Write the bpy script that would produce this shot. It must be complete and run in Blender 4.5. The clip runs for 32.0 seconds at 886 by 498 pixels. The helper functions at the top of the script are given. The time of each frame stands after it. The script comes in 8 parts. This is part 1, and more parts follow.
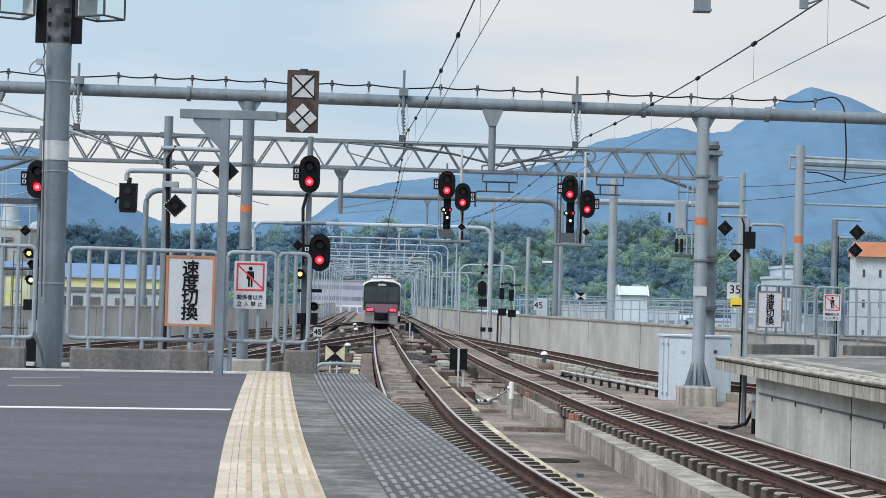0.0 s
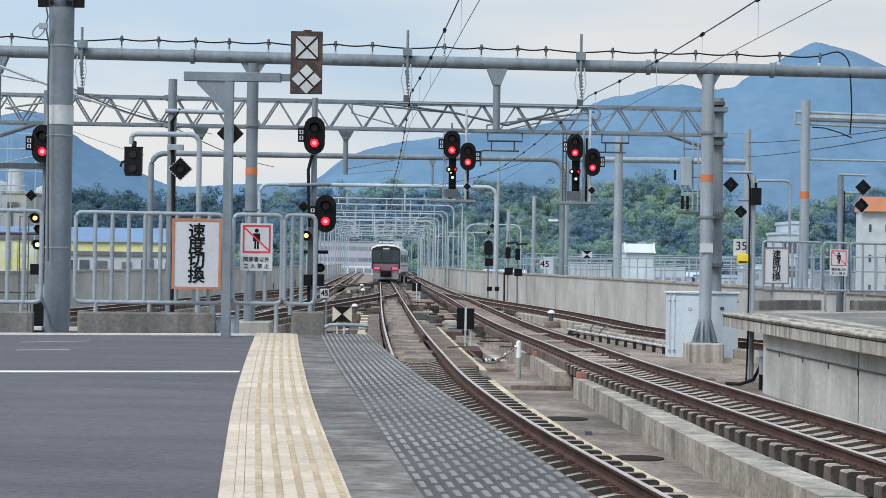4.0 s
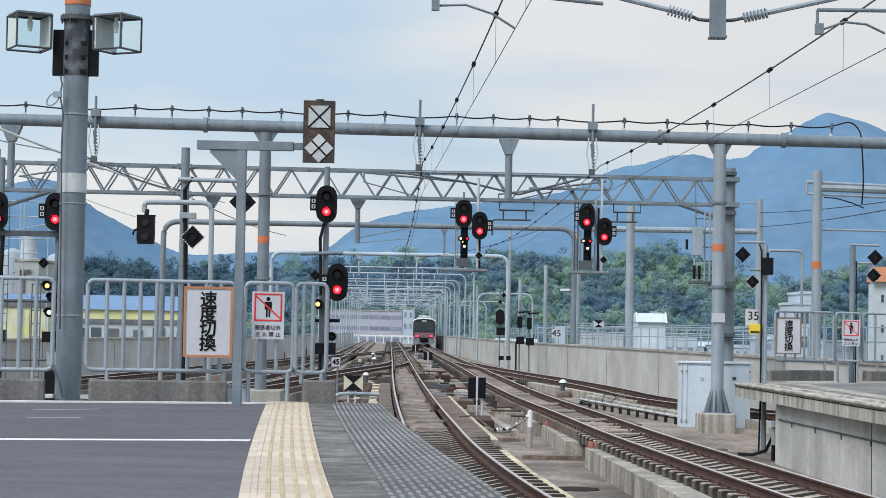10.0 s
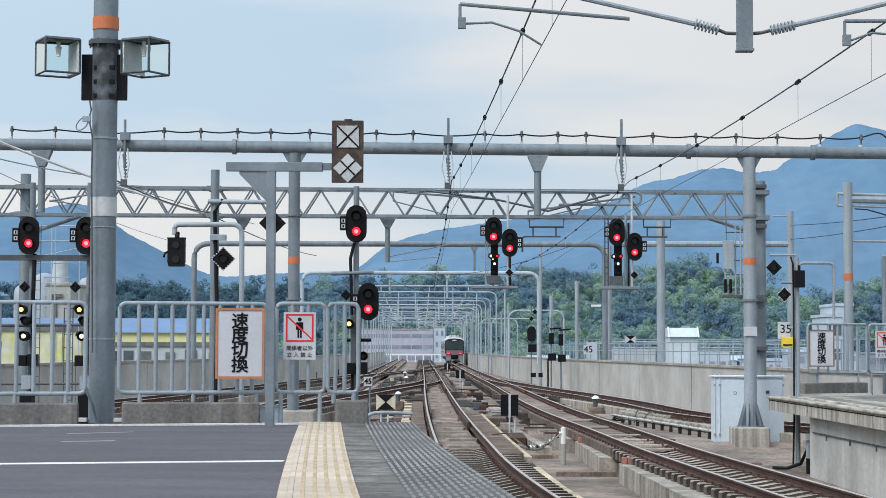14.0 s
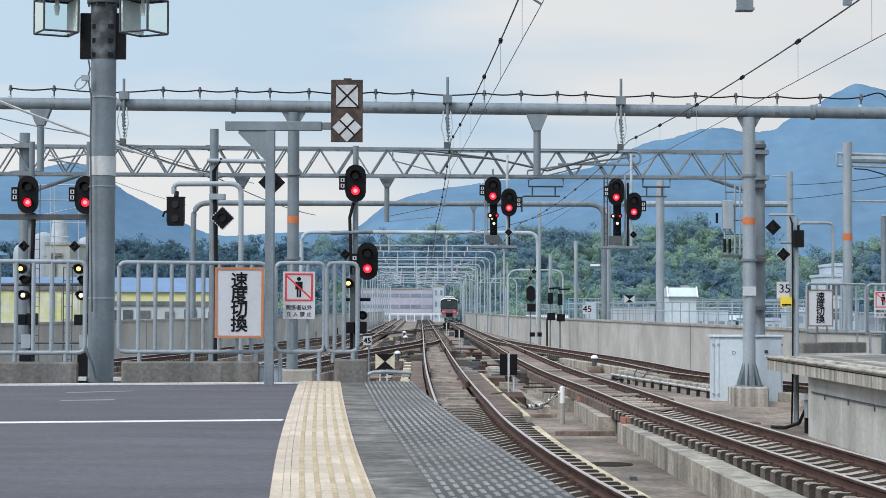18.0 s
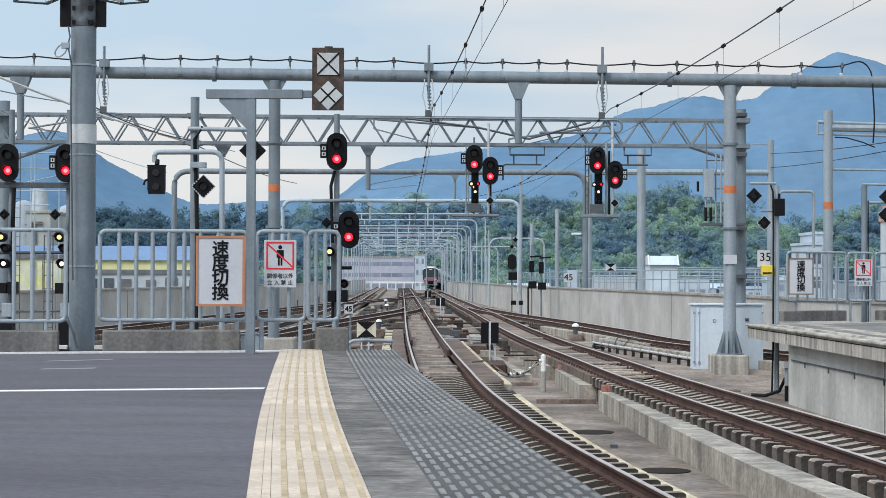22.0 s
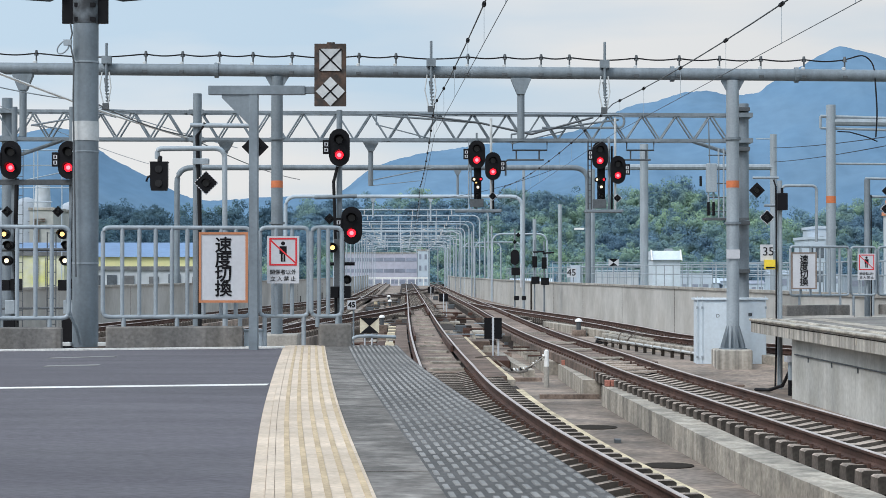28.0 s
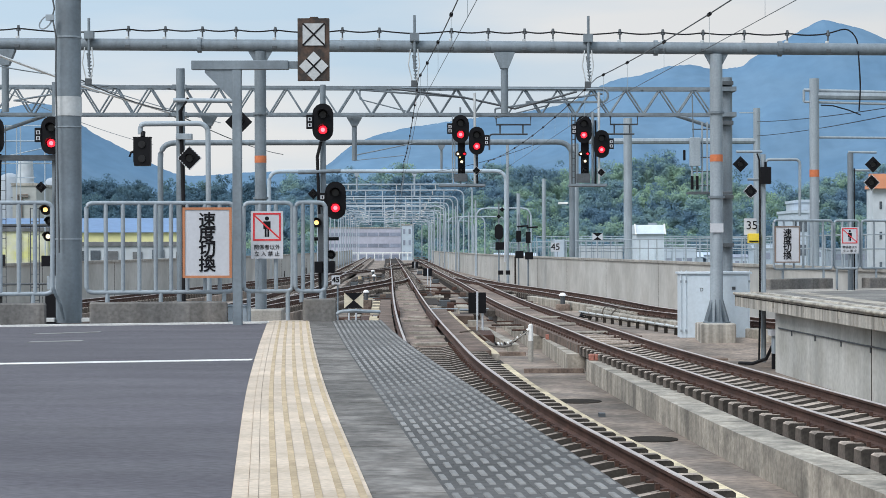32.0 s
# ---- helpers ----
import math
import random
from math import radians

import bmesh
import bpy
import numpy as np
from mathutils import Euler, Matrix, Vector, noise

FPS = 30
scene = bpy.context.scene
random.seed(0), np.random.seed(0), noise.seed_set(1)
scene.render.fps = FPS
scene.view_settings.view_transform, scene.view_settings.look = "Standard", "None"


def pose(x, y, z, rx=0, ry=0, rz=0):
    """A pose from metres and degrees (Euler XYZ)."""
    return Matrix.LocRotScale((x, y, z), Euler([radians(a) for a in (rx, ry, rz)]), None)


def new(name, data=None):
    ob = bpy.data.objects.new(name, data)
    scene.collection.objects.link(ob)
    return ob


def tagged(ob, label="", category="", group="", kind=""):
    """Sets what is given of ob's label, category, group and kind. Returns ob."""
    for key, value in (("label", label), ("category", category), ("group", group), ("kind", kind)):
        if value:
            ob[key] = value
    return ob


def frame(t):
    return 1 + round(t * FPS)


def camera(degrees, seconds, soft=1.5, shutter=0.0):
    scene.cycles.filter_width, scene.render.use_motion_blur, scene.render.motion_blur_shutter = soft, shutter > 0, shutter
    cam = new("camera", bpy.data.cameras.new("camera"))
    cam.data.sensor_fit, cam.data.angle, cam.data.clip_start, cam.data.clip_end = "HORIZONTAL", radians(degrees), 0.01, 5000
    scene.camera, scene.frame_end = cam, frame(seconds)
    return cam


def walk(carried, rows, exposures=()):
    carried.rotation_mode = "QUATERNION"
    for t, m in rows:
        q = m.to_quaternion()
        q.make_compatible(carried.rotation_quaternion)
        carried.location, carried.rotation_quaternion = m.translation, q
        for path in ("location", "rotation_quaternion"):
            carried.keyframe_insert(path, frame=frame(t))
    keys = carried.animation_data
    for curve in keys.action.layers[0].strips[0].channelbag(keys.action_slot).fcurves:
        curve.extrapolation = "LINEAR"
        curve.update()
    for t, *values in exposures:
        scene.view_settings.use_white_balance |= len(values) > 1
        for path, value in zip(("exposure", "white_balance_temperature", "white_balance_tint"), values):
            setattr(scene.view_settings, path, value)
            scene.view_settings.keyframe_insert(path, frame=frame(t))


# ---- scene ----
LENS, EYE = 26.0, 2.0
cam = camera(LENS, 32.0, soft=0.75)
# seconds, then the turn of the camera in degrees; it stands on one spot, 1.1 m above the platform
ROWS = [
    (0, 91.596, -1.511, -0.985),
    (0.5, 91.547, -1.539, -1.087),
    (1, 91.486, -1.557, -1.139),
    (1.5, 91.379, -1.366, -1.124),
    (2, 91.24, -1.145, -1.058),
    (2.5, 91.083, -0.915, -0.976),
    (3, 90.902, -0.823, -0.888),
    (3.5, 90.663, -0.779, -0.811),
    (5.5, 89.882, -1.125, -0.864),
    (6, 90.219, -1.127, -0.92),
    (6.5, 90.681, -1.069, -0.917),
    (7, 91.123, -1.035, -0.881),
    (7.5, 91.531, -1.003, -0.828),
    (8, 91.837, -0.999, -0.758),
    (8.5, 92.082, -0.995, -0.692),
    (9, 92.233, -1.023, -0.629),
    (9.5, 92.348, -1.034, -0.554),
    (10, 92.446, -1.031, -0.45),
    (10.5, 92.541, -1.017, -0.366),
    (11, 92.638, -0.934, -0.278),
    (11.5, 92.722, -0.86, -0.19),
    (12, 92.803, -0.727, -0.077),
    (12.5, 92.872, -0.596, 0.058),
    (13, 92.949, -0.418, 0.206),
    (13.5, 92.985, -0.265, 0.365),
    (14, 92.974, -0.155, 0.493),
    (14.5, 92.886, -0.059, 0.591),
    (16.5, 92.211, 0.073, 0.775),
    (17, 92.072, 0.02, 0.709),
    (17.5, 91.927, -0.069, 0.582),
    (18, 91.766, -0.203, 0.469),
    (18.5, 91.58, -0.311, 0.377),
    (19, 91.393, -0.386, 0.302),
    (19.5, 91.203, -0.42, 0.201),
    (20, 91.028, -0.395, 0.095),
    (20.5, 90.912, -0.332, -0.01),
    (21, 90.844, -0.291, -0.081),
    (21.5, 90.819, -0.273, -0.099),
    (22, 90.823, -0.196, -0.089),
    (22.5, 90.816, -0.152, -0.052),
    (23, 90.803, -0.089, -0.002),
    (23.5, 90.775, -0.058, 0.04),
    (24, 90.745, -0.025, 0.07),
    (24.5, 90.722, 0.005, 0.076),
    (25, 90.734, 0.031, 0.1),
    (25.5, 90.752, 0.073, 0.128),
    (27.5, 90.728, 0.065, 0.053),
    (28, 90.692, 0, 0),
    (28.5, 90.638, -0.03, -0.054),
    (29, 90.548, -0.098, -0.152),
    (29.5, 90.43, -0.135, -0.252),
    (30, 90.297, -0.09, -0.313),
    (30.5, 90.146, -0.001, -0.359),
    (31, 90.023, 0.062, -0.399),
    (31.5, 89.964, 0.122, -0.431),
    (32, 89.935, 0.16, -0.477),
]
walk(cam, [(t, pose(0, 0, EYE, rx, ry, rz)) for t, rx, ry, rz in ROWS])

# ---------------------------------------------------------------- light
SUN_UP, SUN_TURN = radians(44), radians(222)
world = bpy.data.worlds.new("sky")
scene.world = world
world.use_nodes = True
wt = world.node_tree
wn, wl = wt.nodes, wt.links
wn.clear()
sky = wn.new("ShaderNodeTexSky")
sky.sky_type, sky.sun_disc = "NISHITA", False
sky.sun_elevation, sky.sun_rotation = SUN_UP, SUN_TURN
sky.dust_density, sky.ozone_density = 3.0, 2.0
sky_bg = wn.new("ShaderNodeBackground")
sky_bg.inputs["Strength"].default_value = 0.12
wl.new(sky.outputs[0], sky_bg.inputs["Color"])
# a deck of high cloud with thin blue gaps, in long soft bands
coord = wn.new("ShaderNodeTexCoord")
stretch = wn.new("ShaderNodeMapping")
stretch.inputs["Scale"].default_value = (1.6, 1.6, 9.0)
stretch.inputs["Location"].default_value = (0.4, 0.0, 0.35)
wl.new(coord.outputs["Generated"], stretch.inputs["Vector"])
puff = wn.new("ShaderNodeTexNoise")
puff.inputs["Scale"].default_value, puff.inputs["Detail"].default_value, puff.inputs["Roughness"].default_value = 1.7, 5.0, 0.45
wl.new(stretch.outputs[0], puff.inputs["Vector"])
cover = wn.new("ShaderNodeMapRange")
cover.inputs["From Min"].default_value, cover.inputs["From Max"].default_value = 0.38, 0.56
cover.inputs["To Min"].default_value, cover.inputs["To Max"].default_value = 0.0, 1.0
# the deck thins out with height
height = wn.new("ShaderNodeSeparateXYZ")
wl.new(coord.outputs["Generated"], height.inputs[0])
thin = wn.new("ShaderNodeMapRange")
thin.inputs["From Min"].default_value, thin.inputs["From Max"].default_value = 0.02, 0.26
thin.inputs["To Min"].default_value, thin.inputs["To Max"].default_value = 0.085, -0.10
wl.new(height.outputs["Z"], thin.inputs["Value"])
deck = wn.new("ShaderNodeMath")
wl.new(puff.outputs["Fac"], deck.inputs[0]), wl.new(thin.outputs[0], deck.inputs[1])
wl.new(deck.outputs[0], cover.inputs["Value"])
hue = wn.new("ShaderNodeMix")
hue.data_type = "RGBA"
hue.inputs["A"].default_value, hue.inputs["B"].default_value = (0.565, 0.72, 0.865, 1), (0.862, 0.868, 0.872, 1)
wl.new(cover.outputs[0], hue.inputs["Factor"])
cloud_bg = wn.new("ShaderNodeBackground")
# an overcast sky is brighter overhead than at the horizon
lift = wn.new("ShaderNodeMapRange")
lift.inputs["From Min"].default_value, lift.inputs["From Max"].default_value = 0.16, 1.0
lift.inputs["To Min"].default_value, lift.inputs["To Max"].default_value = 0.95, 1.8
wl.new(height.outputs["Z"], lift.inputs["Value"])
# and a little brighter towards the west
west = wn.new("ShaderNodeMapRange")
west.inputs["From Min"].default_value, west.inputs["From Max"].default_value = -0.3, 0.3
west.inputs["To Min"].default_value, west.inputs["To Max"].default_value = 1.09, 0.93
wl.new(height.outputs["X"], west.inputs["Value"])
bright = wn.new("ShaderNodeMath")
bright.operation = "MULTIPLY"
wl.new(lift.outputs[0], bright.inputs[0]), wl.new(west.outputs[0], bright.inputs[1])
wl.new(bright.outputs[0], cloud_bg.inputs["Strength"])
wl.new(hue.outputs["Result"], cloud_bg.inputs["Color"])
both = wn.new("ShaderNodeMixShader")
both.inputs["Fac"].default_value = 0.9
wl.new(sky_bg.outputs[0], both.inputs[1])
wl.new(cloud_bg.outputs[0], both.inputs[2])
w_out = wn.new("ShaderNodeOutputWorld")
wl.new(both.outputs[0], w_out.inputs["Surface"])
sun = new("sun", bpy.data.lights.new("sun", "SUN"))
sun.data.energy, sun.data.angle, sun.data.color = 2.2, radians(26), (1.0, 0.98, 0.96)
sun.matrix_world = pose(0, 0, 60, 90 - math.degrees(SUN_UP), 0, 180 - math.degrees(SUN_TURN))
scene.view_settings.exposure = 0.0


# ---------------------------------------------------------------- materials
def surface(name, col, rough=0.75, metal=0.0, broad=(0.7, 0.22), fine=(24.0, 0.18), bump=0.15, streak=None, tint=None, each=0.0, stretch=None, spec=0.4):
    """A procedural surface: broad stains and fine grain as (size, depth), relief, vertical streaks and variation from piece to piece."""
    m = bpy.data.materials.new(name)
    m.use_nodes = True
    t = m.node_tree
    n, l = t.nodes, t.links
    bsdf = n["Principled BSDF"]
    bsdf.inputs["Roughness"].default_value, bsdf.inputs["Metallic"].default_value = rough, metal
    bsdf.inputs["Specular IOR Level"].default_value = spec
    tc = n.new("ShaderNodeTexCoord")
    vec = tc.outputs["Object"]
    if stretch:
        mp = n.new("ShaderNodeMapping")
        mp.inputs["Scale"].default_value = stretch
        l.new(vec, mp.inputs["Vector"])
        vec = mp.outputs[0]

    def grain(scale, detail, source):
        g = n.new("ShaderNodeTexNoise")
        g.inputs["Scale"].default_value, g.inputs["Detail"].default_value = scale, detail
        l.new(source, g.inputs["Vector"])
        return g.outputs["Fac"]

    def shift(fac, depth):
        r = n.new("ShaderNodeMapRange")
        r.inputs["From Min"].default_value, r.inputs["From Max"].default_value = 0.3, 0.7
        r.inputs["To Min"].default_value, r.inputs["To Max"].default_value = 1 - depth, 1 + depth
        l.new(fac, r.inputs["Value"])
        return r.outputs[0]

    fine_fac = grain(fine[0], 4, vec)
    values = [shift(grain(broad[0], 4, vec), broad[1]), shift(fine_fac, fine[1])]
    if streak:
        ms = n.new("ShaderNodeMapping")
        ms.inputs["Scale"].default_value = streak[0]
        l.new(tc.outputs["Object"], ms.inputs["Vector"])
        values.append(shift(grain(1.0, 3, ms.outputs[0]), streak[1]))
    if each:
        oi = n.new("ShaderNodeObjectInfo")
        r = n.new("ShaderNodeMapRange")
        r.inputs["To Min"].default_value, r.inputs["To Max"].default_value = 1 - each, 1 + each
        l.new(oi.outputs["Random"], r.inputs["Value"])
        values.append(r.outputs[0])
    total = values[0]
    for v in values[1:]:
        mul = n.new("ShaderNodeMath")
        mul.operation = "MULTIPLY"
        l.new(total, mul.inputs[0]), l.new(v, mul.inputs[1])
        total = mul.outputs[0]
    base = n.new("ShaderNodeMix")
    base.data_type = "RGBA"
    base.inputs["A"].default_value = (*col, 1)
    base.inputs["B"].default_value = (*(tint or col), 1)
    mix_fac = n.new("ShaderNodeMapRange")
    mix_fac.inputs["From Min"].default_value, mix_fac.inputs["From Max"].default_value = 0.42, 0.62
    l.new(grain(broad[0] * 2.3, 5, vec), mix_fac.inputs["Value"])
    l.new(mix_fac.outputs[0], base.inputs["Factor"])
    scale = n.new("ShaderNodeVectorMath")
    scale.operation = "SCALE"
    l.new(base.outputs["Result"], scale.inputs[0]), l.new(total, scale.inputs["Scale"])
    l.new(scale.outputs[0], bsdf.inputs["Base Color"])
    if bump:
        b = n.new("ShaderNodeBump")
        b.inputs["Strength"].default_value, b.inputs["Distance"].default_value = bump, 0.02
        l.new(fine_fac, b.inputs["Height"])
        l.new(b.outputs[0], bsdf.inputs["Normal"])
    return m


def glow(name, col, strength):
    m = bpy.data.materials.new(name)
    m.use_nodes = True
    b = m.node_tree.nodes["Principled BSDF"]
    b.inputs["Base Color"].default_value, b.inputs["Roughness"].default_value = (*col, 1), 0.3
    b.inputs["Emission Color"].default_value, b.inputs["Emission Strength"].default_value = (*col, 1), strength
    return m


def glass(name, col=(0.8, 0.9, 0.88), rough=0.05):
    m = bpy.data.materials.new(name)
    m.use_nodes = True
    t = m.node_tree
    b = t.nodes["Principled BSDF"]
    b.inputs["Base Color"].default_value, b.inputs["Roughness"].default_value = (*col, 1), rough
    b.inputs["Transmission Weight"].default_value, b.inputs["IOR"].default_value = 1.0, 1.1
    return m


ASPHALT = surface("asphalt", (0.098, 0.091, 0.105), 0.85, broad=(0.5, 0.14), fine=(45, 0.28), bump=0.6, stretch=(0.5, 1.6, 1.0), tint=(0.112, 0.105, 0.118), spec=0.3)
CONCRETE = surface("concrete", (0.36, 0.34, 0.31), 0.9, broad=(0.35, 0.2), fine=(18, 0.14), bump=0.3, streak=((3.0, 3.0, 0.25), 0.22), tint=(0.29, 0.275, 0.25))
CONCRETE_OLD = surface("weathered concrete", (0.185, 0.172, 0.158), 0.92, broad=(0.6, 0.3), fine=(20, 0.2), bump=0.4, streak=((5.0, 5.0, 0.5), 0.25), tint=(0.15, 0.145, 0.14))
WALL_CONCRETE = surface("parapet concrete", (0.475, 0.465, 0.442), 0.9, broad=(0.2, 0.17), fine=(3, 0.07), bump=0.15, streak=((0.35, 0.35, 0.12), 0.05), tint=(0.40, 0.385, 0.36))
DECK = surface("track bed", (0.275, 0.22, 0.183), 0.95, broad=(0.45, 0.42), fine=(9, 0.28), bump=0.5, tint=(0.165, 0.138, 0.12))
# near-black base colour stands in for shade in the gaps between sleepers
SLAB = surface("shade-dark track slab", (0.026, 0.019, 0.016), 0.95, broad=(0.6, 0.3), fine=(14, 0.25), bump=0.5, tint=(0.036, 0.026, 0.021))
KERB = surface("kerb concrete", (0.37, 0.332, 0.282), 0.9, broad=(0.8, 0.26), fine=(14, 0.22), bump=0.5, streak=((3.0, 3.0, 0.3), 0.34), tint=(0.25, 0.228, 0.196))
EDGE_CREAM = surface("cream kerb", (0.58, 0.49, 0.335), 0.85, broad=(0.8, 0.25), fine=(22, 0.22), tint=(0.42, 0.345, 0.24))
# sleeper shade is put into the colours: light tops, middling ends, dark sides
SLEEPER = surface("lit-toned sleeper top", (0.40, 0.33, 0.28), 0.9, broad=(2.0, 0.35), fine=(30, 0.3), each=0.25, tint=(0.24, 0.2, 0.17))
SLEEPER_SIDE = surface("shade-toned sleeper side", (0.072, 0.062, 0.054), 0.9, broad=(2.0, 0.35), fine=(30, 0.25), each=0.25, tint=(0.045, 0.038, 0.032))
SLEEPER_END = surface("mid-toned sleeper end", (0.15, 0.122, 0.104), 0.9, broad=(2.0, 0.25), fine=(30, 0.25), each=0.25, tint=(0.095, 0.076, 0.063))
RUST = surface("rusted rail", (0.060, 0.030, 0.022), 0.85, broad=(1.2, 0.25), fine=(40, 0.25), tint=(0.085, 0.044, 0.033))
RAIL_TOP = surface("worn rail head", (0.52, 0.45, 0.42), 0.42, 0.45, broad=(2, 0.15), fine=(60, 0.12), bump=0.05)
STEEL = surface("galvanised steel", (0.19, 0.225, 0.255), 0.6, 0.1, broad=(0.9, 0.16), fine=(20, 0.08), bump=0.08, streak=((6, 6, 0.4), 0.12), tint=(0.165, 0.197, 0.226))
STEEL_LIGHT = surface("pale galvanised steel", (0.30, 0.345, 0.385), 0.55, 0.1, broad=(0.8, 0.12), fine=(20, 0.08), bump=0.05, streak=((6, 6, 0.4), 0.12))
STEEL_DARK = surface("dull dark steel", (0.085, 0.095, 0.105), 0.6, 0.2, broad=(1.5, 0.2), fine=(25, 0.15), bump=0.1)
BLACK = surface("black enamel", (0.008, 0.008, 0.010), 0.55, 0.0, broad=(2, 0.2), fine=(30, 0.1), bump=0.03, spec=0.15)
RUBBER = surface("black cable", (0.012, 0.012, 0.014), 0.7, broad=(2, 0.2), fine=(30, 0.1), bump=0.03, spec=0.2)
WHITE = surface("white paint", (0.78, 0.78, 0.77), 0.5, broad=(1.2, 0.08), fine=(20, 0.05), bump=0.05)
WHITE_LINE = surface("worn white line", (0.72, 0.71, 0.69), 0.8, broad=(3, 0.15), fine=(30, 0.15), bump=0.1)
CABINET = surface("white enamel cabinet", (0.60, 0.675, 0.74), 0.45, broad=(0.8, 0.06), fine=(12, 0.05), bump=0.03, streak=((3, 3, 0.2), 0.06))
ORANGE = surface("orange paint", (0.56, 0.17, 0.07), 0.6, broad=(2, 0.1), fine=(20, 0.08), bump=0.05)
RED = surface("red paint", (0.62, 0.03, 0.04), 0.55, broad=(2, 0.08), fine=(20, 0.05), bump=0.03)
YELLOW = surface("yellow paint", (0.75, 0.55, 0.05), 0.55, broad=(2, 0.08), fine=(20, 0.05), bump=0.03)
TACTILE = surface("cream tactile block", (0.56, 0.462, 0.37), 0.85, broad=(1.3, 0.13), fine=(30, 0.14), bump=0.2, each=0.03, tint=(0.49, 0.398, 0.31))
TACTILE_BAR = surface("ochre tactile bar", (0.45, 0.345, 0.225), 0.85, broad=(2.5, 0.2), fine=(40, 0.16), bump=0.15)
GRATE_DARK = surface("slate anti-slip panel", (0.078, 0.074, 0.073), 0.8, broad=(0.8, 0.25), fine=(30, 0.2), bump=0.3, each=0.1)
GRATE_STUD = surface("worn grey stud", (0.205, 0.20, 0.195), 0.7, broad=(1.0, 0.35), fine=(30, 0.12), bump=0.1)
COPING = surface("worn coping concrete", (0.115, 0.104, 0.096), 0.9, broad=(2.6, 0.4), fine=(16, 0.25), bump=0.4, each=0.14, tint=(0.175, 0.162, 0.15))
# white sign paint, greyed so its colour carries the shade on the boards
BOARD_WHITE = surface("shade-greyed sign face", (0.53, 0.545, 0.585), 0.45, broad=(1.5, 0.06), fine=(20, 0.04), bump=0.02)
BOARD_BROWN = surface("weathered brown board", (0.038, 0.032, 0.029), 0.7, broad=(4, 0.3), fine=(30, 0.2), bump=0.1, tint=(0.085, 0.052, 0.038))
ORANGE_RIM = surface("faded orange rim", (0.46, 0.19, 0.095), 0.6, broad=(2, 0.12), fine=(20, 0.08), bump=0.03)
# dark stain colour, which also paints the shade of a wall gap
STAIN_AND_SHADE = surface("oily dark stain and gap shade", (0.036, 0.031, 0.027), 0.95, broad=(3, 0.2), fine=(20, 0.15), bump=0.1, spec=0.05)
PANEL_BROWN = surface("brown panel", (0.165, 0.118, 0.094), 0.9, broad=(1.2, 0.35), fine=(18, 0.2), bump=0.3, each=0.15, tint=(0.105, 0.074, 0.06))
PANEL_MID = surface("grey-brown slab", (0.245, 0.186, 0.154), 0.92, broad=(1.3, 0.4), fine=(16, 0.3), bump=0.4, each=0.18, tint=(0.15, 0.112, 0.092))
FASCIA = surface("rain-striped fascia", (0.40, 0.375, 0.335), 0.9, broad=(0.6, 0.16), fine=(14, 0.14), bump=0.3, streak=((4.5, 4.5, 0.12), 0.5), tint=(0.36, 0.33, 0.29))
FASCIA_WALL = surface("pale streaked wall concrete", (0.47, 0.465, 0.44), 0.9, broad=(0.5, 0.14), fine=(10, 0.1), bump=0.2, streak=((1.6, 1.6, 0.2), 0.16), tint=(0.40, 0.39, 0.36))
PLATE_GREY = surface("pale plate", (0.50, 0.52, 0.53), 0.6, broad=(3, 0.12), fine=(20, 0.08), bump=0.03)
PANE = glass("lantern glass")
CREAM = surface("cream board", (0.60, 0.55, 0.43), 0.7, broad=(3, 0.1), fine=(20, 0.1), bump=0.05)
BRICK_RED = surface("red brick", (0.36, 0.15, 0.115), 0.9, broad=(5, 0.2), fine=(30, 0.2), bump=0.4)
# haze tinted into base colours: far windows, pink, grey-blue and pale blue walls
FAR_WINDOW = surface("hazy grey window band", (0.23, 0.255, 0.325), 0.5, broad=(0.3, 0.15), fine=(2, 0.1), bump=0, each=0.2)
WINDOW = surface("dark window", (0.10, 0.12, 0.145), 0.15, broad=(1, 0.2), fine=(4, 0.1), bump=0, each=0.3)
PINK_WALL = surface("haze-dulled pink wall", (0.42, 0.42, 0.50), 0.9, broad=(0.1, 0.1), fine=(1, 0.08), bump=0)
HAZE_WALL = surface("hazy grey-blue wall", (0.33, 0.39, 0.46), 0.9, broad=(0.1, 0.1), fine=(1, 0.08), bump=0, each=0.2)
PALE_BLUE_WALL = surface("haze-tinted pale wall", (0.46, 0.53, 0.61), 0.9, broad=(0.1, 0.08), fine=(1, 0.06), bump=0)
YELLOW_WALL = surface("pale yellow wall", (0.70, 0.68, 0.36), 0.85, broad=(0.1, 0.1), fine=(1, 0.06), bump=0)
WHITE_WALL = surface("white wall", (0.50, 0.54, 0.58), 0.85, broad=(0.15, 0.12), fine=(1.2, 0.08), bump=0)
BEIGE_WALL = surface("beige wall", (0.40, 0.41, 0.40), 0.85, broad=(0.15, 0.12), fine=(1.2, 0.08), bump=0)
ORANGE_WALL = surface("orange fascia", (0.72, 0.30, 0.17), 0.8, broad=(0.2, 0.1), fine=(1.2, 0.06), bump=0)
BLUE_ROOF = surface("blue metal roof", (0.135, 0.225, 0.385), 0.6, broad=(0.1, 0.12), fine=(1.5, 0.1), bump=0.05)
TILE_GREY = surface("grey roof tiles", (0.15, 0.155, 0.165), 0.8, broad=(0.3, 0.15), fine=(3, 0.2), bump=0.1)
TILE_BROWN = surface("brown roof tiles", (0.19, 0.15, 0.13), 0.8, broad=(0.3, 0.15), fine=(3, 0.2), bump=0.1)
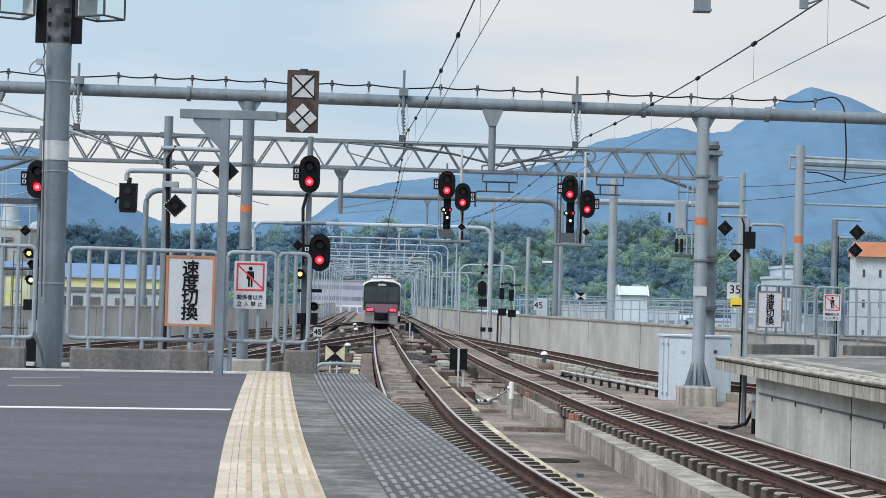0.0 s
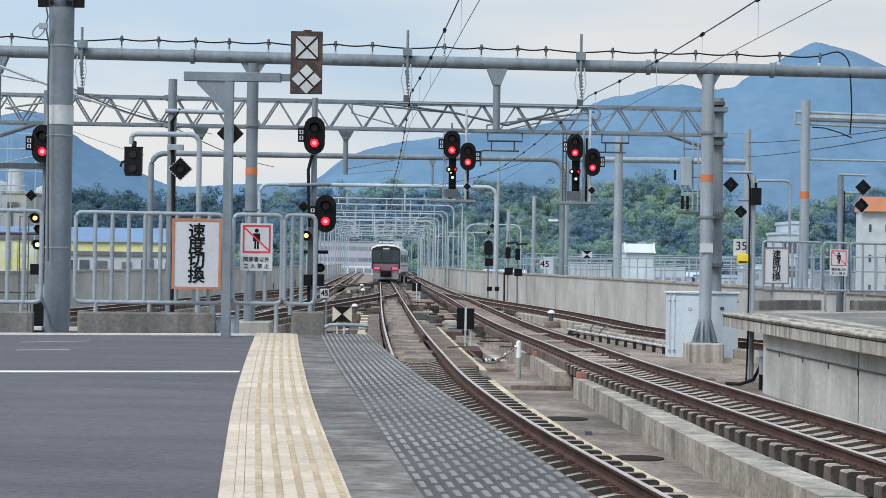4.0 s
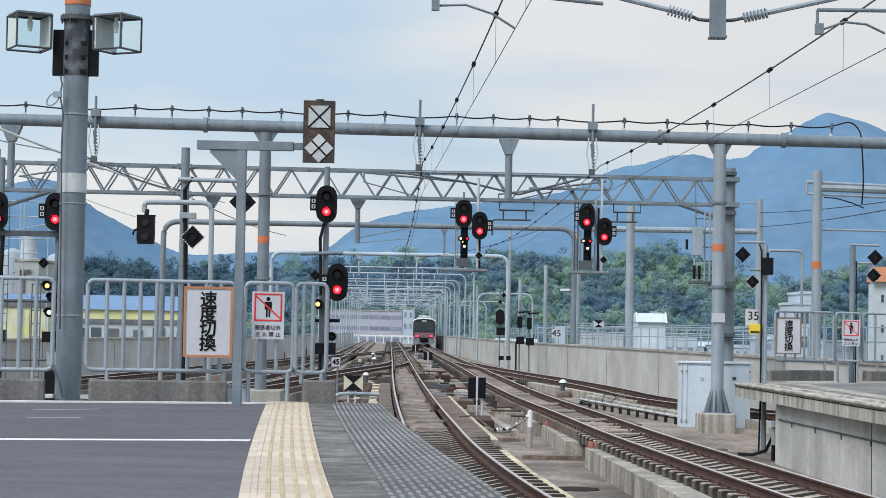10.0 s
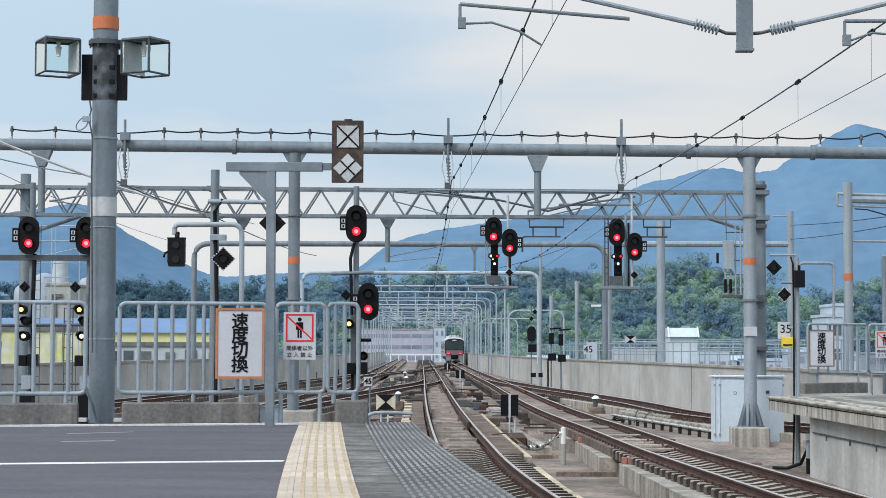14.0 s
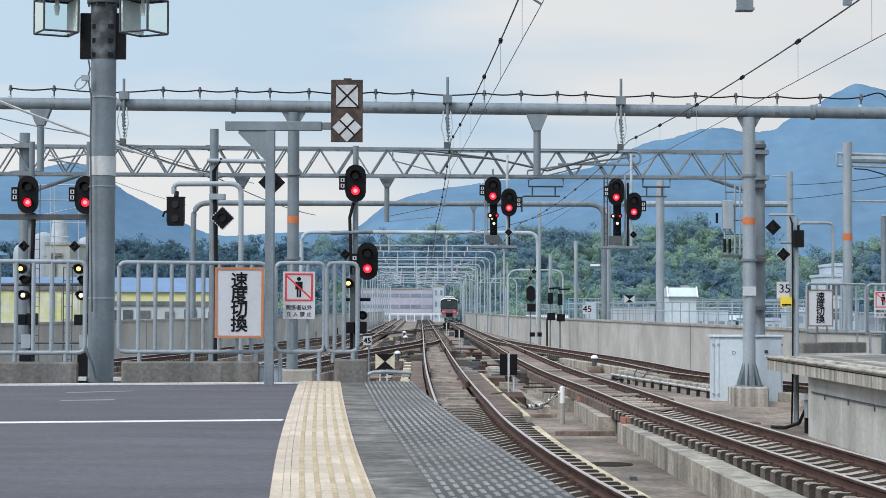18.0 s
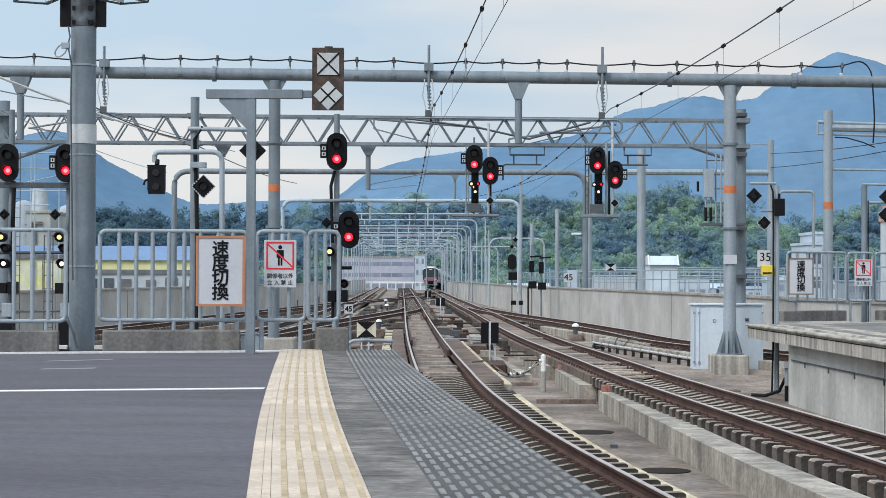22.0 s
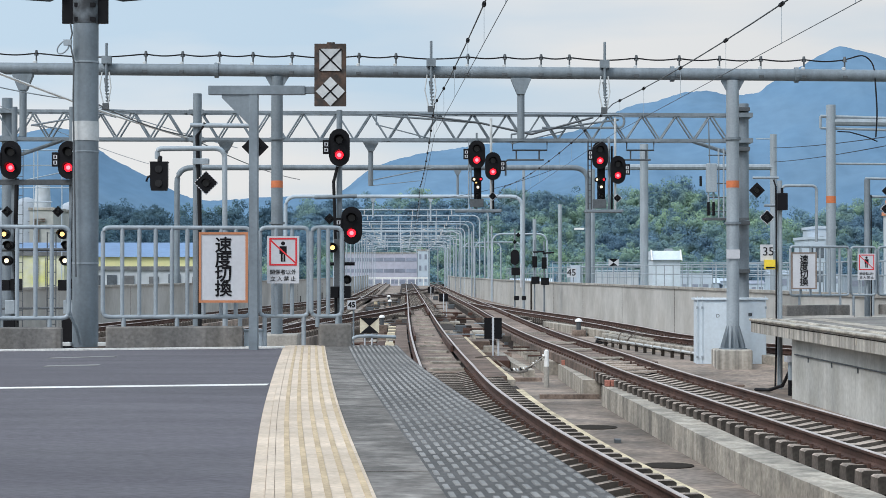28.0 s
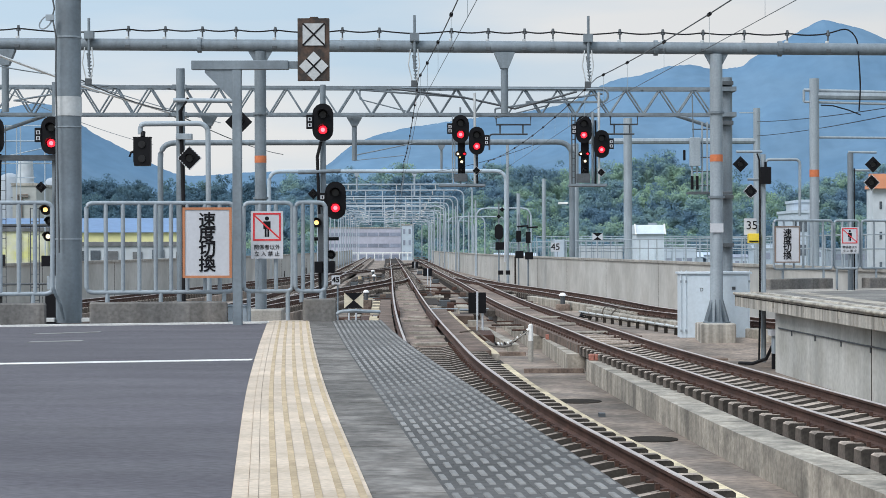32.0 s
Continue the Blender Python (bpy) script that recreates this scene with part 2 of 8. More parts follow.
TRAIN_SILVER = surface("brushed train steel", (0.52, 0.53, 0.55), 0.38, 0.55, broad=(0.5, 0.08), fine=(6, 0.05), bump=0)
TRAIN_ROOF = surface("pale roof paint", (0.58, 0.60, 0.62), 0.7, broad=(0.5, 0.12), fine=(6, 0.08), bump=0)
TRAIN_DOOR = surface("train door steel", (0.47, 0.48, 0.50), 0.4, 0.5, broad=(0.5, 0.08), fine=(6, 0.05), bump=0)
TRAIN_GLASS = surface("tinted train glass", (0.028, 0.045, 0.05), 0.12, broad=(0.6, 0.2), fine=(3, 0.1), bump=0, spec=0.6)
TRAIN_BLACK = surface("black train enamel", (0.018, 0.02, 0.022), 0.35, broad=(1, 0.1), fine=(6, 0.05), bump=0)
TRAIN_STRIPE = surface("dull red stripe", (0.42, 0.14, 0.13), 0.5, broad=(1, 0.1), fine=(6, 0.05), bump=0)
TRAIN_PANEL = surface("white letter panel", (0.55, 0.56, 0.56), 0.4, broad=(3, 0.1), fine=(12, 0.2), bump=0)
# the red reflected in this silver is put into its base colour
TRAIN_PINKISH = surface("silver with red reflection", (0.25, 0.15, 0.185), 0.42, 0.3, broad=(1, 0.08), fine=(6, 0.05), bump=0)
TRAIN_SKIRT = surface("grey skirt", (0.22, 0.23, 0.25), 0.6, broad=(1, 0.1), fine=(6, 0.06), bump=0)
TAIL_RED = glow("red tail light", (1.0, 0.07, 0.12), 0.8)
LAMP_RED = glow("red signal light", (1.0, 0.01, 0.025), 2.6)
LAMP_CORE = glow("red signal light core", (1.0, 0.17, 0.21), 2.6)
# distance haze is put into this steel's base colour
STEEL_FAR = surface("haze-paled steel", (0.36, 0.42, 0.48), 0.7, 0.0, broad=(0.4, 0.14), fine=(4, 0.08), bump=0, each=0.12)
LAMP_AMBER = glow("amber signal light", (1.0, 0.60, 0.20), 2.0)
LAMP_WHITE = glow("white signal light", (1.0, 0.86, 0.62), 1.3)
LAMP_OFF = surface("unlit lens", (0.012, 0.012, 0.014), 0.3, broad=(2, 0.1), fine=(10, 0.1), bump=0)
# the wood's ground colour is blued to imitate distance haze
HILL_WOOD = surface("haze-blue woodland", (0.11, 0.19, 0.24), 1.0, broad=(0.012, 0.3), fine=(0.12, 0.3), bump=0.0, tint=(0.075, 0.135, 0.145), spec=0.1)
# air haze is mixed into the mountains' base colour
MOUNTAIN = surface("haze-blue mountain", (0.115, 0.20, 0.30), 1.0, broad=(0.003, 0.12), fine=(0.03, 0.06), bump=0.0, tint=(0.128, 0.213, 0.31), spec=0.0)
PLAIN = surface("town ground", (0.16, 0.17, 0.14), 1.0, broad=(0.01, 0.4), fine=(0.1, 0.4), bump=0.0, tint=(0.09, 0.11, 0.06), spec=0.1)


# ---------------------------------------------------------------- modelling helpers
def thing(name, label, category, at=(0, 0, 0), turn=0.0, group=""):
    ob = new(name)
    ob.empty_display_size = 0.2
    ob.matrix_basis = pose(*at, 0, 0, turn)
    return tagged(ob, label, category, group)


def link_mesh(name, bm, material, parent=None, label="", smooth=False):
    me = bpy.data.meshes.new(name)
    bm.to_mesh(me)
    bm.free()
    for mt in material if isinstance(material, (list, tuple)) else [material]:
        me.materials.append(mt)
    if smooth:
        for p in me.polygons:
            p.use_smooth = True
    ob = new(name, me)
    if parent:
        ob.parent = parent
    return tagged(ob, label)


def part(name, bm, material, parent, label="", smooth=False):
    return link_mesh(name, bm, material, parent, label, smooth)


def structure(name, bm, material, label="", category="", smooth=False):
    return tagged(link_mesh(name, bm, material, None, label, smooth), "", category, "", "structure")


def bm_new():
    return bmesh.new()


def quads(bm, rings, closed=True, caps=True, mat=0):
    """Join rings of points into a skin."""
    vs = [[bm.verts.new(p) for p in ring] for ring in rings]
    k = len(vs[0])
    for a, b in zip(vs, vs[1:]):
        for i in range(k if closed else k - 1):
            f = bm.faces.new((a[i], a[(i + 1) % k], b[(i + 1) % k], b[i]))
            f.material_index = mat
    if caps and closed and k > 2:
        bm.faces.new([bm.verts.new(p) for p in rings[0]][::-1]).material_index = mat
        bm.faces.new([bm.verts.new(p) for p in rings[-1]]).material_index = mat
    return bm


def box(bm, x0, x1, y0, y1, z0, z1, c=0.0, mat=0):
    """A block, its upright and top edges taken off by c."""
    x0, x1, y0, y1, z0, z1 = min(x0, x1), max(x0, x1), min(y0, y1), max(y0, y1), min(z0, z1), max(z0, z1)
    if c <= 0:
        rect = [(x0, y0), (x1, y0), (x1, y1), (x0, y1)]
        return quads(bm, [[(x, y, z) for x, y in rect] for z in (z0, z1)], mat=mat)
    def ring(e, z):
        r = c + e
        return [(x0 + r, y0 + e, z), (x1 - r, y0 + e, z), (x1 - e, y0 + r, z), (x1 - e, y1 - r, z),
                (x1 - r, y1 - e, z), (x0 + r, y1 - e, z), (x0 + e, y1 - r, z), (x0 + e, y0 + r, z)]
    return quads(bm, [ring(0, z0), ring(0, z1 - c), ring(c * 0.7, z1)], mat=mat)


def plate(bm, outline, y0, y1, mat=0):
    """A flat plate in x and z, from y0 to y1."""
    return quads(bm, [[(x, y0, z) for x, z in outline], [(x, y1, z) for x, z in outline]], mat=mat)


def tube(bm, pts, r, sides=8, mat=0, taper=None):
    """A round bar along points."""
    pts = [Vector(p) for p in pts]
    rings = []
    for i, p in enumerate(pts):
        d = (pts[min(i + 1, len(pts) - 1)] - pts[max(i - 1, 0)]).normalized()
        up = Vector((0, 0, 1)) if abs(d.z) < 0.95 else Vector((0, 1, 0))
        a = d.cross(up).normalized()
        b = a.cross(d)
        rr = r if taper is None else r + (taper - r) * i / (len(pts) - 1)
        rings.append([p + (a * math.cos(2 * math.pi * k / sides) + b * math.sin(2 * math.pi * k / sides)) * rr for k in range(sides)])
    return quads(bm, rings, mat=mat)


def bend(pts, r, n=4):
    """A path whose corners are rounded with radius r."""
    pts = [Vector(p) for p in pts]
    out = [pts[0]]
    for a, b, c in zip(pts, pts[1:], pts[2:]):
        u, v = (a - b), (c - b)
        k = min(r, u.length * 0.49, v.length * 0.49)
        p, q = b + u.normalized() * k, b + v.normalized() * k
        for i in range(n + 1):
            s = i / n
            out.append(p * (1 - s) ** 2 + b * 2 * s * (1 - s) + q * s ** 2)
    return out + [pts[-1]]


def settle(ob):
    """Move a thing's origin to its base without moving its parts."""
    pts = []
    for c in ob.children_recursive:
        m = c.matrix_basis.copy()
        up = c.parent
        while up is not ob:
            m = up.matrix_basis @ m
            up = up.parent
        co = np.empty(len(c.data.vertices) * 3)
        c.data.vertices.foreach_get("co", co)
        co = co.reshape(-1, 3)
        for corner in (co.min(0), co.max(0)):
            pts.append(m @ Vector(corner))
    lo = Vector([min(p[i] for p in pts) for i in range(3)])
    hi = Vector([max(p[i] for p in pts) for i in range(3)])
    base = Vector(((lo.x + hi.x) / 2, (lo.y + hi.y) / 2, lo.z))
    ob.location = base
    for c in ob.children:
        c.location -= base
    return ob


def disc(bm, x, y, z, r, depth, sides=14, mat=0):
    """A short round bar that faces along y."""
    return tube(bm, [(x, y, z), (x, y + depth, z)], r, sides, mat)


def stadium(cx, cz, w, h, n=7):
    """An upright outline with round ends."""
    r = w / 2
    a = [(cx + r * math.cos(math.pi * i / n), cz + h / 2 - r + r * math.sin(math.pi * i / n)) for i in range(n + 1)]
    b = [(cx - r * math.cos(math.pi * i / n), cz - h / 2 + r - r * math.sin(math.pi * i / n)) for i in range(n + 1)]
    return a + b


def lettering(text, size, at, material, parent, bold=0.0, depth=0.003):
    """Words as a thin raised mesh that faces the viewer (towards -y), centred on at."""
    c = bpy.data.curves.new("lettering", "FONT")
    c.body, c.size, c.extrude = text, size, depth
    c.align_x, c.align_y, c.space_line = "CENTER", "CENTER", 1.0
    ob = bpy.data.objects.new("lettering", c)
    scene.collection.objects.link(ob)
    me = bpy.data.meshes.new_from_object(ob.evaluated_get(bpy.context.evaluated_depsgraph_get()))
    bpy.data.objects.remove(ob)
    me.transform(Matrix.Translation(at) @ pose(0, 0, 0, 90, 0, 0))
    if bold:
        # heavier strokes: the same shapes again, a hair to either side
        heavy = bmesh.new()
        for k, (dx, dz) in enumerate(((0, 0), (bold, 0), (-bold, 0), (0, bold), (0, -bold))):
            shifted = me.copy()
            shifted.transform(Matrix.Translation((dx, -0.0006 * k, dz)))
            heavy.from_mesh(shifted)
            bpy.data.meshes.remove(shifted)
        heavy.to_mesh(me)
        heavy.free()
    me.materials.clear()
    me.materials.append(material)
    out = new("lettering", me)
    out.parent = parent
    return out


def curve_through(points, step=1.0):
    """A smooth line through (y, x) points as a function x(y) and its slope."""
    ys, xs = np.array([p[0] for p in points], float), np.array([p[1] for p in points], float)
    slope = np.gradient(xs, ys)
    def f(y):
        y = np.asarray(y, float)
        i = np.clip(np.searchsorted(ys, y) - 1, 0, len(ys) - 2)
        h = ys[i + 1] - ys[i]
        s = (y - ys[i]) / h
        inside = ((2 * s**3 - 3 * s**2 + 1) * xs[i] + (s**3 - 2 * s**2 + s) * h * slope[i] + (-2 * s**3 + 3 * s**2) * xs[i + 1] + (s**3 - s**2) * h * slope[i + 1])
        low, high = xs[0] + slope[0] * (y - ys[0]), xs[-1] + slope[-1] * (y - ys[-1])
        return np.where(y < ys[0], low, np.where(y > ys[-1], high, inside))
    return f


def run(f, y0, y1, step):
    """Points (x, y) and their sideways unit vectors along a line x(y)."""
    n = max(2, int(abs(y1 - y0) / step) + 1)
    y = np.linspace(y0, y1, n)
    x = f(y)
    d = np.stack([np.gradient(x, y), np.ones(n)], 1)
    d /= np.linalg.norm(d, axis=1)[:, None]
    return x, y, d[:, 1], -d[:, 0]


def sweep(bm, f, y0, y1, step, profile, mat=0, caps=True):
    """Sweep a profile of (sideways, height) along a line x(y)."""
    x, y, sx, sy = run(f, y0, y1, step)
    rings = [[(x[i] + sx[i] * o, y[i] + sy[i] * o, h) for o, h in profile] for i in range(len(x))]
    return quads(bm, rings, mat=mat, caps=caps)


# ---------------------------------------------------------------- the lie of the tracks: x over y, in metres; rail tops lie at height 0
TRACK_1 = curve_through([(-12, 4.6), (5, 2.85), (17, 1.6), (24, 0.93), (32.5, 0.39), (43, 0.035), (57.6, -0.36), (77, -0.79), (105, -1.34), (141, -2.03), (177, -2.75), (211, -3.42), (300, -5.2), (385, -7.0)])
TRACK_2 = curve_through([(-12, 8.3), (5, 6.6), (20.9, 5.39), (32, 4.65), (38, 4.29), (49.2, 3.84), (57.6, 3.46), (87, 2.77), (108, 2.45), (133, 1.95), (166, 1.3), (230, 0.2), (277, -0.6), (333, -1.7), (361, -1.76), (385, -1.0)])
TRACK_3 = curve_through([(44, 12.0), (48, 10.4), (52, 9.1), (56, 8.15), (60, 7.45), (73, 6.6), (87, 5.5), (96, 4.6), (111, 3.3), (128, 2.2)])
TRACK_L1 = curve_through([(50, -7.3), (58, -6.8), (70, -5.8), (87, -4.4), (104, -2.95), (117, -1.95), (128, -1.78)])
TRACK_L2 = curve_through([(-5, -8.9), (30, -8.1), (50, -7.3), (70, -6.5), (90, -6.15), (120, -6.4), (151, -7.0), (272, -9.5), (385, -11.8)])
TRACK_L3 = curve_through([(20, -17.6), (60, -14.0), (80, -12.4), (117, -9.8), (140, -8.2), (158, -7.3), (172, -7.3)])
CROSS_W = curve_through([(136, -6.7), (150, -6.6), (170, -4.9), (188, -3.3), (200, -3.2)])
CROSS_OVER = curve_through([(198, -3.15), (208, -3.3), (218, -3.05), (230, -2.3), (245, -0.85), (255, -0.35), (266, -0.42)])
EDGE_1 = curve_through([(-12, 2.75), (5, 1.2), (9.2, 0.83), (14.2, 0.40), (18.1, 0.06), (23.5, -0.36), (29.1, -0.72)])
WALL_R = curve_through([(40, 13.2), (60, 11.7), (79, 10.3), (135, 6.4), (197, 3.8), (283, 1.3), (385, 1.0)])
WALL_L = curve_through([(0, -22.5), (60, -18.2), (92, -16.0), (135, -13.3), (223, -12.3), (300, -13.2), (385, -15)])
KERB_LINE = curve_through([(-12, 6.9), (5, 5.21), (15, 4.42), (25, 3.72), (32, 3.45), (39.8, 3.18)])
LEDGE_A = curve_through([(41.5, 3.03), (45, 2.98), (48.8, 2.93)])
LEDGE_C = curve_through([(60.4, 6.72), (64, 6.42), (70.6, 5.78), (82, 4.46)])
LEDGE_B = curve_through([(50.4, 2.70), (62, 2.5), (76, 2.35)])
PLATFORM, BED = 0.92, -0.7
FAR = 385.0

# the plain far below the viaduct, out to the horizon
bm = bm_new()
quads(bm, [[(-4500, -600, -9), (4500, -600, -9)], [(-4500, 4600, -9), (4500, 4600, -9)]], closed=False, caps=False)
structure("ground", bm, PLAIN, "plain of fields and houses far below the viaduct", "ground")

# the viaduct's deck
bm = bm_new()
yy = np.linspace(-14, FAR, 90)
wl_, wr_ = WALL_L(yy), WALL_R(yy)
quads(bm, [[(wl_[i] - 0.4, yy[i], BED), (wr_[i] + 0.4, yy[i], BED), (wr_[i] + 0.4, yy[i], BED - 1.2), (wl_[i] - 0.4, yy[i], BED - 1.2)] for i in range(len(yy))])
structure("deck_floor", bm, DECK, "stained concrete deck of the viaduct", "ground")

walls = []
for nm, line, side in (("wall_east", WALL_R, 1), ("wall_west", WALL_L, -1)):
    bm = bm_new()
    sweep(bm, line, -12, FAR, 6.0, [(0, BED), (0.25 * side, BED), (0.25 * side, 1.28), (0, 1.28)])
    wall = structure(nm, bm, WALL_CONCRETE, "rain-streaked concrete parapet wall beside the tracks", "wall")
    bm = bm_new()
    sweep(bm, line, -12, FAR, 6.0, [(-0.06 * side, 1.28), (0.31 * side, 1.28), (0.31 * side, 1.38), (-0.06 * side, 1.38)])
    part("coping", bm, CONCRETE, wall)
    walls.append(wall)

# our platform: its body, asphalt top and face along the track
ys = np.linspace(-12, 27.9, 42)
TAC_R = curve_through([(-12, 1.5), (5, 0.04), (9.17, -0.32), (14.2, -0.74), (20, -1.17), (28.1, -1.73)])
GRATE_L = curve_through([(-12, 1.9), (5, 0.36), (9.17, 0.02), (15.4, -0.472), (20, -0.83), (28.65, -1.443)])


def end_y(x):
    """The far end of the platform, square to its curved edge."""
    return 28.35 + 0.16 * x


bm = bm_new()
rings = []
for i, y in enumerate(ys):
    last = i == len(ys) - 1
    xr = float(EDGE_1(y)) - 0.06
    rings.append([(-7.6, end_y(-7.6) if last else min(y, end_y(-7.6)), z) if k == 0 else (xr, end_y(xr) if last else y, z) for k, z in ((0, PLATFORM - 0.09), (1, PLATFORM - 0.09), (1, BED), (0, BED))])
quads(bm, rings)
plat = structure("platform_wall", bm, CONCRETE_OLD, "weathered concrete body of the platform", "platform")
bm = bm_new()
rings = []
for i, y in enumerate(ys):
    last = i == len(ys) - 1
    xr = float(TAC_R(y)) - 0.30
    rings.append([(-7.6, end_y(-7.6) - 0.12 if last else min(y, end_y(-7.6) - 0.12), PLATFORM), (xr, end_y(xr) - 0.12 if last else y, PLATFORM), (xr, end_y(xr) - 0.12 if last else y, PLATFORM - 0.09), (-7.6, end_y(-7.6) - 0.12 if last else min(y, end_y(-7.6) - 0.12), PLATFORM - 0.09)])
quads(bm, rings)
structure("platform_floor", bm, ASPHALT, "dark grey asphalt platform surface", "platform")
bm = bm_new()
lip = lambda x, d, z: (x, 26.2 + 0.27 * (x + 6.08) + d, z)
quads(bm, [[lip(-7.6, 0, z), lip(-2.25, 0, z), lip(-2.25, 0.13, z), lip(-7.6, 0.13, z)] for z in (PLATFORM, PLATFORM + 0.024)])
structure("trim_end_line", bm, WHITE_LINE, "worn white raised lip at the platform's end", "line")
for (xa, ya), (xb, yb), w in (((-4.425, 17.819), (-1.683, 18.446), 0.07), ((-4.929, 24.066), (-4.19, 24.631), 0.09), ((-4.567, 22.044), (-3.999, 22.311), 0.08)):
    bm = bm_new()
    quads(bm, [[(xa, ya - w / 2 * 3, z), (xb, yb - w / 2 * 3, z), (xb, yb + w / 2 * 3, z), (xa, ya + w / 2 * 3, z)] for z in (PLATFORM, PLATFORM + 0.004)])
    structure("trim_line", bm, WHITE_LINE if w < 0.075 else GRATE_STUD, "thin marking across the asphalt platform", "line")


# ---------------------------------------------------------------- tracks
def rail_profile(c):
    return [(c - 0.065, -0.155), (c + 0.065, -0.155), (c + 0.065, -0.13), (c + 0.01, -0.115), (c + 0.01, -0.048), (c + 0.034, -0.035), (c + 0.034, -0.008), (c - 0.034, -0.008), (c - 0.034, -0.035), (c - 0.01, -0.048), (c - 0.01, -0.115), (c - 0.065, -0.13)]


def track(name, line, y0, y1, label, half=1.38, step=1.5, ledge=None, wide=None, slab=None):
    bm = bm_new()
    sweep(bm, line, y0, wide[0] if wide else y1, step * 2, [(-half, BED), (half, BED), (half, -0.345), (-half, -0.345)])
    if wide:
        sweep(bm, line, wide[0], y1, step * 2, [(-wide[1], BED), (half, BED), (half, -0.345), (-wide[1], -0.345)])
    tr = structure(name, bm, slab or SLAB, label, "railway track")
    for c in (-0.565, 0.565):
        bm = bm_new()
        sweep(bm, line, y0, y1, step, rail_profile(c))
        rail = part("rail", bm, RUST, tr)
        bm = bm_new()
        sweep(bm, line, y0, y1, step, [(c - 0.028, -0.008), (c + 0.028, -0.008), (c + 0.022, 0.0), (c - 0.022, 0.0)])
        part("rail_head", bm, RAIL_TOP, rail)
    for side, a, b, inner, outer, level, *own in ledge or ():
        way = own[0] if own else line
        lo, hi = sorted((side * outer, side * inner))
        y = a
        while y < b:
            if side < 0 and a == 46 and noise.noise(Vector((y * 0.9, 2.0, 5.0))) > 0.05:
                y += 1.95
                continue
            top = level + 0.012 * noise.noise(Vector((y * 0.7, side, 3.0)))
            bm = bm_new()
            sweep(bm, way, y + 0.006, min(y + 1.95, b) - 0.006, 0.98, [(lo, BED), (hi, BED), (hi, top), (lo + (0.02 if side < 0 else 0), top), (lo, top - 0.02)])
            for f in bm.faces:
                f.normal_update()
                f.material_index = 1 if abs(f.normal.z) > 0.5 and f.calc_center_median().z > BED + 0.1 else 0
            part("kerb_stone", bm, [KERB, EDGE_CREAM if name == "track_1" else KERB], tr)
            y += 1.95
    return tr


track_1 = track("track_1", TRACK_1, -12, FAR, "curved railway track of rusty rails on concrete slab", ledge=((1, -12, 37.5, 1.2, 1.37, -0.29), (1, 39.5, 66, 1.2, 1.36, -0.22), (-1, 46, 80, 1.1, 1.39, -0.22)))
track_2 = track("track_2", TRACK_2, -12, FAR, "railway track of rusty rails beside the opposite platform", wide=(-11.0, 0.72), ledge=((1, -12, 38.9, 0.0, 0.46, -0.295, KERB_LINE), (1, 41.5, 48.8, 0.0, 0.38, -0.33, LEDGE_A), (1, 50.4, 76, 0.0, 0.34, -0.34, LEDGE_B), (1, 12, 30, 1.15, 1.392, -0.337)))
track_3 = track("track_3", TRACK_3, 45.5, 128, "rusty branch track that joins by a turnout", 0.9, ledge=((-1, 47, 68, 0.92, 1.22, -0.16),))
track_l1 = track("track_4", TRACK_L1, 50, 128, "rusty track that joins by a turnout", 1.1, slab=DECK)
track_l2 = track("track_5", TRACK_L2, -5, FAR, "rusty track on the far side of the platform", 1.25, slab=DECK, ledge=((1, 30, 110, 1.02, 1.22, -0.24), (-1, 30, 110, 1.02, 1.22, -0.24)))
track_l3 = track("track_7", TRACK_L3, 10, 172, "rusty track beside the parapet wall", 1.15, slab=DECK)
track_w = track("track_8", CROSS_W, 136, 200, "rusty crossover between two tracks", 1.0, slab=DECK)
track_x = track("track_6", CROSS_OVER, 198, 266, "rusty crossover between two tracks", 1.0, slab=DECK)

# brown cover panels beside the rails
for trk, line, o0, o1, a, b_ in ((track_1, TRACK_1, 0.66, 1.19, 39.6, 66), (track_1, TRACK_1, -1.08, -0.68, 46, 78), (track_2, TRACK_2, 0.68, 1.2, 46, 70), (track_2, TRACK_2, -0.84, -0.66, 41.8, 76)):
    y = a
    while y < b_:
        bm = bm_new()
        sweep(bm, line, y + 0.01, min(y + 2.4, b_) - 0.01, 1.2, [(o0, -0.344), (o1, -0.344), (o1, -0.145), (o0, -0.145)])
        part("cover_panel", bm, PANEL_BROWN, trk, "brown cover panel")
        y += 2.4
# slab covers between the rails where the sleepers end
for trk, line, a, b_ in ((track_1, TRACK_1, 42.5, 120), (track_2, TRACK_2, 48.5, 110)):
    y = a
    while y < b_:
        bm = bm_new()
        d_ = 4.4 + 3.0 * abs(noise.noise(Vector((y * 1.7, 4.0, 1.0))))
        h_ = (-0.2 if trk is track_1 else -0.16) + 0.012 * noise.noise(Vector((y * 2.1, 7.0, 2.0)))
        sweep(bm, line, y + 0.008, min(y + d_, b_) - 0.008, 0.8, [(-0.45, -0.344), (0.45, -0.344), (0.45, h_), (-0.45, h_)])
        part("middle_panel", bm, PANEL_MID, trk, "grey-brown slab panel")
        y += d_
# a dark strip on the east parapet that stands in for a shaded gap
x = float(WALL_R(137))
bm = bm_new()
box(bm, x - 0.03, x + 0.02, 136.2, 137.6, BED, 1.36)
part("wall_gap", bm, STAIN_AND_SHADE, walls[0], "dark strip standing in for a shaded gap in the wall")
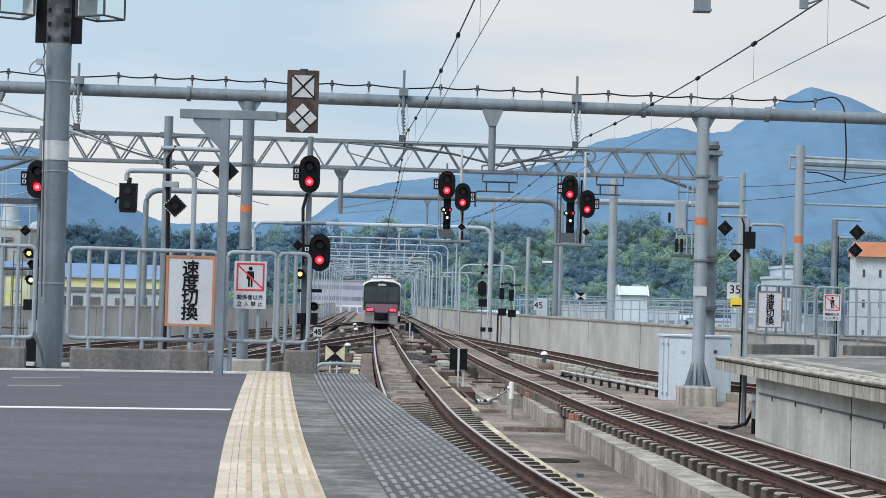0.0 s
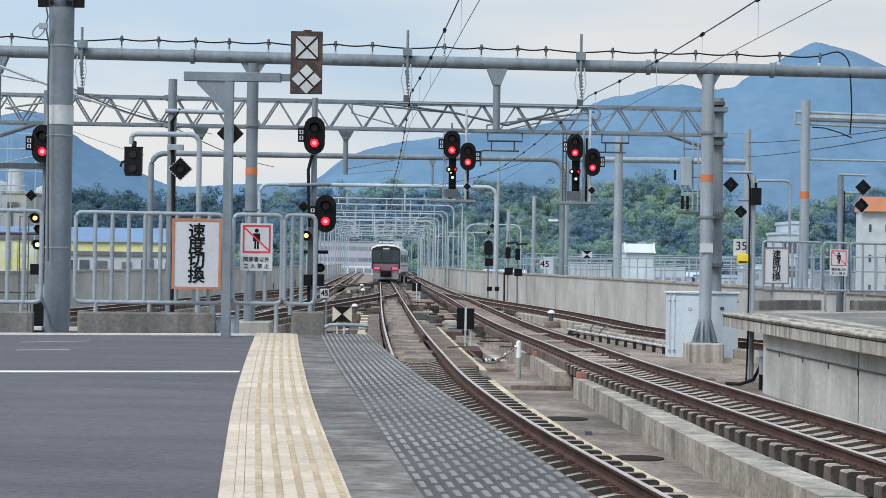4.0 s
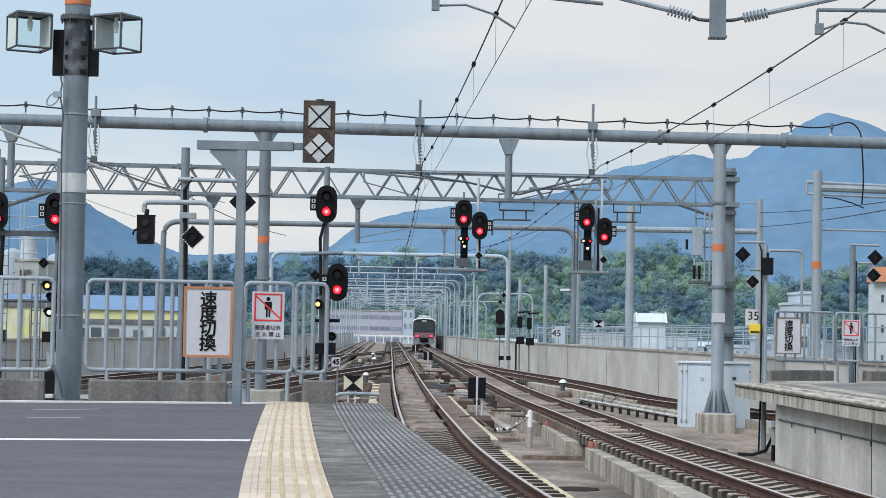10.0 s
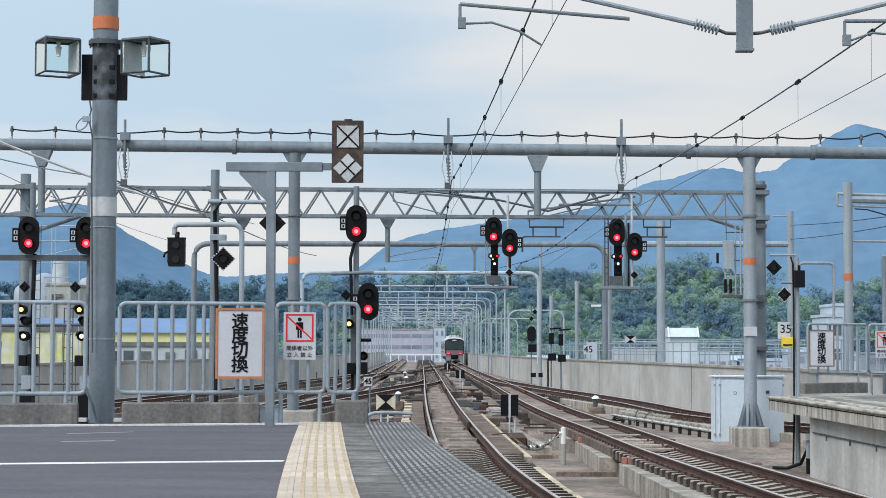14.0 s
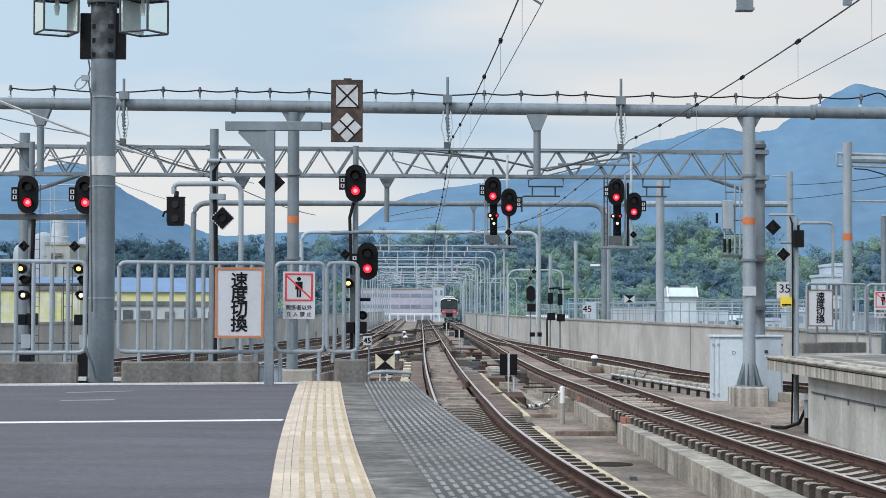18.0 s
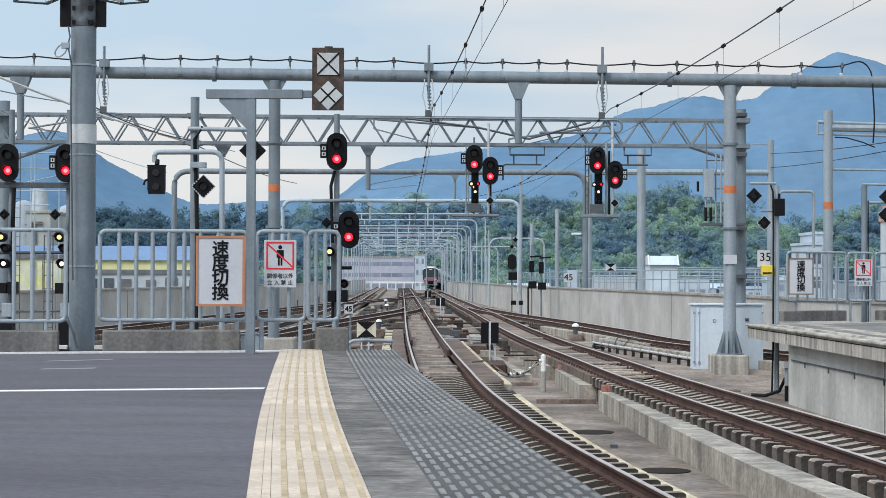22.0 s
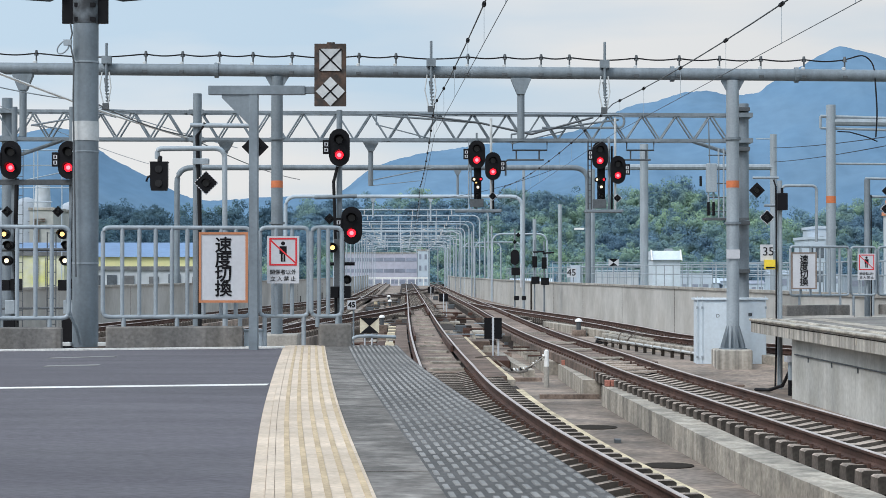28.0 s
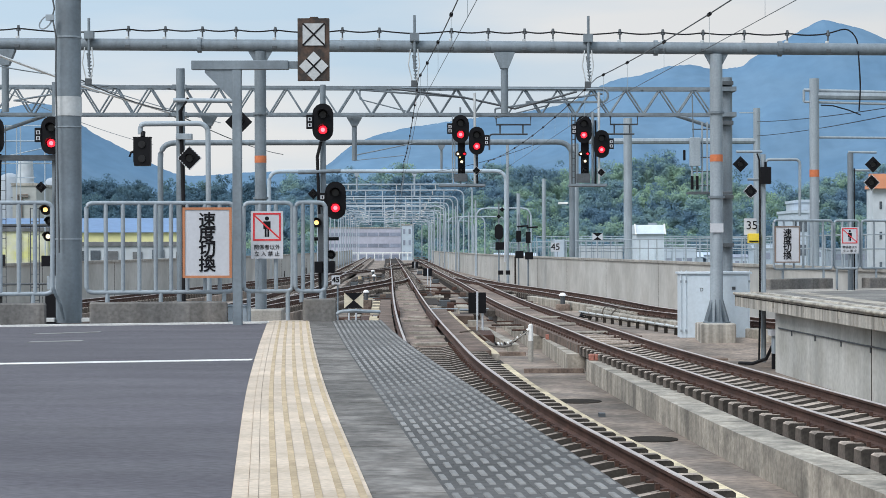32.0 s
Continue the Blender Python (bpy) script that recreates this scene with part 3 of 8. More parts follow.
# joints and small drains on the parapets
for wl0, line, side in ((walls[0], WALL_R, -1), (walls[1], WALL_L, 1)):
    for k, y in enumerate(np.arange(56, 260, 13.5)):
        x = float(line(y))
        bm = bm_new()
        box(bm, x + side * 0.004, x - side * 0.02, y - 0.03, y + 0.03, BED, 1.27)
        part("joint", bm, STAIN_AND_SHADE, wl0, "dark joint")
        bm = bm_new()
        z_ = 0.5 + 0.5 * abs(math.sin(k * 2.1))
        box(bm, x + side * 0.03, x - side * 0.02, y + 3.4, y + 3.47, BED, z_)
        part("stain", bm, CONCRETE_OLD, wl0, "dark dribble stain")
        if k % 2 == 0:
            bm = bm_new()
            tube(bm, [(x + side * 0.05, y + 2.6, BED), (x + side * 0.05, y + 2.6, BED + 0.65)], 0.05, 8)
            part("drain", bm, STAIN_AND_SHADE, wl0, "short dark drain pipe")
            bm = bm_new()
            box(bm, x + side * 0.006, x - side * 0.02, y + 4.4, y + 4.6, 0.45, 0.72)
            part("weep_mark", bm, WHITE_LINE, wl0, "pale weep hole")


# ---------------------------------------------------------------- distance: mountains and wooded hills
def ridge(name, points, depth, base, material, label, fold, seed):
    """A mountain range whose skyline runs through (x, z) points at a depth, with folded slopes falling towards the viewer."""
    f = curve_through(points)
    xs = np.linspace(points[0][0], points[-1][0], 520)
    rows = 26
    rings = []
    for j in range(rows):
        s = j / (rows - 1)
        ring = []
        for x in xs:
            top = float(f(x))
            n1 = noise.fractal(Vector((x * fold + seed, s * 3.0, seed)), 1.0, 2.0, 4)
            z = base + (top - base) * (1 - s) ** 1.25 + (0 if j == 0 else n1 * (top - base) * 0.10 * math.sin(math.pi * s))
            if j == 0:
                z += n1 * (top - base) * 0.016 + 2.2 * noise.noise(Vector((x * 0.06, seed, 1.0))) + 1.2 * noise.noise(Vector((x * 0.17, seed, 2.0)))
            ring.append((x + n1 * 20 * s, depth - s * depth * 0.22, z))
        rings.append(ring)
    bm = bm_new()
    quads(bm, rings, closed=False, caps=False)
    return structure(name, bm, material, label, "mountain", True)


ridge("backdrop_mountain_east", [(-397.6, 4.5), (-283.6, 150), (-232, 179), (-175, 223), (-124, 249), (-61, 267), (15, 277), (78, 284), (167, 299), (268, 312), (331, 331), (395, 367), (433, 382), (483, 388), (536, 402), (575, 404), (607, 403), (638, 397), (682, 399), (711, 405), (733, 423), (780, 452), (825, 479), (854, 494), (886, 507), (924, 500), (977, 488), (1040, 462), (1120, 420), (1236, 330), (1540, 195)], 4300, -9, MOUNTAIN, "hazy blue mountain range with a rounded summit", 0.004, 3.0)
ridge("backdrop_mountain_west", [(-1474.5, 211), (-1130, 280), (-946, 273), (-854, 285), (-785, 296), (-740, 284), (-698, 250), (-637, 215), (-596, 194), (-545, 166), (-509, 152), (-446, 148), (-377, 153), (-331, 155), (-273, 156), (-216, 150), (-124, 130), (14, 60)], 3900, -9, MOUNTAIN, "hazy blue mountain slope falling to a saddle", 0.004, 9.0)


def wooded_hill(name, points, depth, label, seed, trees, canopy, size, leaves, x_end):
    """A hill under trees: the slope, and on it broadleaf crowns, each a heap of lobes made of many small leaf sprays."""
    f = curve_through(points)
    x0, x1 = points[0][0], points[-1][0]
    rnd = np.random.default_rng(seed)
    bm = bm_new()
    rings = []
    xs = np.linspace(x0, x1, 90)
    for s in np.linspace(0, 1, 8):
        rings.append([(x, depth - s * 190, -9 + (float(f(x)) + 5) * (1 - s) ** 1.1 - (8 if s else 10)) for x in xs])
    quads(bm, rings, closed=False, caps=False)
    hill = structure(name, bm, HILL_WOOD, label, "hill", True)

    def ways(n):
        d = rnd.normal(size=(n, 3))
        d /= np.linalg.norm(d, axis=1)[:, None]
        d[:, 1] = -np.abs(d[:, 1])
        return d

    lobes, per = 11, leaves
    s = rnd.random(trees) ** 1.3
    x = rnd.uniform(x0, min(x1, x_end), trees)
    r = rnd.uniform(size[0], size[1], trees)
    tall = rnd.uniform(0.9, 1.6, trees)
    ground = -9 + (f(x) + 5) * (1 - s) ** 1.1 - 10
    mid = np.stack((x, depth - s * 190, ground + r * tall * 0.8 + 1.0), 1)
    scale = np.stack((r, r, r * tall), 1)
    # lobes of each crown, then sprays over each lobe
    c = np.repeat(mid, lobes, 0) + ways(trees * lobes) * np.repeat(scale, lobes, 0) * rnd.uniform(0.3, 0.8, (trees * lobes, 1))
    q = np.repeat(r, lobes) * rnd.uniform(0.32, 0.58, trees * lobes)
    d = ways(len(c) * per)
    p = np.repeat(c, per, 0) + d * (np.repeat(q, per) * rnd.uniform(0.75, 1.1, len(d)))[:, None] * np.array((1, 1, 0.75))
    nrm = d + rnd.normal(scale=0.3, size=d.shape)
    nrm /= np.linalg.norm(nrm, axis=1)[:, None]
    u = np.cross(nrm, rnd.normal(size=d.shape))
    u /= np.linalg.norm(u, axis=1)[:, None]
    w = np.cross(nrm, u)
    k = rnd.uniform(0.28, 0.6, (len(d), 1))
    corners = np.stack((p + u * k, p + w * k * 0.7, p - u * k, p - w * k * 0.7), 1).reshape(-1, 3)
    n = len(d)
    me = bpy.data.meshes.new("tree_crowns")
    me.vertices.add(n * 4)
    me.vertices.foreach_set("co", corners.ravel())
    me.loops.add(n * 4)
    me.loops.foreach_set("vertex_index", np.arange(n * 4))
    me.polygons.add(n)
    me.polygons.foreach_set("loop_start", np.arange(0, n * 4, 4))
    me.update(calc_edges=True)
    me.validate()
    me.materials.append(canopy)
    ob = new("tree_crowns", me)
    ob.parent = hill
    tagged(ob, "dense canopy of broadleaf trees", "", "", "stuff")
    return hill


def canopy_material(name, dark, fresh, share):
    """Leaves: dull and fresh trees in drifts, with each clump a little lighter or darker."""
    m = surface(name, dark, 1.0, broad=(0.05, 0.15), fine=(0.5, 0.07), bump=0.0, tint=tuple(c * 1.15 for c in dark), spec=0.05)
    t = m.node_tree
    bs = t.nodes["Principled BSDF"]
    src = bs.inputs["Base Color"].links[0].from_socket
    tc = t.nodes.new("ShaderNodeTexCoord")
    drift = None
    for size, lo, hi in ((0.017, share, share + 0.16), (0.11, 0.36, 0.60)):
        g = t.nodes.new("ShaderNodeTexNoise")
        g.inputs["Scale"].default_value, g.inputs["Detail"].default_value = size, 3
        t.links.new(tc.outputs["Object"], g.inputs["Vector"])
        r = t.nodes.new("ShaderNodeMapRange")
        r.inputs["From Min"].default_value, r.inputs["From Max"].default_value = lo, hi
        t.links.new(g.outputs["Fac"], r.inputs["Value"])
        if drift is None:
            drift = r.outputs[0]
        else:
            mul = t.nodes.new("ShaderNodeMath")
            mul.operation = "MULTIPLY"
            t.links.new(drift, mul.inputs[0]), t.links.new(r.outputs[0], mul.inputs[1])
            drift = mul.outputs[0]
    mix = t.nodes.new("ShaderNodeMix")
    mix.data_type = "RGBA"
    mix.inputs["B"].default_value = (*fresh, 1)
    t.links.new(drift, mix.inputs["Factor"]), t.links.new(src, mix.inputs["A"])
    hs = t.nodes.new("ShaderNodeHueSaturation")
    r = t.nodes.new("ShaderNodeMapRange")
    r.inputs["To Min"].default_value, r.inputs["To Max"].default_value = 0.95, 1.06
    g = t.nodes.new("ShaderNodeNewGeometry")
    t.links.new(g.outputs["Random Per Island"], r.inputs["Value"])
    t.links.new(r.outputs[0], hs.inputs["Value"])
    t.links.new(mix.outputs["Result"], hs.inputs["Color"])
    t.links.new(hs.outputs[0], bs.inputs["Base Color"])
    thru = t.nodes.new("ShaderNodeBsdfTranslucent")
    t.links.new(hs.outputs[0], thru.inputs["Color"])
    half = t.nodes.new("ShaderNodeMixShader")
    half.inputs["Fac"].default_value = 0.4
    t.links.new(bs.outputs[0], half.inputs[1]), t.links.new(thru.outputs[0], half.inputs[2])
    t.links.new(half.outputs[0], t.nodes["Material Output"].inputs["Surface"])
    return m


# haze over the hills is put into the leaf colours as added blue
CANOPY = canopy_material("haze-blue canopy", (0.142, 0.236, 0.318), (0.320, 0.455, 0.325), 0.40)
CANOPY_DARK = canopy_material("haze-dark canopy", (0.100, 0.174, 0.228), (0.148, 0.236, 0.228), 0.48)
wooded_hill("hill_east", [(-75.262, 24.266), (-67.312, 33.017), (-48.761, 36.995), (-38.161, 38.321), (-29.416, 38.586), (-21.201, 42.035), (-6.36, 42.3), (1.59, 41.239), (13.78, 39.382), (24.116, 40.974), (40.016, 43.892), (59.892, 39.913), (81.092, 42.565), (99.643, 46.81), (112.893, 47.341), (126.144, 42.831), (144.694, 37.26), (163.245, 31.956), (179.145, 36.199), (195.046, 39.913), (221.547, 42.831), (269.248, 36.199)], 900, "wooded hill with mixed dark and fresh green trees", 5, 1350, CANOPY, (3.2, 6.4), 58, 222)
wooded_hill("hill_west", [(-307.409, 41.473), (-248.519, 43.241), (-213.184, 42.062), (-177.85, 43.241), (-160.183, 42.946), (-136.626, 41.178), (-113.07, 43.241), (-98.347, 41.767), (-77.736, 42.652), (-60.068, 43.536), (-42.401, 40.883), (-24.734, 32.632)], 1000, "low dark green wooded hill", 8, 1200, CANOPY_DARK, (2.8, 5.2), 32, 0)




# ---------------------------------------------------------------- platform surface, piece by piece
def strip_piece(bm, left, right, y0, y1, z0, z1, gap=0.004, mat=0):
    """A block between two lines x(y), from y0 to y1."""
    a, b = y0 + gap, y1 - gap
    e = 0.0012
    ring = [(float(left(a)) + e, a), (float(right(a)) - e, a), (float(right(b)) - e, b), (float(left(b)) + e, b)]
    return quads(bm, [[(x, y, z) for x, y in ring] for z in (z0, z1)], mat=mat)


def between(f, g, s):
    return lambda y: f(y) * (1 - s) + g(y) * s


tac_left = lambda y: TAC_R(y) - 0.60
tac_in = lambda y: TAC_R(y) - 0.53
tac_mid = lambda y: TAC_R(y) - 0.485
bm = bm_new()
sweep(bm, TAC_R, -12, 27.9, 1.0, [(-0.6, PLATFORM - 0.02), (0.0, PLATFORM - 0.02), (0.0, PLATFORM + 0.004), (-0.6, PLATFORM + 0.004)])
tactile = structure("tactile_strip", bm, TACTILE, "cream and ochre tactile warning strip along the platform edge", "tactile paving")
y = -11.6
while y < 27.75:
    for f, g, nm, h in ((tac_left, tac_in, "border_block", 0.010), (tac_in, tac_mid, "border_block", 0.016), (tac_mid, TAC_R, "tactile_block", 0.014)):
        bm = bm_new()
        strip_piece(bm, f, g, y, y + 0.6, PLATFORM + 0.004, PLATFORM + h, 0.003)
        part(nm, bm, TACTILE, tactile)
    y += 0.6
for s in (0.31, 0.465, 0.625, 0.785, 0.94):
    bm = bm_new()
    o = -0.6 + 0.6 * s
    sweep(bm, TAC_R, -11.5, 27.8, 0.8, [(o - 0.018, PLATFORM + 0.010), (o + 0.018, PLATFORM + 0.010), (o + 0.015, PLATFORM + 0.018), (o - 0.015, PLATFORM + 0.018)])
    part("guide_bar", bm, TACTILE_BAR, tactile, "worn ochre bar")

bm = bm_new()
sweep(bm, between(TAC_R, GRATE_L, 0.5), -12, 28.0, 1.0, [(-0.17, PLATFORM - 0.09), (0.17, PLATFORM - 0.09), (0.17, PLATFORM - 0.012), (-0.17, PLATFORM - 0.012)])
kerb = structure("kerb_strip", bm, CONCRETE_OLD, "worn grey concrete coping between tactile strip and edge", "kerb")
y = -11.4
rnd = random.Random(4)
while y < 28.0:
    d = rnd.choice((0.46, 0.62, 0.74))
    bm = bm_new()
    strip_piece(bm, TAC_R, GRATE_L, y, min(y + d, 28.12), PLATFORM - 0.012, PLATFORM + 0.004 + rnd.uniform(0, 0.003), 0.006)
    part("coping_stone", bm, COPING, kerb)
    y += d

grate_mid = between(GRATE_L, EDGE_1, 0.5)
bm = bm_new()
ysg = np.linspace(-12, 28.2, 60)
quads(bm, [[(float(GRATE_L(v)), v, PLATFORM - 0.09), (float(EDGE_1(v)), v, PLATFORM - 0.09), (float(EDGE_1(v)), v, PLATFORM - 0.006), (float(GRATE_L(v)), v, PLATFORM - 0.006)] for v in ysg])
grate = structure("edge_panels", bm, GRATE_DARK, "slate grey anti-slip panels along the platform edge", "paving")
y = -11.2
while y < 28.1:
    for s0, s1 in ((0.0, 0.5), (0.5, 1.0)):
        bm = bm_new()
        strip_piece(bm, between(GRATE_L, EDGE_1, s0), between(GRATE_L, EDGE_1, s1), y, min(y + 0.9, 28.25), PLATFORM - 0.006, PLATFORM + 0.002, 0.003)
        part("panel", bm, GRATE_DARK, grate)
    y += 0.9
verts, faces = [], []
row = 0
y = -11.2
while y < 28.0:
    w = float(EDGE_1(y) - GRATE_L(y))
    cols = 12
    for c in range(cols):
        o = (c + 0.5) / cols
        ya, yb = y + (0.17 if c % 2 else 0.0), y + 0.19 + (0.17 if c % 2 else 0.0)
        k = len(verts)
        for yy_, sgn in ((ya, -1), (ya, 1), (yb, 1), (yb, -1)):
            xm = float(GRATE_L(yy_)) * (1 - o) + float(EDGE_1(yy_)) * o
            verts.append((xm + sgn * 0.0155, yy_, PLATFORM + 0.002))
        for yy_, sgn in ((ya + 0.01, -1), (ya + 0.01, 1), (yb - 0.01, 1), (yb - 0.01, -1)):
            xm = float(GRATE_L(yy_)) * (1 - o) + float(EDGE_1(yy_)) * o
            verts.append((xm + sgn * 0.0125, yy_, PLATFORM + 0.009))
        faces += [(k + 4, k + 5, k + 6, k + 7), (k, k + 1, k + 5, k + 4), (k + 1, k + 2, k + 6, k + 5), (k + 2, k + 3, k + 7, k + 6), (k + 3, k, k + 4, k + 7)]
    y += 0.34
me = bpy.data.meshes.new("anti_slip_studs")
me.from_pydata(verts, [], faces)
me.materials.append(GRATE_STUD)
studs = new("anti_slip_studs", me)
studs.parent = grate
tagged(studs, "worn pale anti-slip studs", "", "", "stuff")


# ---------------------------------------------------------------- platform end: fences, signs, pole, board
def fence(x0, y0, x1, y1, zb, low, zt, legs, bars, label, steel=None, z0=PLATFORM, base=None, r=0.032):
    """A tube frame with round corners, upright bars and a concrete base. Heights over the platform."""
    steel = steel or STEEL_LIGHT
    f = thing("platform_fence", label, "fence", (0, 0, 0), 0, "platform end fences")
    def at(s, z):
        return (x0 + (x1 - x0) * s, y0 + (y1 - y0) * s, z0 + z)
    width = math.hypot(x1 - x0, y1 - y0)
    bm = bm_new()
    tube(bm, bend([at(0.5, low), at(0, low), at(0, zt), at(1, zt), at(1, low), at(0.5, low)], 0.10, 5), r, 10)
    part("frame", bm, steel, f, "", True)
    for s in bars:
        bm = bm_new()
        tube(bm, [at(s, low), at(s, zt)], r * 0.95, 8)
        part("bar", bm, steel, f, "", True)
    for s in legs:
        bm = bm_new()
        tube(bm, [at(s, zb - 0.02), at(s, low)], r, 8)
        part("leg", bm, steel, f, "", True)
    if base:
        s0, s1, h = base
        turn = math.degrees(math.atan2(y1 - y0, x1 - x0))
        bm = bm_new()
        box(bm, 0, width * (s1 - s0), -0.16, 0.16, 0, h, 0.02)
        b = part("base", bm, CONCRETE_OLD, f, "weathered concrete base block")
        b.matrix_basis = pose(*at(s0, 0), 0, 0, turn)
    return settle(f)


fence(-6.79, 27.0, -5.312, 27.25, 0.30, 0.43, 1.72, (0.35, 0.82), (0.2, 0.36, 0.52, 0.69, 0.84), "grey tubular steel fence panel on a concrete block", base=(-0.06, 0.94, 0.30))
fence(-4.866, 27.45, -2.791, 27.8, 0.30, 0.44, 1.72, (0.14, 0.5, 0.93), (0.13, 0.245, 0.355, 0.465, 0.57, 0.68, 0.8, 0.9), "grey tubular steel fence panel that carries a warning board", base=(0.02, 0.95, 0.30))
fence(-2.667, 27.95, -1.962, 28.0, 0.0, 0.44, 1.73, (0.1, 0.9), (0.33, 0.66), "narrow grey tubular steel fence panel")
fence(-1.918, 27.95, -1.476, 28.0, 0.30, 0.44, 1.73, (0.2, 0.85), (0.25, 0.55), "narrow grey tubular steel fence panel on a concrete block", base=(0.25, 1.32, 0.33))
# small pale junction box at the fence foot
jb = thing("junction_box", "small pale grey junction box at the fence foot", "box", (0, 0, 0))
bm = bm_new()
box(bm, -2.902, -2.622, 27.98, 28.2, PLATFORM, 1.135, 0.01)
part("body", bm, CABINET, jb)
bm = bm_new()
box(bm, -2.919, -2.605, 27.96, 28.22, 1.135, 1.159, 0.004)
part("lid", bm, STEEL_LIGHT, jb)
settle(jb)


def speed_board(x0, x1, z0, z1, y, size, label, rim=None):
    """A white board in an orange frame with four upright characters."""
    s = thing("warning_board", label, "sign")
    w, h = x1 - x0, z1 - z0
    bm = bm_new()
    box(bm, x0 + 0.02, x1 - 0.02, y, y + 0.02, z0 + 0.02, z1 - 0.02)
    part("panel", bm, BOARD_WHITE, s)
    bm = bm_new()
    e = 0.034
    for a, b, c, d in ((x0, x1, z1 - e, z1), (x0, x1, z0, z0 + e), (x0, x0 + e, z0 + e, z1 - e), (x1 - e, x1, z0 + e, z1 - e)):
        box(bm, a, b, y - 0.012, y + 0.03, c, d)
    part("rim", bm, rim or ORANGE_RIM, s, "orange rim" if rim is None else "faded rim")
    for i, ch in enumerate("速度切換"):
        lettering(ch, size, ((x0 + x1) / 2, y - 0.004, z1 - h * (0.2 + 0.205 * i)), BLACK, s, size * 0.022)
    return settle(s)


speed_board(-3.493, -2.792, 1.564, 2.573, 27.46, 0.245, "white warning board with four black characters in an orange rim")


def entry_sign(x0, x1, z0, z1, y, label):
    """A square no-entry pictogram over two lines of words."""
    s = thing("no_entry_sign", label, "sign")
    w, h = x1 - x0, z1 - z0
    bm = bm_new()
    box(bm, x0, x1, y, y + 0.015, z0, z1)
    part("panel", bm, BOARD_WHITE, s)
    bm = bm_new()
    e, m_ = w * 0.05, w * 0.07
    sx0, sx1, sz1 = x0 + m_, x1 - m_, z1 - m_ * 0.8
    sz0 = sz1 - (sx1 - sx0) * 1.0
    for a, b, c, d in ((sx0, sx1, sz1 - e, sz1), (sx0, sx1, sz0, sz0 + e), (sx0, sx0 + e, sz0 + e, sz1 - e), (sx1 - e, sx1, sz0 + e, sz1 - e)):
        box(bm, a, b, y - 0.006, y, c, d)
    plate(bm, [(sx0 + e, sz1 - e), (sx0 + e, sz1 - 2.3 * e), (sx1 - e, sz0 + e), (sx1 - e, sz0 + 2.3 * e)][::1], y - 0.005, y - 0.001)
    part("red_border", bm, RED, s, "red border with a slanting bar")
    cx, u = (sx0 + sx1) / 2, (sx1 - sx0) / 10
    bm = bm_new()
    disc(bm, cx, y - 0.004, sz1 - 2.0 * u, 0.75 * u, 0.003)
    box(bm, cx - 1.3 * u, cx + 1.3 * u, y - 0.004, y - 0.001, sz0 + 4.2 * u, sz1 - 3.0 * u)
    box(bm, cx - 0.8 * u, cx - 0.15 * u, y - 0.004, y - 0.001, sz0 + 1.4 * u, sz0 + 4.2 * u)
    box(bm, cx + 0.15 * u, cx + 0.8 * u, y - 0.004, y - 0.001, sz0 + 1.4 * u, sz0 + 4.2 * u)
    part("pictogram", bm, BLACK, s)
    lettering("関係者以外", w * 0.165, (cx, y - 0.004, z0 + h * 0.235), BLACK, s)
    lettering("立 入 禁 止", w * 0.165, (cx, y - 0.004, z0 + h * 0.095), BLACK, s)
    return settle(s)


entry_sign(-2.559, -2.091, 1.836, 2.525, 27.9, "white no-entry sign with red square and two lines of words")

# the thick pole with two lanterns
PX, PY = -5.264, 28.25
pole = thing("lamp_pole", "thick grey steel pole with two glass lantern boxes", "lamp pole")
bm = bm_new()
tube(bm, [(PX, PY, PLATFORM - 0.02), (PX, PY, 9.5)], 0.192, 24, taper=0.178)
part("shaft", bm, STEEL, pole, "", True)
for za, zb, mt, nm, ra in ((3.934, 4.217, PLATE_GREY, "number_plate", 0.196), (6.71, 6.896, ORANGE, "orange_band", 0.194), (6.483, 6.55, STEEL_DARK, "flange", 0.25), (3.767, 3.783, STEEL_LIGHT, "strap", 0.197), (2.12, 2.145, STEEL_LIGHT, "strap", 0.197), (5.079, 5.105, STEEL_LIGHT, "strap", 0.195)):
    bm = bm_new()
    tube(bm, [(PX, PY, za), (PX, PY, zb)], ra, 24)
    part(nm, bm, mt, pole, "", True)
MOTTLED_DARK = surface("mottled dark steel", (0.05, 0.055, 0.062), 0.7, 0.1, broad=(2.2, 0.3), fine=(14, 0.2), bump=0.1, tint=(0.13, 0.15, 0.17))
bm = bm_new()
tube(bm, [(PX, PY, 5.66), (PX, PY, 6.483)], 0.193, 24)
part("sleeve", bm, MOTTLED_DARK, pole, "mottled dark clamp sleeve", True)
for i in range(10):
    a = 2 * math.pi * i / 10
    bm = bm_new()
    tube(bm, [(PX + 0.225 * math.cos(a), PY + 0.225 * math.sin(a), 6.441), (PX + 0.225 * math.cos(a), PY + 0.225 * math.sin(a), 6.567)], 0.014, 6)
    part("bolt", bm, STEEL_DARK, pole)
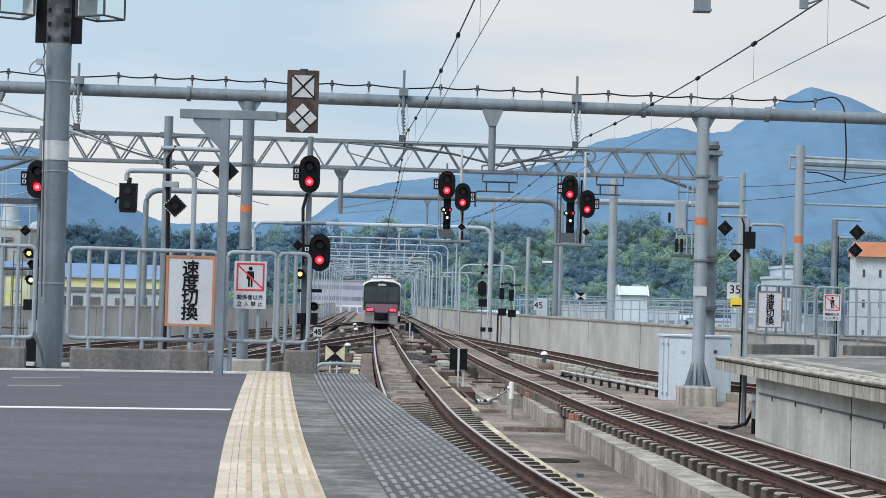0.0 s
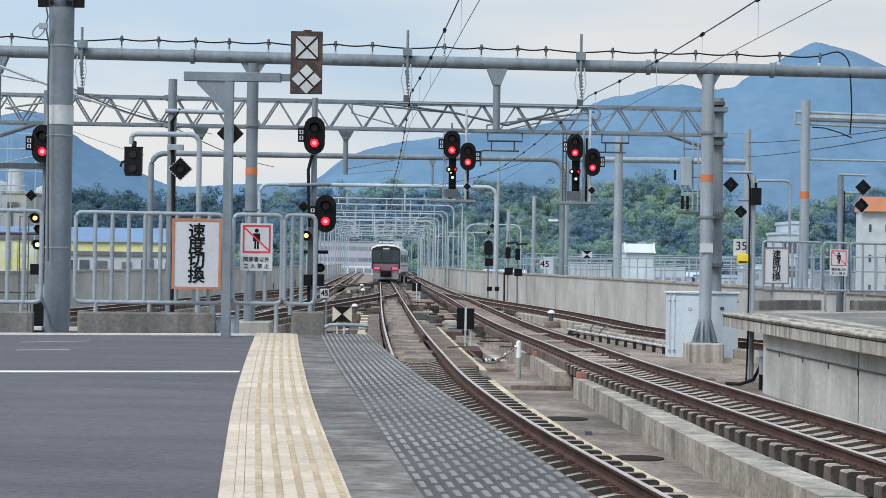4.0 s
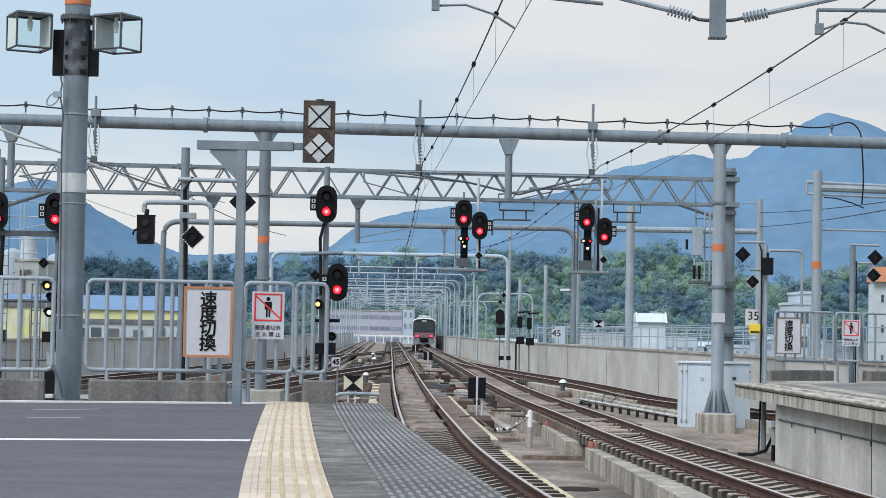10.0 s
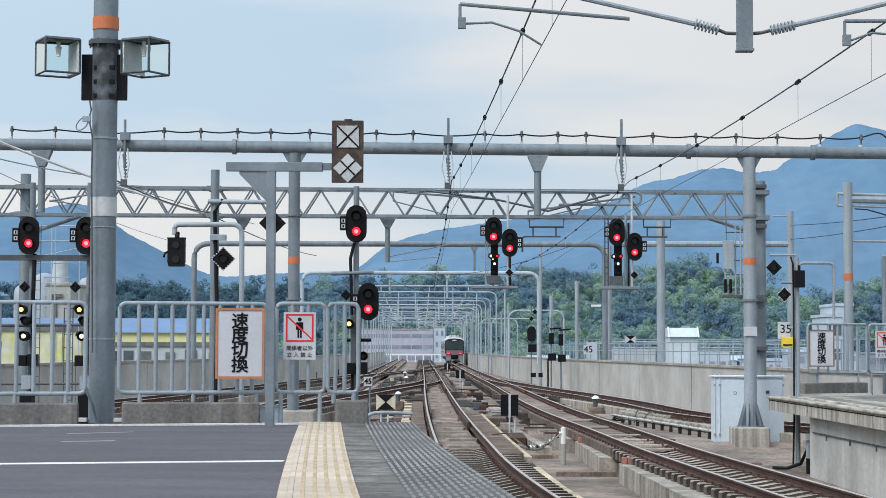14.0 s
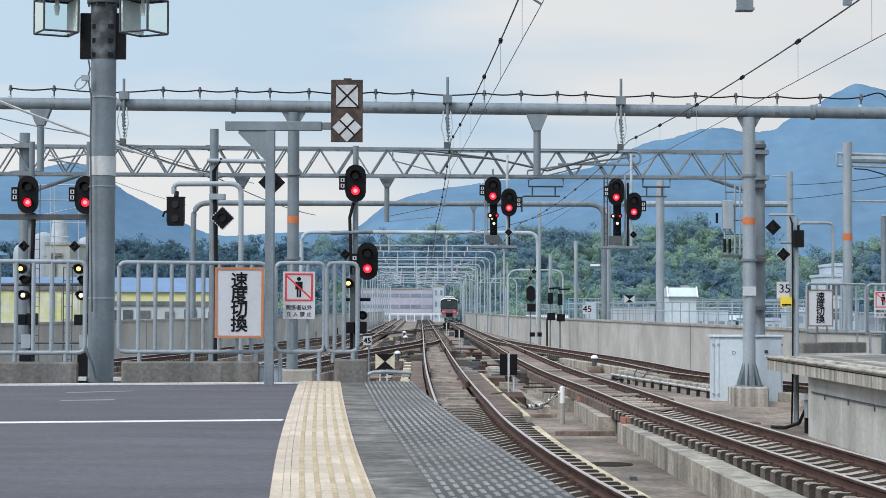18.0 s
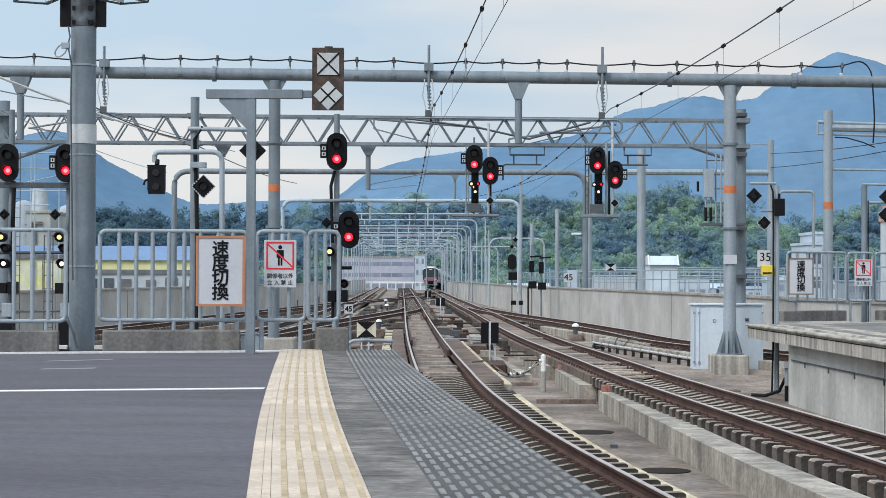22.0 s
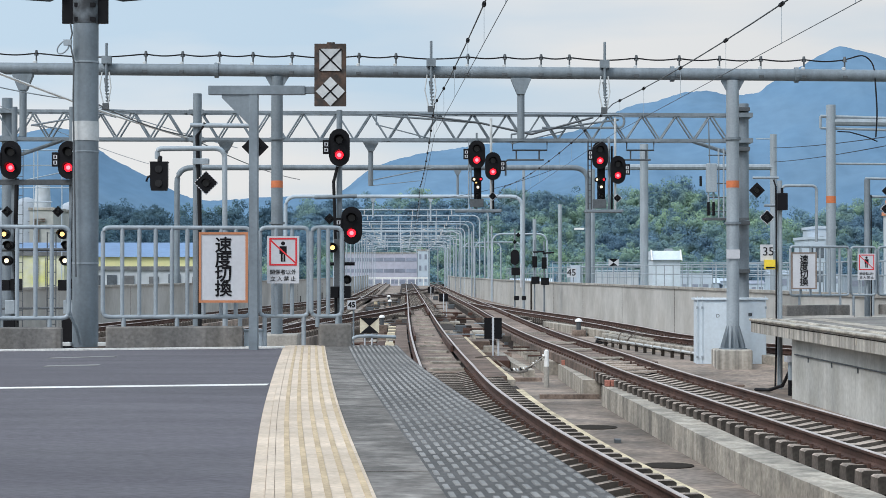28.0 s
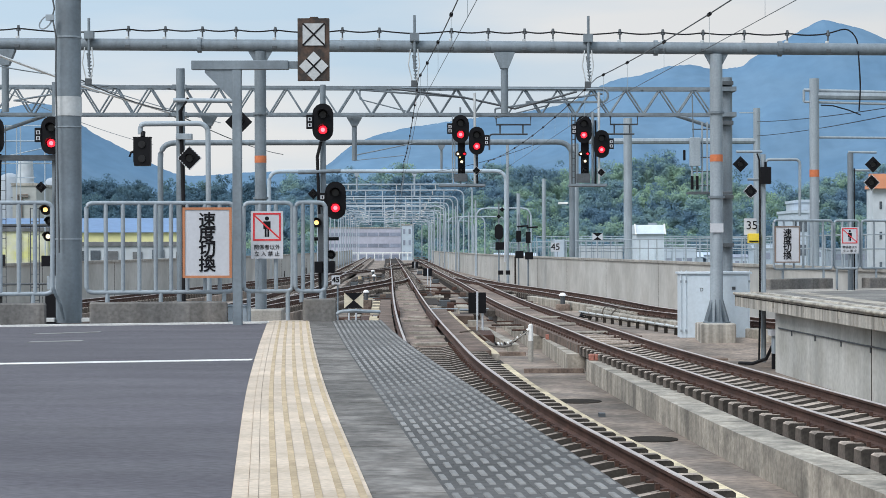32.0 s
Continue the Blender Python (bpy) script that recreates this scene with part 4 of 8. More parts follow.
for side in (-1, 1):
    # dark bracket plate with its clamps
    xa, xb = (-5.608, -5.375) if side < 0 else (-5.133, -4.933)
    bm = bm_new()
    box(bm, xa, xb, PY - 0.06, PY + 0.02, 5.662, 6.341, 0.01)
    for zc in (6.131, 5.922, 5.712):
        box(bm, xb - 0.03 if side < 0 else xa - 0.06, xb + 0.06 if side < 0 else xa + 0.03, PY - 0.17, PY - 0.02, zc - 0.03, zc + 0.03)
    part("bracket", bm, BLACK, pole, "dark steel bracket")
    # lantern
    lx0, lx1 = (-6.30, -5.60) if side < 0 else (-4.991, -4.318)
    z0, z1 = 6.037, 6.539
    cx, hw = (lx0 + lx1) / 2, (lx1 - lx0) / 2
    # a box seen on its corner
    rot = radians(28 if side < 0 else -28)
    h = hw / (math.cos(rot) + abs(math.sin(rot)))
    cs = [(cx + h * (sx * math.cos(rot) - sy * math.sin(rot)), PY - 0.1 + h * (sx * math.sin(rot) + sy * math.cos(rot))) for sx, sy in ((-1, -1), (1, -1), (1, 1), (-1, 1))]
    bm = bm_new()
    quads(bm, [[(x, y, z1) for x, y in cs], [(x, y, z1 + 0.02) for x, y in cs]])
    lantern = part("lantern", bm, STEEL, pole, "dark-framed glass lantern box")
    (ax, ay), (bx, by) = (cs[1], cs[2]) if side < 0 else (cs[3], cs[0])
    px, py = (-0.02, 0.0) if side < 0 else (0.02, 0.0)
    bm = bm_new()
    quads(bm, [[(ax + px, ay, z0 + 0.02), (bx + px, by, z0 + 0.02), (bx + px, by, z1 - 0.02), (ax + px, ay, z1 - 0.02)], [(ax + 2 * px, ay, z0 + 0.02), (bx + 2 * px, by, z0 + 0.02), (bx + 2 * px, by, z1 - 0.02), (ax + 2 * px, ay, z1 - 0.02)]])
    part("reflector", bm, PLATE_GREY, lantern, "grey reflector plate")
    for k in range(4):
        (ax, ay), (bx, by) = cs[k], cs[(k + 1) % 4]
        for p_, q_ in (((ax, ay, z0), (ax, ay, z1)), ((ax, ay, z0), (bx, by, z0)), ((ax, ay, z1 - 0.012), (bx, by, z1 - 0.012))):
            bm = bm_new()
            tube(bm, [p_, q_], 0.016, 4)
            part("frame_bar", bm, STEEL_DARK, lantern)
    for k in range(4):
        (ax, ay), (bx, by) = cs[k], cs[(k + 1) % 4]
        bm = bm_new()
        quads(bm, [[(ax, ay, z0), (bx, by, z0)], [(ax, ay, z1), (bx, by, z1)]], closed=False, caps=False)
        pn = part("pane", bm, PANE, lantern, "clear glass pane")
        pn.visible_shadow = False
    bm = bm_new()
    tube(bm, [(cx, PY - 0.1, z1 - 0.02), (cx, PY - 0.1, z1 - 0.1)], 0.03, 8)
    tube(bm, [(cx, PY - 0.1, z1 - 0.1), (cx, PY - 0.1, z1 - 0.16), (cx, PY - 0.1, z1 - 0.24)], 0.05, 10, taper=0.03)
    part("bulb", bm, WHITE, lantern, "unlit white bulb", True)
# hanging loop and cables of the pole
bm = bm_new()
tube(bm, [(-5.445, 28, 5.639), (-5.418, 28, 5.489), (-5.449, 28, 5.364), (-5.394, 28, 5.073), (-5.402, 28, 4.574), (-5.357, 28, 1.928)], 0.012, 6)
part("cable", bm, STEEL_DARK, pole)
bm = bm_new()
loop = [(-5.547 + 0.10 * math.cos(a) * 0.9, 28.0, 5.288 + 0.085 * math.sin(a) + 0.05 * math.cos(a)) for a in np.linspace(0, 2 * math.pi, 15)]
tube(bm, loop, 0.012, 6)
box(bm, -5.54, -5.424, 27.97, 28.03, 5.314, 5.397)
part("cable_loop", bm, STEEL_LIGHT, pole, "coiled grey cable loop")
bm = bm_new()
tube(bm, [(-5.417, 27.9, 1.764), (-5.464, 27.9, 1.6), (-5.41, 27.9, 1.355), (-5.335, 27.95, 1.174), (-5.291, 28, 0.943)], 0.022, 8)
part("conduit", bm, STEEL, pole)
settle(pole)
for xa in (110, 173):
    bm = bm_new()
    xx = {110: -5.578, 173: -5.056}[xa]
    box(bm, xx, xx + 0.125, 28.1, 28.2, PLATFORM, PLATFORM + 0.055, 0.006)
    tagged(link_mesh("marker_stone", bm, WHITE, None, "short white marker block beside the pole"), "", "block")

# post, arm and the two-part board
QX, QY = -2.634, 26.7
post = thing("board_post", "grey steel post with a two-part white board on its arm", "sign post")
bm = bm_new()
w = 0.063
box(bm, QX - w, QX + w, QY - w, QY + w, PLATFORM - 0.01, 4.487, 0.008)
part("post", bm, STEEL, post)
bm = bm_new()
box(bm, -3.263, -1.918, QY - 0.07, QY + 0.07, 4.471, 4.593, 0.006)
box(bm, -2.579, -1.777, QY - 0.05, QY + 0.05, 4.487, 4.582, 0.004)
part("arm", bm, STEEL, post)
bm = bm_new()
plate(bm, [(-3.077, 4.471), (-2.582, 4.471), (-2.581, 4.046), (-2.699, 4.046), (-3.077, 4.424)], QY - 0.05, QY + 0.05)
part("gusset", bm, STEEL, post)
bm = bm_new()
box(bm, -1.779, -1.342, 26.5, 26.6, 4.3, 5.161, 0.004)
box(bm, -1.607, -1.498, 26.5, 26.6, 5.157, 5.18)
board = part("board", bm, BOARD_BROWN, post, "weathered dark brown board")
bcx, bu = -1.556, 0.152
zt, zd = 4.935, 4.498
for nm, pts in (("square_mark", [(bcx - bu, zt - bu), (bcx + bu, zt - bu), (bcx + bu, zt + bu), (bcx - bu, zt + bu)]), ("diamond_mark", [(bcx, zd - bu * 1.33), (bcx + bu * 1.33, zd), (bcx, zd + bu * 1.33), (bcx - bu * 1.33, zd)])):
    bm = bm_new()
    plate(bm, pts, 26.484, 26.5)
    # plate grey stands in for the shade on these white marks
    part(nm, bm, PLATE_GREY, board, "white panel greyed for shade")
    c = Vector(((pts[0][0] + pts[2][0]) / 2, 0, (pts[0][1] + pts[2][1]) / 2))
    bm = bm_new()
    th = 0.011
    corners = pts if nm == "square_mark" else [((pts[k][0] + pts[(k + 1) % 4][0]) / 2, (pts[k][1] + pts[(k + 1) % 4][1]) / 2) for k in range(4)]
    for k in (0, 1):
        a, b = Vector((corners[k][0], 0, corners[k][1])), Vector((corners[k + 2][0], 0, corners[k + 2][1]))
        nrm = (b - a).normalized().cross(Vector((0, 1, 0))) * th
        y_ = 26.478 + 0.002 * k
        plate(bm, [((a + nrm).x, (a + nrm).z), ((b + nrm).x, (b + nrm).z), ((b - nrm).x, (b - nrm).z), ((a - nrm).x, (a - nrm).z)], y_, 26.484)
    part("cross", bm, BLACK, board)
settle(post)


# ---------------------------------------------------------------- portals that carry the overhead wires
def collar(bm, x, y, z_top, w_top, w_low, h, d=0.12):
    """The tapered bracket between a beam and what hangs from it."""
    quads(bm, [[(x - a, y - d, z), (x + a, y - d, z), (x + a, y + d, z), (x - a, y + d, z)] for a, z in ((w_top, z_top), (w_top, z_top - 0.04), (w_low, z_top - h))])
    return bm


def insulator_post(bm, x, y, z, h):
    tube(bm, [(x, y, z), (x, y, z + h * 0.95)], 0.022, 6)
    tube(bm, [(x, y, z + h * 0.6), (x, y, z + h * 0.78), (x, y, z + h * 0.98)], 0.06, 8, taper=0.03)
    return bm


Y1 = 49.5
def beam_1(x):
    """Height of the first portal's beam, which falls a little to the east."""
    return 7.261 + (x - (-11.427)) * ((7.071) - (7.261)) / ((11.427) - (-11.427))


p1 = thing("pipe_portal", "large grey pipe portal carrying the overhead wires", "catenary portal", group="catenary portals")
bm = bm_new()
tube(bm, [(-17.5, Y1, beam_1(-17.5)), (17.5, Y1, beam_1(17.5))], 0.155, 20)
beam = part("beam", bm, STEEL, p1, "", True)
for xx in (-5.845, 5.918, 9.124):
    bm = bm_new()
    tube(bm, [(xx - 0.05, Y1, beam_1(xx)), (xx + 0.05, Y1, beam_1(xx))], 0.20, 16)
    part("joint_flange", bm, STEEL, beam)
for xx, r, zlow in ((-4.285, 0.15, BED), (7.477, 0.165, 0.05)):
    bm = bm_new()
    tube(bm, [(xx, Y1, zlow), (xx, Y1, beam_1(xx) - 0.15)], r, 18)
    up = part("upright", bm, STEEL if xx < 0 else STEEL_LIGHT, p1, "", True)
    bm = bm_new()
    collar(bm, xx, Y1, beam_1(xx) - 0.13, 0.30, r * 0.95, 0.30, 0.03)
    part("collar", bm, STEEL, up)
    bm = bm_new()
    zo = 4.289
    tube(bm, [(xx, Y1, zo - 0.11), (xx, Y1, zo + 0.07)], r + 0.004, 18)
    part("orange_band", bm, ORANGE, up, "orange painted band", True)
    for zz in (5.442, 3.268):
        bm = bm_new()
        tube(bm, [(xx, Y1, zz - 0.03), (xx, Y1, zz + 0.03)], r + 0.05, 14)
        part("strap", bm, STEEL, up)
xx = 7.477
bm = bm_new()
box(bm, xx - 0.19, xx + 0.15, Y1 - 0.20, Y1 - 0.165, 2.35, 2.583)
part("number_plate", bm, BOARD_WHITE, p1, "small white plate")
for k in range(10):
    bm = bm_new()
    a = 2 * math.pi * k / 10
    dx, dy = math.cos(a), math.sin(a)
    quads(bm, [[(xx + dx * 0.15 - dy * 0.012, Y1 + dy * 0.15 + dx * 0.012, z_) for z_ in (0.02, 0.62)] + [(xx + dx * (0.15 + 0.02), Y1 + dy * 0.17, 0.62), (xx + dx * 0.32, Y1 + dy * 0.32, 0.1), (xx + dx * 0.32, Y1 + dy * 0.32, 0.02)],
               [(xx + dx * 0.15 + dy * 0.012, Y1 + dy * 0.15 - dx * 0.012, z_) for z_ in (0.02, 0.62)] + [(xx + dx * (0.15 + 0.02) + dy * 0.012, Y1 + dy * 0.17 - dx * 0.012, 0.62), (xx + dx * 0.32 + dy * 0.012, Y1 + dy * 0.32 - dx * 0.012, 0.1), (xx + dx * 0.32 + dy * 0.012, Y1 + dy * 0.32 - dx * 0.012, 0.02)]])
    part("fin", bm, STEEL, p1)
bm = bm_new()
tube(bm, [(xx, Y1, 0.015), (xx, Y1, 0.05)], 0.36, 16)
part("foot", bm, STEEL, p1, "round steel foot plate")
for xx, zl in ((2.011, 5.442), (-10.844, 5.501)):
    bm = bm_new()
    tube(bm, [(xx, Y1, zl), (xx, Y1, beam_1(xx) - 0.3)], 0.095, 12)
    d_ = part("drop_arm", bm, STEEL, p1, "", True)
    bm = bm_new()
    collar(bm, xx, Y1, beam_1(xx) - 0.14, 0.26, 0.1, 0.42)
    part("collar", bm, STEEL, d_)
# feeder cable on small insulators along the beam
hooks = [-11.633, -10.503, -7.674, -6.722, -5.769, -4.905, -3.894, -2.166, -1.214, 0.645, 1.597, 2.534, 3.265, 4.992, 6.103, 7.142, 8.209, 9.321, 10.373]
for xx in hooks:
    bm = bm_new()
    insulator_post(bm, xx, Y1, beam_1(xx) + 0.13, 0.36)
    part("insulator", bm, STEEL_DARK, p1)
    bm = bm_new()
    box(bm, xx - 0.07, xx + 0.02, Y1 - 0.06, Y1 + 0.05, beam_1(xx) + 0.12, beam_1(xx) + 0.21, 0.02)
    part("saddle", bm, PLATE_GREY, p1, "pale clamp saddle")
    bm = bm_new()
    box(bm, xx - 0.07, xx + 0.05, Y1 - 0.164, Y1 - 0.12, beam_1(xx) - 0.09, beam_1(xx) - 0.02, 0.008)
    part("clip", bm, STEEL_DARK, p1, "dark bolt clip")
settle(p1)
bm = bm_new()
pts = []
for a, b in zip(hooks, hooks[1:]):
    for s in (0, 0.25, 0.5, 0.75):
        x_ = a + (b - a) * s
        pts.append((x_, Y1 - 0.03, beam_1(x_) + 0.40 - 0.05 * math.sin(math.pi * s) * (0.5 + (b - a) / 2)))
x_ = hooks[-1]
pts += [(x_, Y1, beam_1(x_) + 0.40), (x_ + 0.5, Y1, beam_1(x_) + 0.55), (x_ + 0.75, Y1, beam_1(x_) + 0.3), (x_ + 0.75, Y1 - 0.2, beam_1(x_) - 0.2), (x_ + 0.82, Y1 - 0.1, beam_1(x_) - 1.0), (x_ + 0.8, Y1, beam_1(x_) - 1.6)]
tube(bm, bend(pts, 0.25, 3), 0.02, 6)
tagged(link_mesh("feeder_cable", bm, RUBBER, None, "black feeder cable strung along the portal beam"), "", "cable")
base_x = 7.431
bm = bm_new()
box(bm, base_x - 0.45, base_x + 0.45, 48.85, 49.95, BED, 0.02, 0.03)
tagged(link_mesh("mast_foundation", bm, FASCIA, None, "square rain-stained concrete foundation of a mast"), "", "foundation")
bm = bm_new()
xq = -4.256
box(bm, xq - 0.55, xq + 0.55, 49.0, 50.0, BED, 0.412, 0.03)
tagged(link_mesh("mast_foundation", bm, CONCRETE, None, "low concrete foundation of a mast"), "", "foundation")

# lattice girder
Y2 = 61.0
gx0, gx1 = -19.0, 9.035
zt0, zt1, zb0, zb1 = 7.142, 6.98, 6.242, 6.17
tr = thing("lattice_portal", "grey lattice girder portal across the tracks", "catenary portal", group="catenary portals")
top_z = lambda x: zt0 + (x - gx0) * (zt1 - zt0) / (gx1 - gx0)
low_z = lambda x: zb0 + (x - gx0) * (zb1 - zb0) / (gx1 - gx0)
for yo in (-0.3, 0.3):
    for nm, fz in (("top_chord", top_z), ("bottom_chord", low_z)):
        bm = bm_new()
        za, zb = fz(gx0), fz(gx1)
        quads(bm, [[(x, Y2 + yo - 0.05, fz(x) - 0.045), (x, Y2 + yo + 0.05, fz(x) - 0.045), (x, Y2 + yo + 0.05, fz(x) + 0.045), (x, Y2 + yo - 0.05, fz(x) + 0.045)] for x in (gx0, gx1)])
        part(nm, bm, STEEL, tr)
    n = 26
    for i in range(n):
        xa, xm, xb = gx0 + (gx1 - gx0) * i / n, gx0 + (gx1 - gx0) * (i + 0.5) / n, gx0 + (gx1 - gx0) * (i + 1) / n
        for (ax, az), (bx, bz) in (((xa, low_z(xa)), (xm, top_z(xm))), ((xm, top_z(xm)), (xb, low_z(xb)))):
            bm = bm_new()
            tube(bm, [(ax, Y2 + yo, az), (bx, Y2 + yo, bz)], 0.03, 6)
            part("lattice_bar", bm, STEEL, tr)
for i in range(0, 27, 2):
    x_ = gx0 + (gx1 - gx0) * i / 26
    bm = bm_new()
    tube(bm, [(x_, Y2 - 0.3, low_z(x_)), (x_, Y2 + 0.3, low_z(x_))], 0.03, 6)
    tube(bm, [(x_, Y2 - 0.3, top_z(x_)), (x_, Y2 + 0.3, top_z(x_))], 0.03, 6)
    part("cross_bar", bm, STEEL, tr)
for px_, w_, ztop in ((9.556, 0.17, 7.358), (-7.813, 0.14, 7.682), (-13.866, 0.17, 7.538)):
    bm = bm_new()
    tube(bm, [(px_, Y2, BED), (px_, Y2, ztop)], w_, 14)
    part("upright", bm, STEEL, tr, "", True)
    for zz in (top_z(px_), low_z(px_)):
        bm = bm_new()
        box(bm, px_ - w_ - 0.08, px_ + w_ + 0.08, Y2 - 0.36, Y2 + 0.36, zz - 0.07, zz + 0.07)
        part("clamp", bm, STEEL, tr)
bm = bm_new()
tube(bm, [(7.921, Y2, low_z(gx1)), (9.556, Y2, 5.631)], 0.06, 8)
part("knee_brace", bm, STEEL, tr)
bm = bm_new()
tube(bm, [(-12.106, Y2, low_z(0)), (-13.866, Y2, 5.595)], 0.06, 8)
part("knee_brace", bm, STEEL, tr)
for xx, zl in ((-6.915, 5.774), (-2.299, 4.749),):
    bm = bm_new()
    tube(bm, [(xx, Y2, zl), (xx, Y2, low_z(xx) - 0.25)], 0.08, 10)
    d_ = part("drop_arm", bm, STEEL, tr)
    bm = bm_new()
    collar(bm, xx, Y2, low_z(xx) - 0.05, 0.24, 0.09, 0.3)
    part("collar", bm, STEEL, d_)
# looped hangers below the girder
for xa, xb in ((2.213, 3.309), (5.846, 6.707)):
    bm = bm_new()
    za, zb, zc = low_z(xa), 5.878, 5.572
    tube(bm, [(xa, Y2, za), (xa, Y2, zb), (xb, Y2, zb), (xb, Y2, za)], 0.03, 6)
    tube(bm, [(xa + 0.12, Y2, zb), (xa + 0.12, Y2, zc)], 0.025, 6)
    tube(bm, [(xb - 0.25, Y2, zb), (xb - 0.25, Y2, zc)], 0.025, 6)
    tube(bm, bend([(xa - 0.22, Y2, zc - 0.5), (xa - 0.22, Y2, zc), (xb - 0.1, Y2, zc)], 0.1), 0.03, 6)
    part("hanger", bm, STEEL_DARK, tr)
settle(tr)


def pipe_portal(y, x0, x1, z, r, drops, label, corner=0.9):
    p = thing("pipe_portal", label, "catenary portal", group="catenary portals")
    bm = bm_new()
    tube(bm, bend([(x0, y, BED), (x0, y, z), (x1, y, z), (x1, y, BED)], corner, 6), r, 10)
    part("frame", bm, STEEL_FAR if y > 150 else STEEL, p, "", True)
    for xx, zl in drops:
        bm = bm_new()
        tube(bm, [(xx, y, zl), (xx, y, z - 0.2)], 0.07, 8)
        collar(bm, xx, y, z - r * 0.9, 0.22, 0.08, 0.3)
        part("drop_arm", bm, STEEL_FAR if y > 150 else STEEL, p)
    return settle(p)


pipe_portal(112, -15.53, 8.475, 8.105, 0.165, ((0.857, 6.52),), "grey pipe portal with rounded corners")
pipe_portal(155, -12.73, 6.39, 8.118, 0.16, ((-5.66, 6.427), (-1.005, 6.108)), "grey pipe portal with rounded corners")
for k, (yn, far_by) in enumerate(((154, 1.235), (172, 1.2), (188, 1.17), (203, 1.14), (219, 1.12), (231, 1.10), (243, 1.08), (259, 1.06), (275, 1.04), (292, 1.03), (310, 1.0), (330, 1.0), (352, 1.0), (376, 1.0))):
    yk = yn * far_by
    zk = 2 + (5.02 + 0.08 * math.sin(k * 2.4)) * far_by
    far_p = pipe_portal(yk, (float(TRACK_L2(yn)) - 1.7) * far_by, (float(TRACK_2(yn)) + 2.1) * far_by, zk, 0.075, (), "grey pipe portal far along the tracks", 0.8)
    for j, line in enumerate((TRACK_L2, TRACK_1, TRACK_2)):
        if k > 10 and j != 1:
            continue
        side = 1 if (k + j) % 2 else -1
        xc, xd = float(line(yk)), float(line(yk)) + side * (1.35 + 0.2 * math.sin(k * 1.7 + j))
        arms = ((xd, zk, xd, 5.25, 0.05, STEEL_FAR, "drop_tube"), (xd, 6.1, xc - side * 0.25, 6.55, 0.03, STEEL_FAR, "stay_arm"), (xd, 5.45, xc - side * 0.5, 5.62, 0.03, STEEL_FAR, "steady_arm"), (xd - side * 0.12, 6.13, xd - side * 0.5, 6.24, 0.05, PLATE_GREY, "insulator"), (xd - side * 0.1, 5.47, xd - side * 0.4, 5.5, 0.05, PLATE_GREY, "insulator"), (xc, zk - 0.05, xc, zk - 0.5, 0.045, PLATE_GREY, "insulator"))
        for ax, az, bx, bz, r_, mt, nm in arms:
            bm = bm_new()
            tube(bm, [(ax, yk, az), (bx, yk, bz)], r_, 6)
            ob = part(nm, bm, mt, far_p)
            ob.location -= far_p.location
# further portals of a line that swings off to the east
for yk, xa, xb, zz in ((175, 4.5, 9.5, 5.5), (232, 2.6, 7.0, 5.6), (205, 3.4, 8.4, 5.2), (262, 2.2, 6.4, 5.5)):
    pipe_portal(yk, xa, xb, zz, 0.08, (), "pale steel pipe portal beyond the parapet")

# pipe frame at the west, with the hanging repeater box
pf = thing("bent_pipe_gantry", "bent grey pipe gantry beside the west track", "gantry")
bm = bm_new()
tube(bm, bend([(-5.958, 40, 4.362), (-5.961, 40, 4.575), (-4.555, 40, 4.585), (-4.533, 40, BED)], 0.22, 5), 0.055, 10)
part("pipe", bm, STEEL_LIGHT, pf, "", True)
settle(pf)


# ---------------------------------------------------------------- masts east of the parapet
def mast(x, y, z0, z1, r, label, band=True, arms=()):
    m_ = thing("catenary_mast", label, "mast", group="masts")
    bm = bm_new()
    tube(bm, [(x, y, z0), (x, y, z1)], r, 14)
    part("shaft", bm, STEEL_LIGHT, m_, "", True)
    if band:
        bm = bm_new()
        tube(bm, [(x, y, 4.14), (x, y, 4.36)], r + 0.004, 14)
        part("orange_band", bm, ORANGE, m_, "orange painted band", True)
    for (ax, az), (bx, bz), rr in arms:
        bm = bm_new()
        tube(bm, [(ax, y, az), (bx, y, bz)], rr, 8)
        part("arm", bm, STEEL_LIGHT, m_)
    return settle(m_)


mast(12.036, 59.5, BED, 7.191, 0.15, "grey steel mast with an orange band", True, (((11.715, 6.84), (16.064, 6.699), 0.05), ((12.118, 6.664), (16.063, 6.594), 0.12), ((11.714, 6.471), (16.062, 6.348), 0.04), ((11.715, 6.84), (11.714, 6.471), 0.04), ((12.167, 5.366), (16.059, 5.331), 0.035)))
mast(19.29, 112, -9, 10.05, 0.2, "grey steel mast beside the parapet", False, (((9.1, 8.137), (19.4, 8.137), 0.17), ((18.28, 9.788), (19.47, 9.788), 0.035), ((17.43, 9.788), (17.43, 8.137), 0.06), ((17.75, 9.788), (17.75, 5.365), 0.05)))
mast(11.321, 108, -1, 9.224, 0.24, "pale concrete mast behind the parapet", False)
mast(9.912, 128, -1, 8.864, 0.22, "pale concrete mast behind the parapet", False)
mast(9.143, 150, -1, 7.302, 0.15, "slim pale mast behind the parapet", False)
mast(7.871, 165, -1, 6.568, 0.16, "slim pale mast behind the parapet", False)
mast(4.969, 118, BED, 8.327, 0.085, "slim grey mast against the parapet", False)
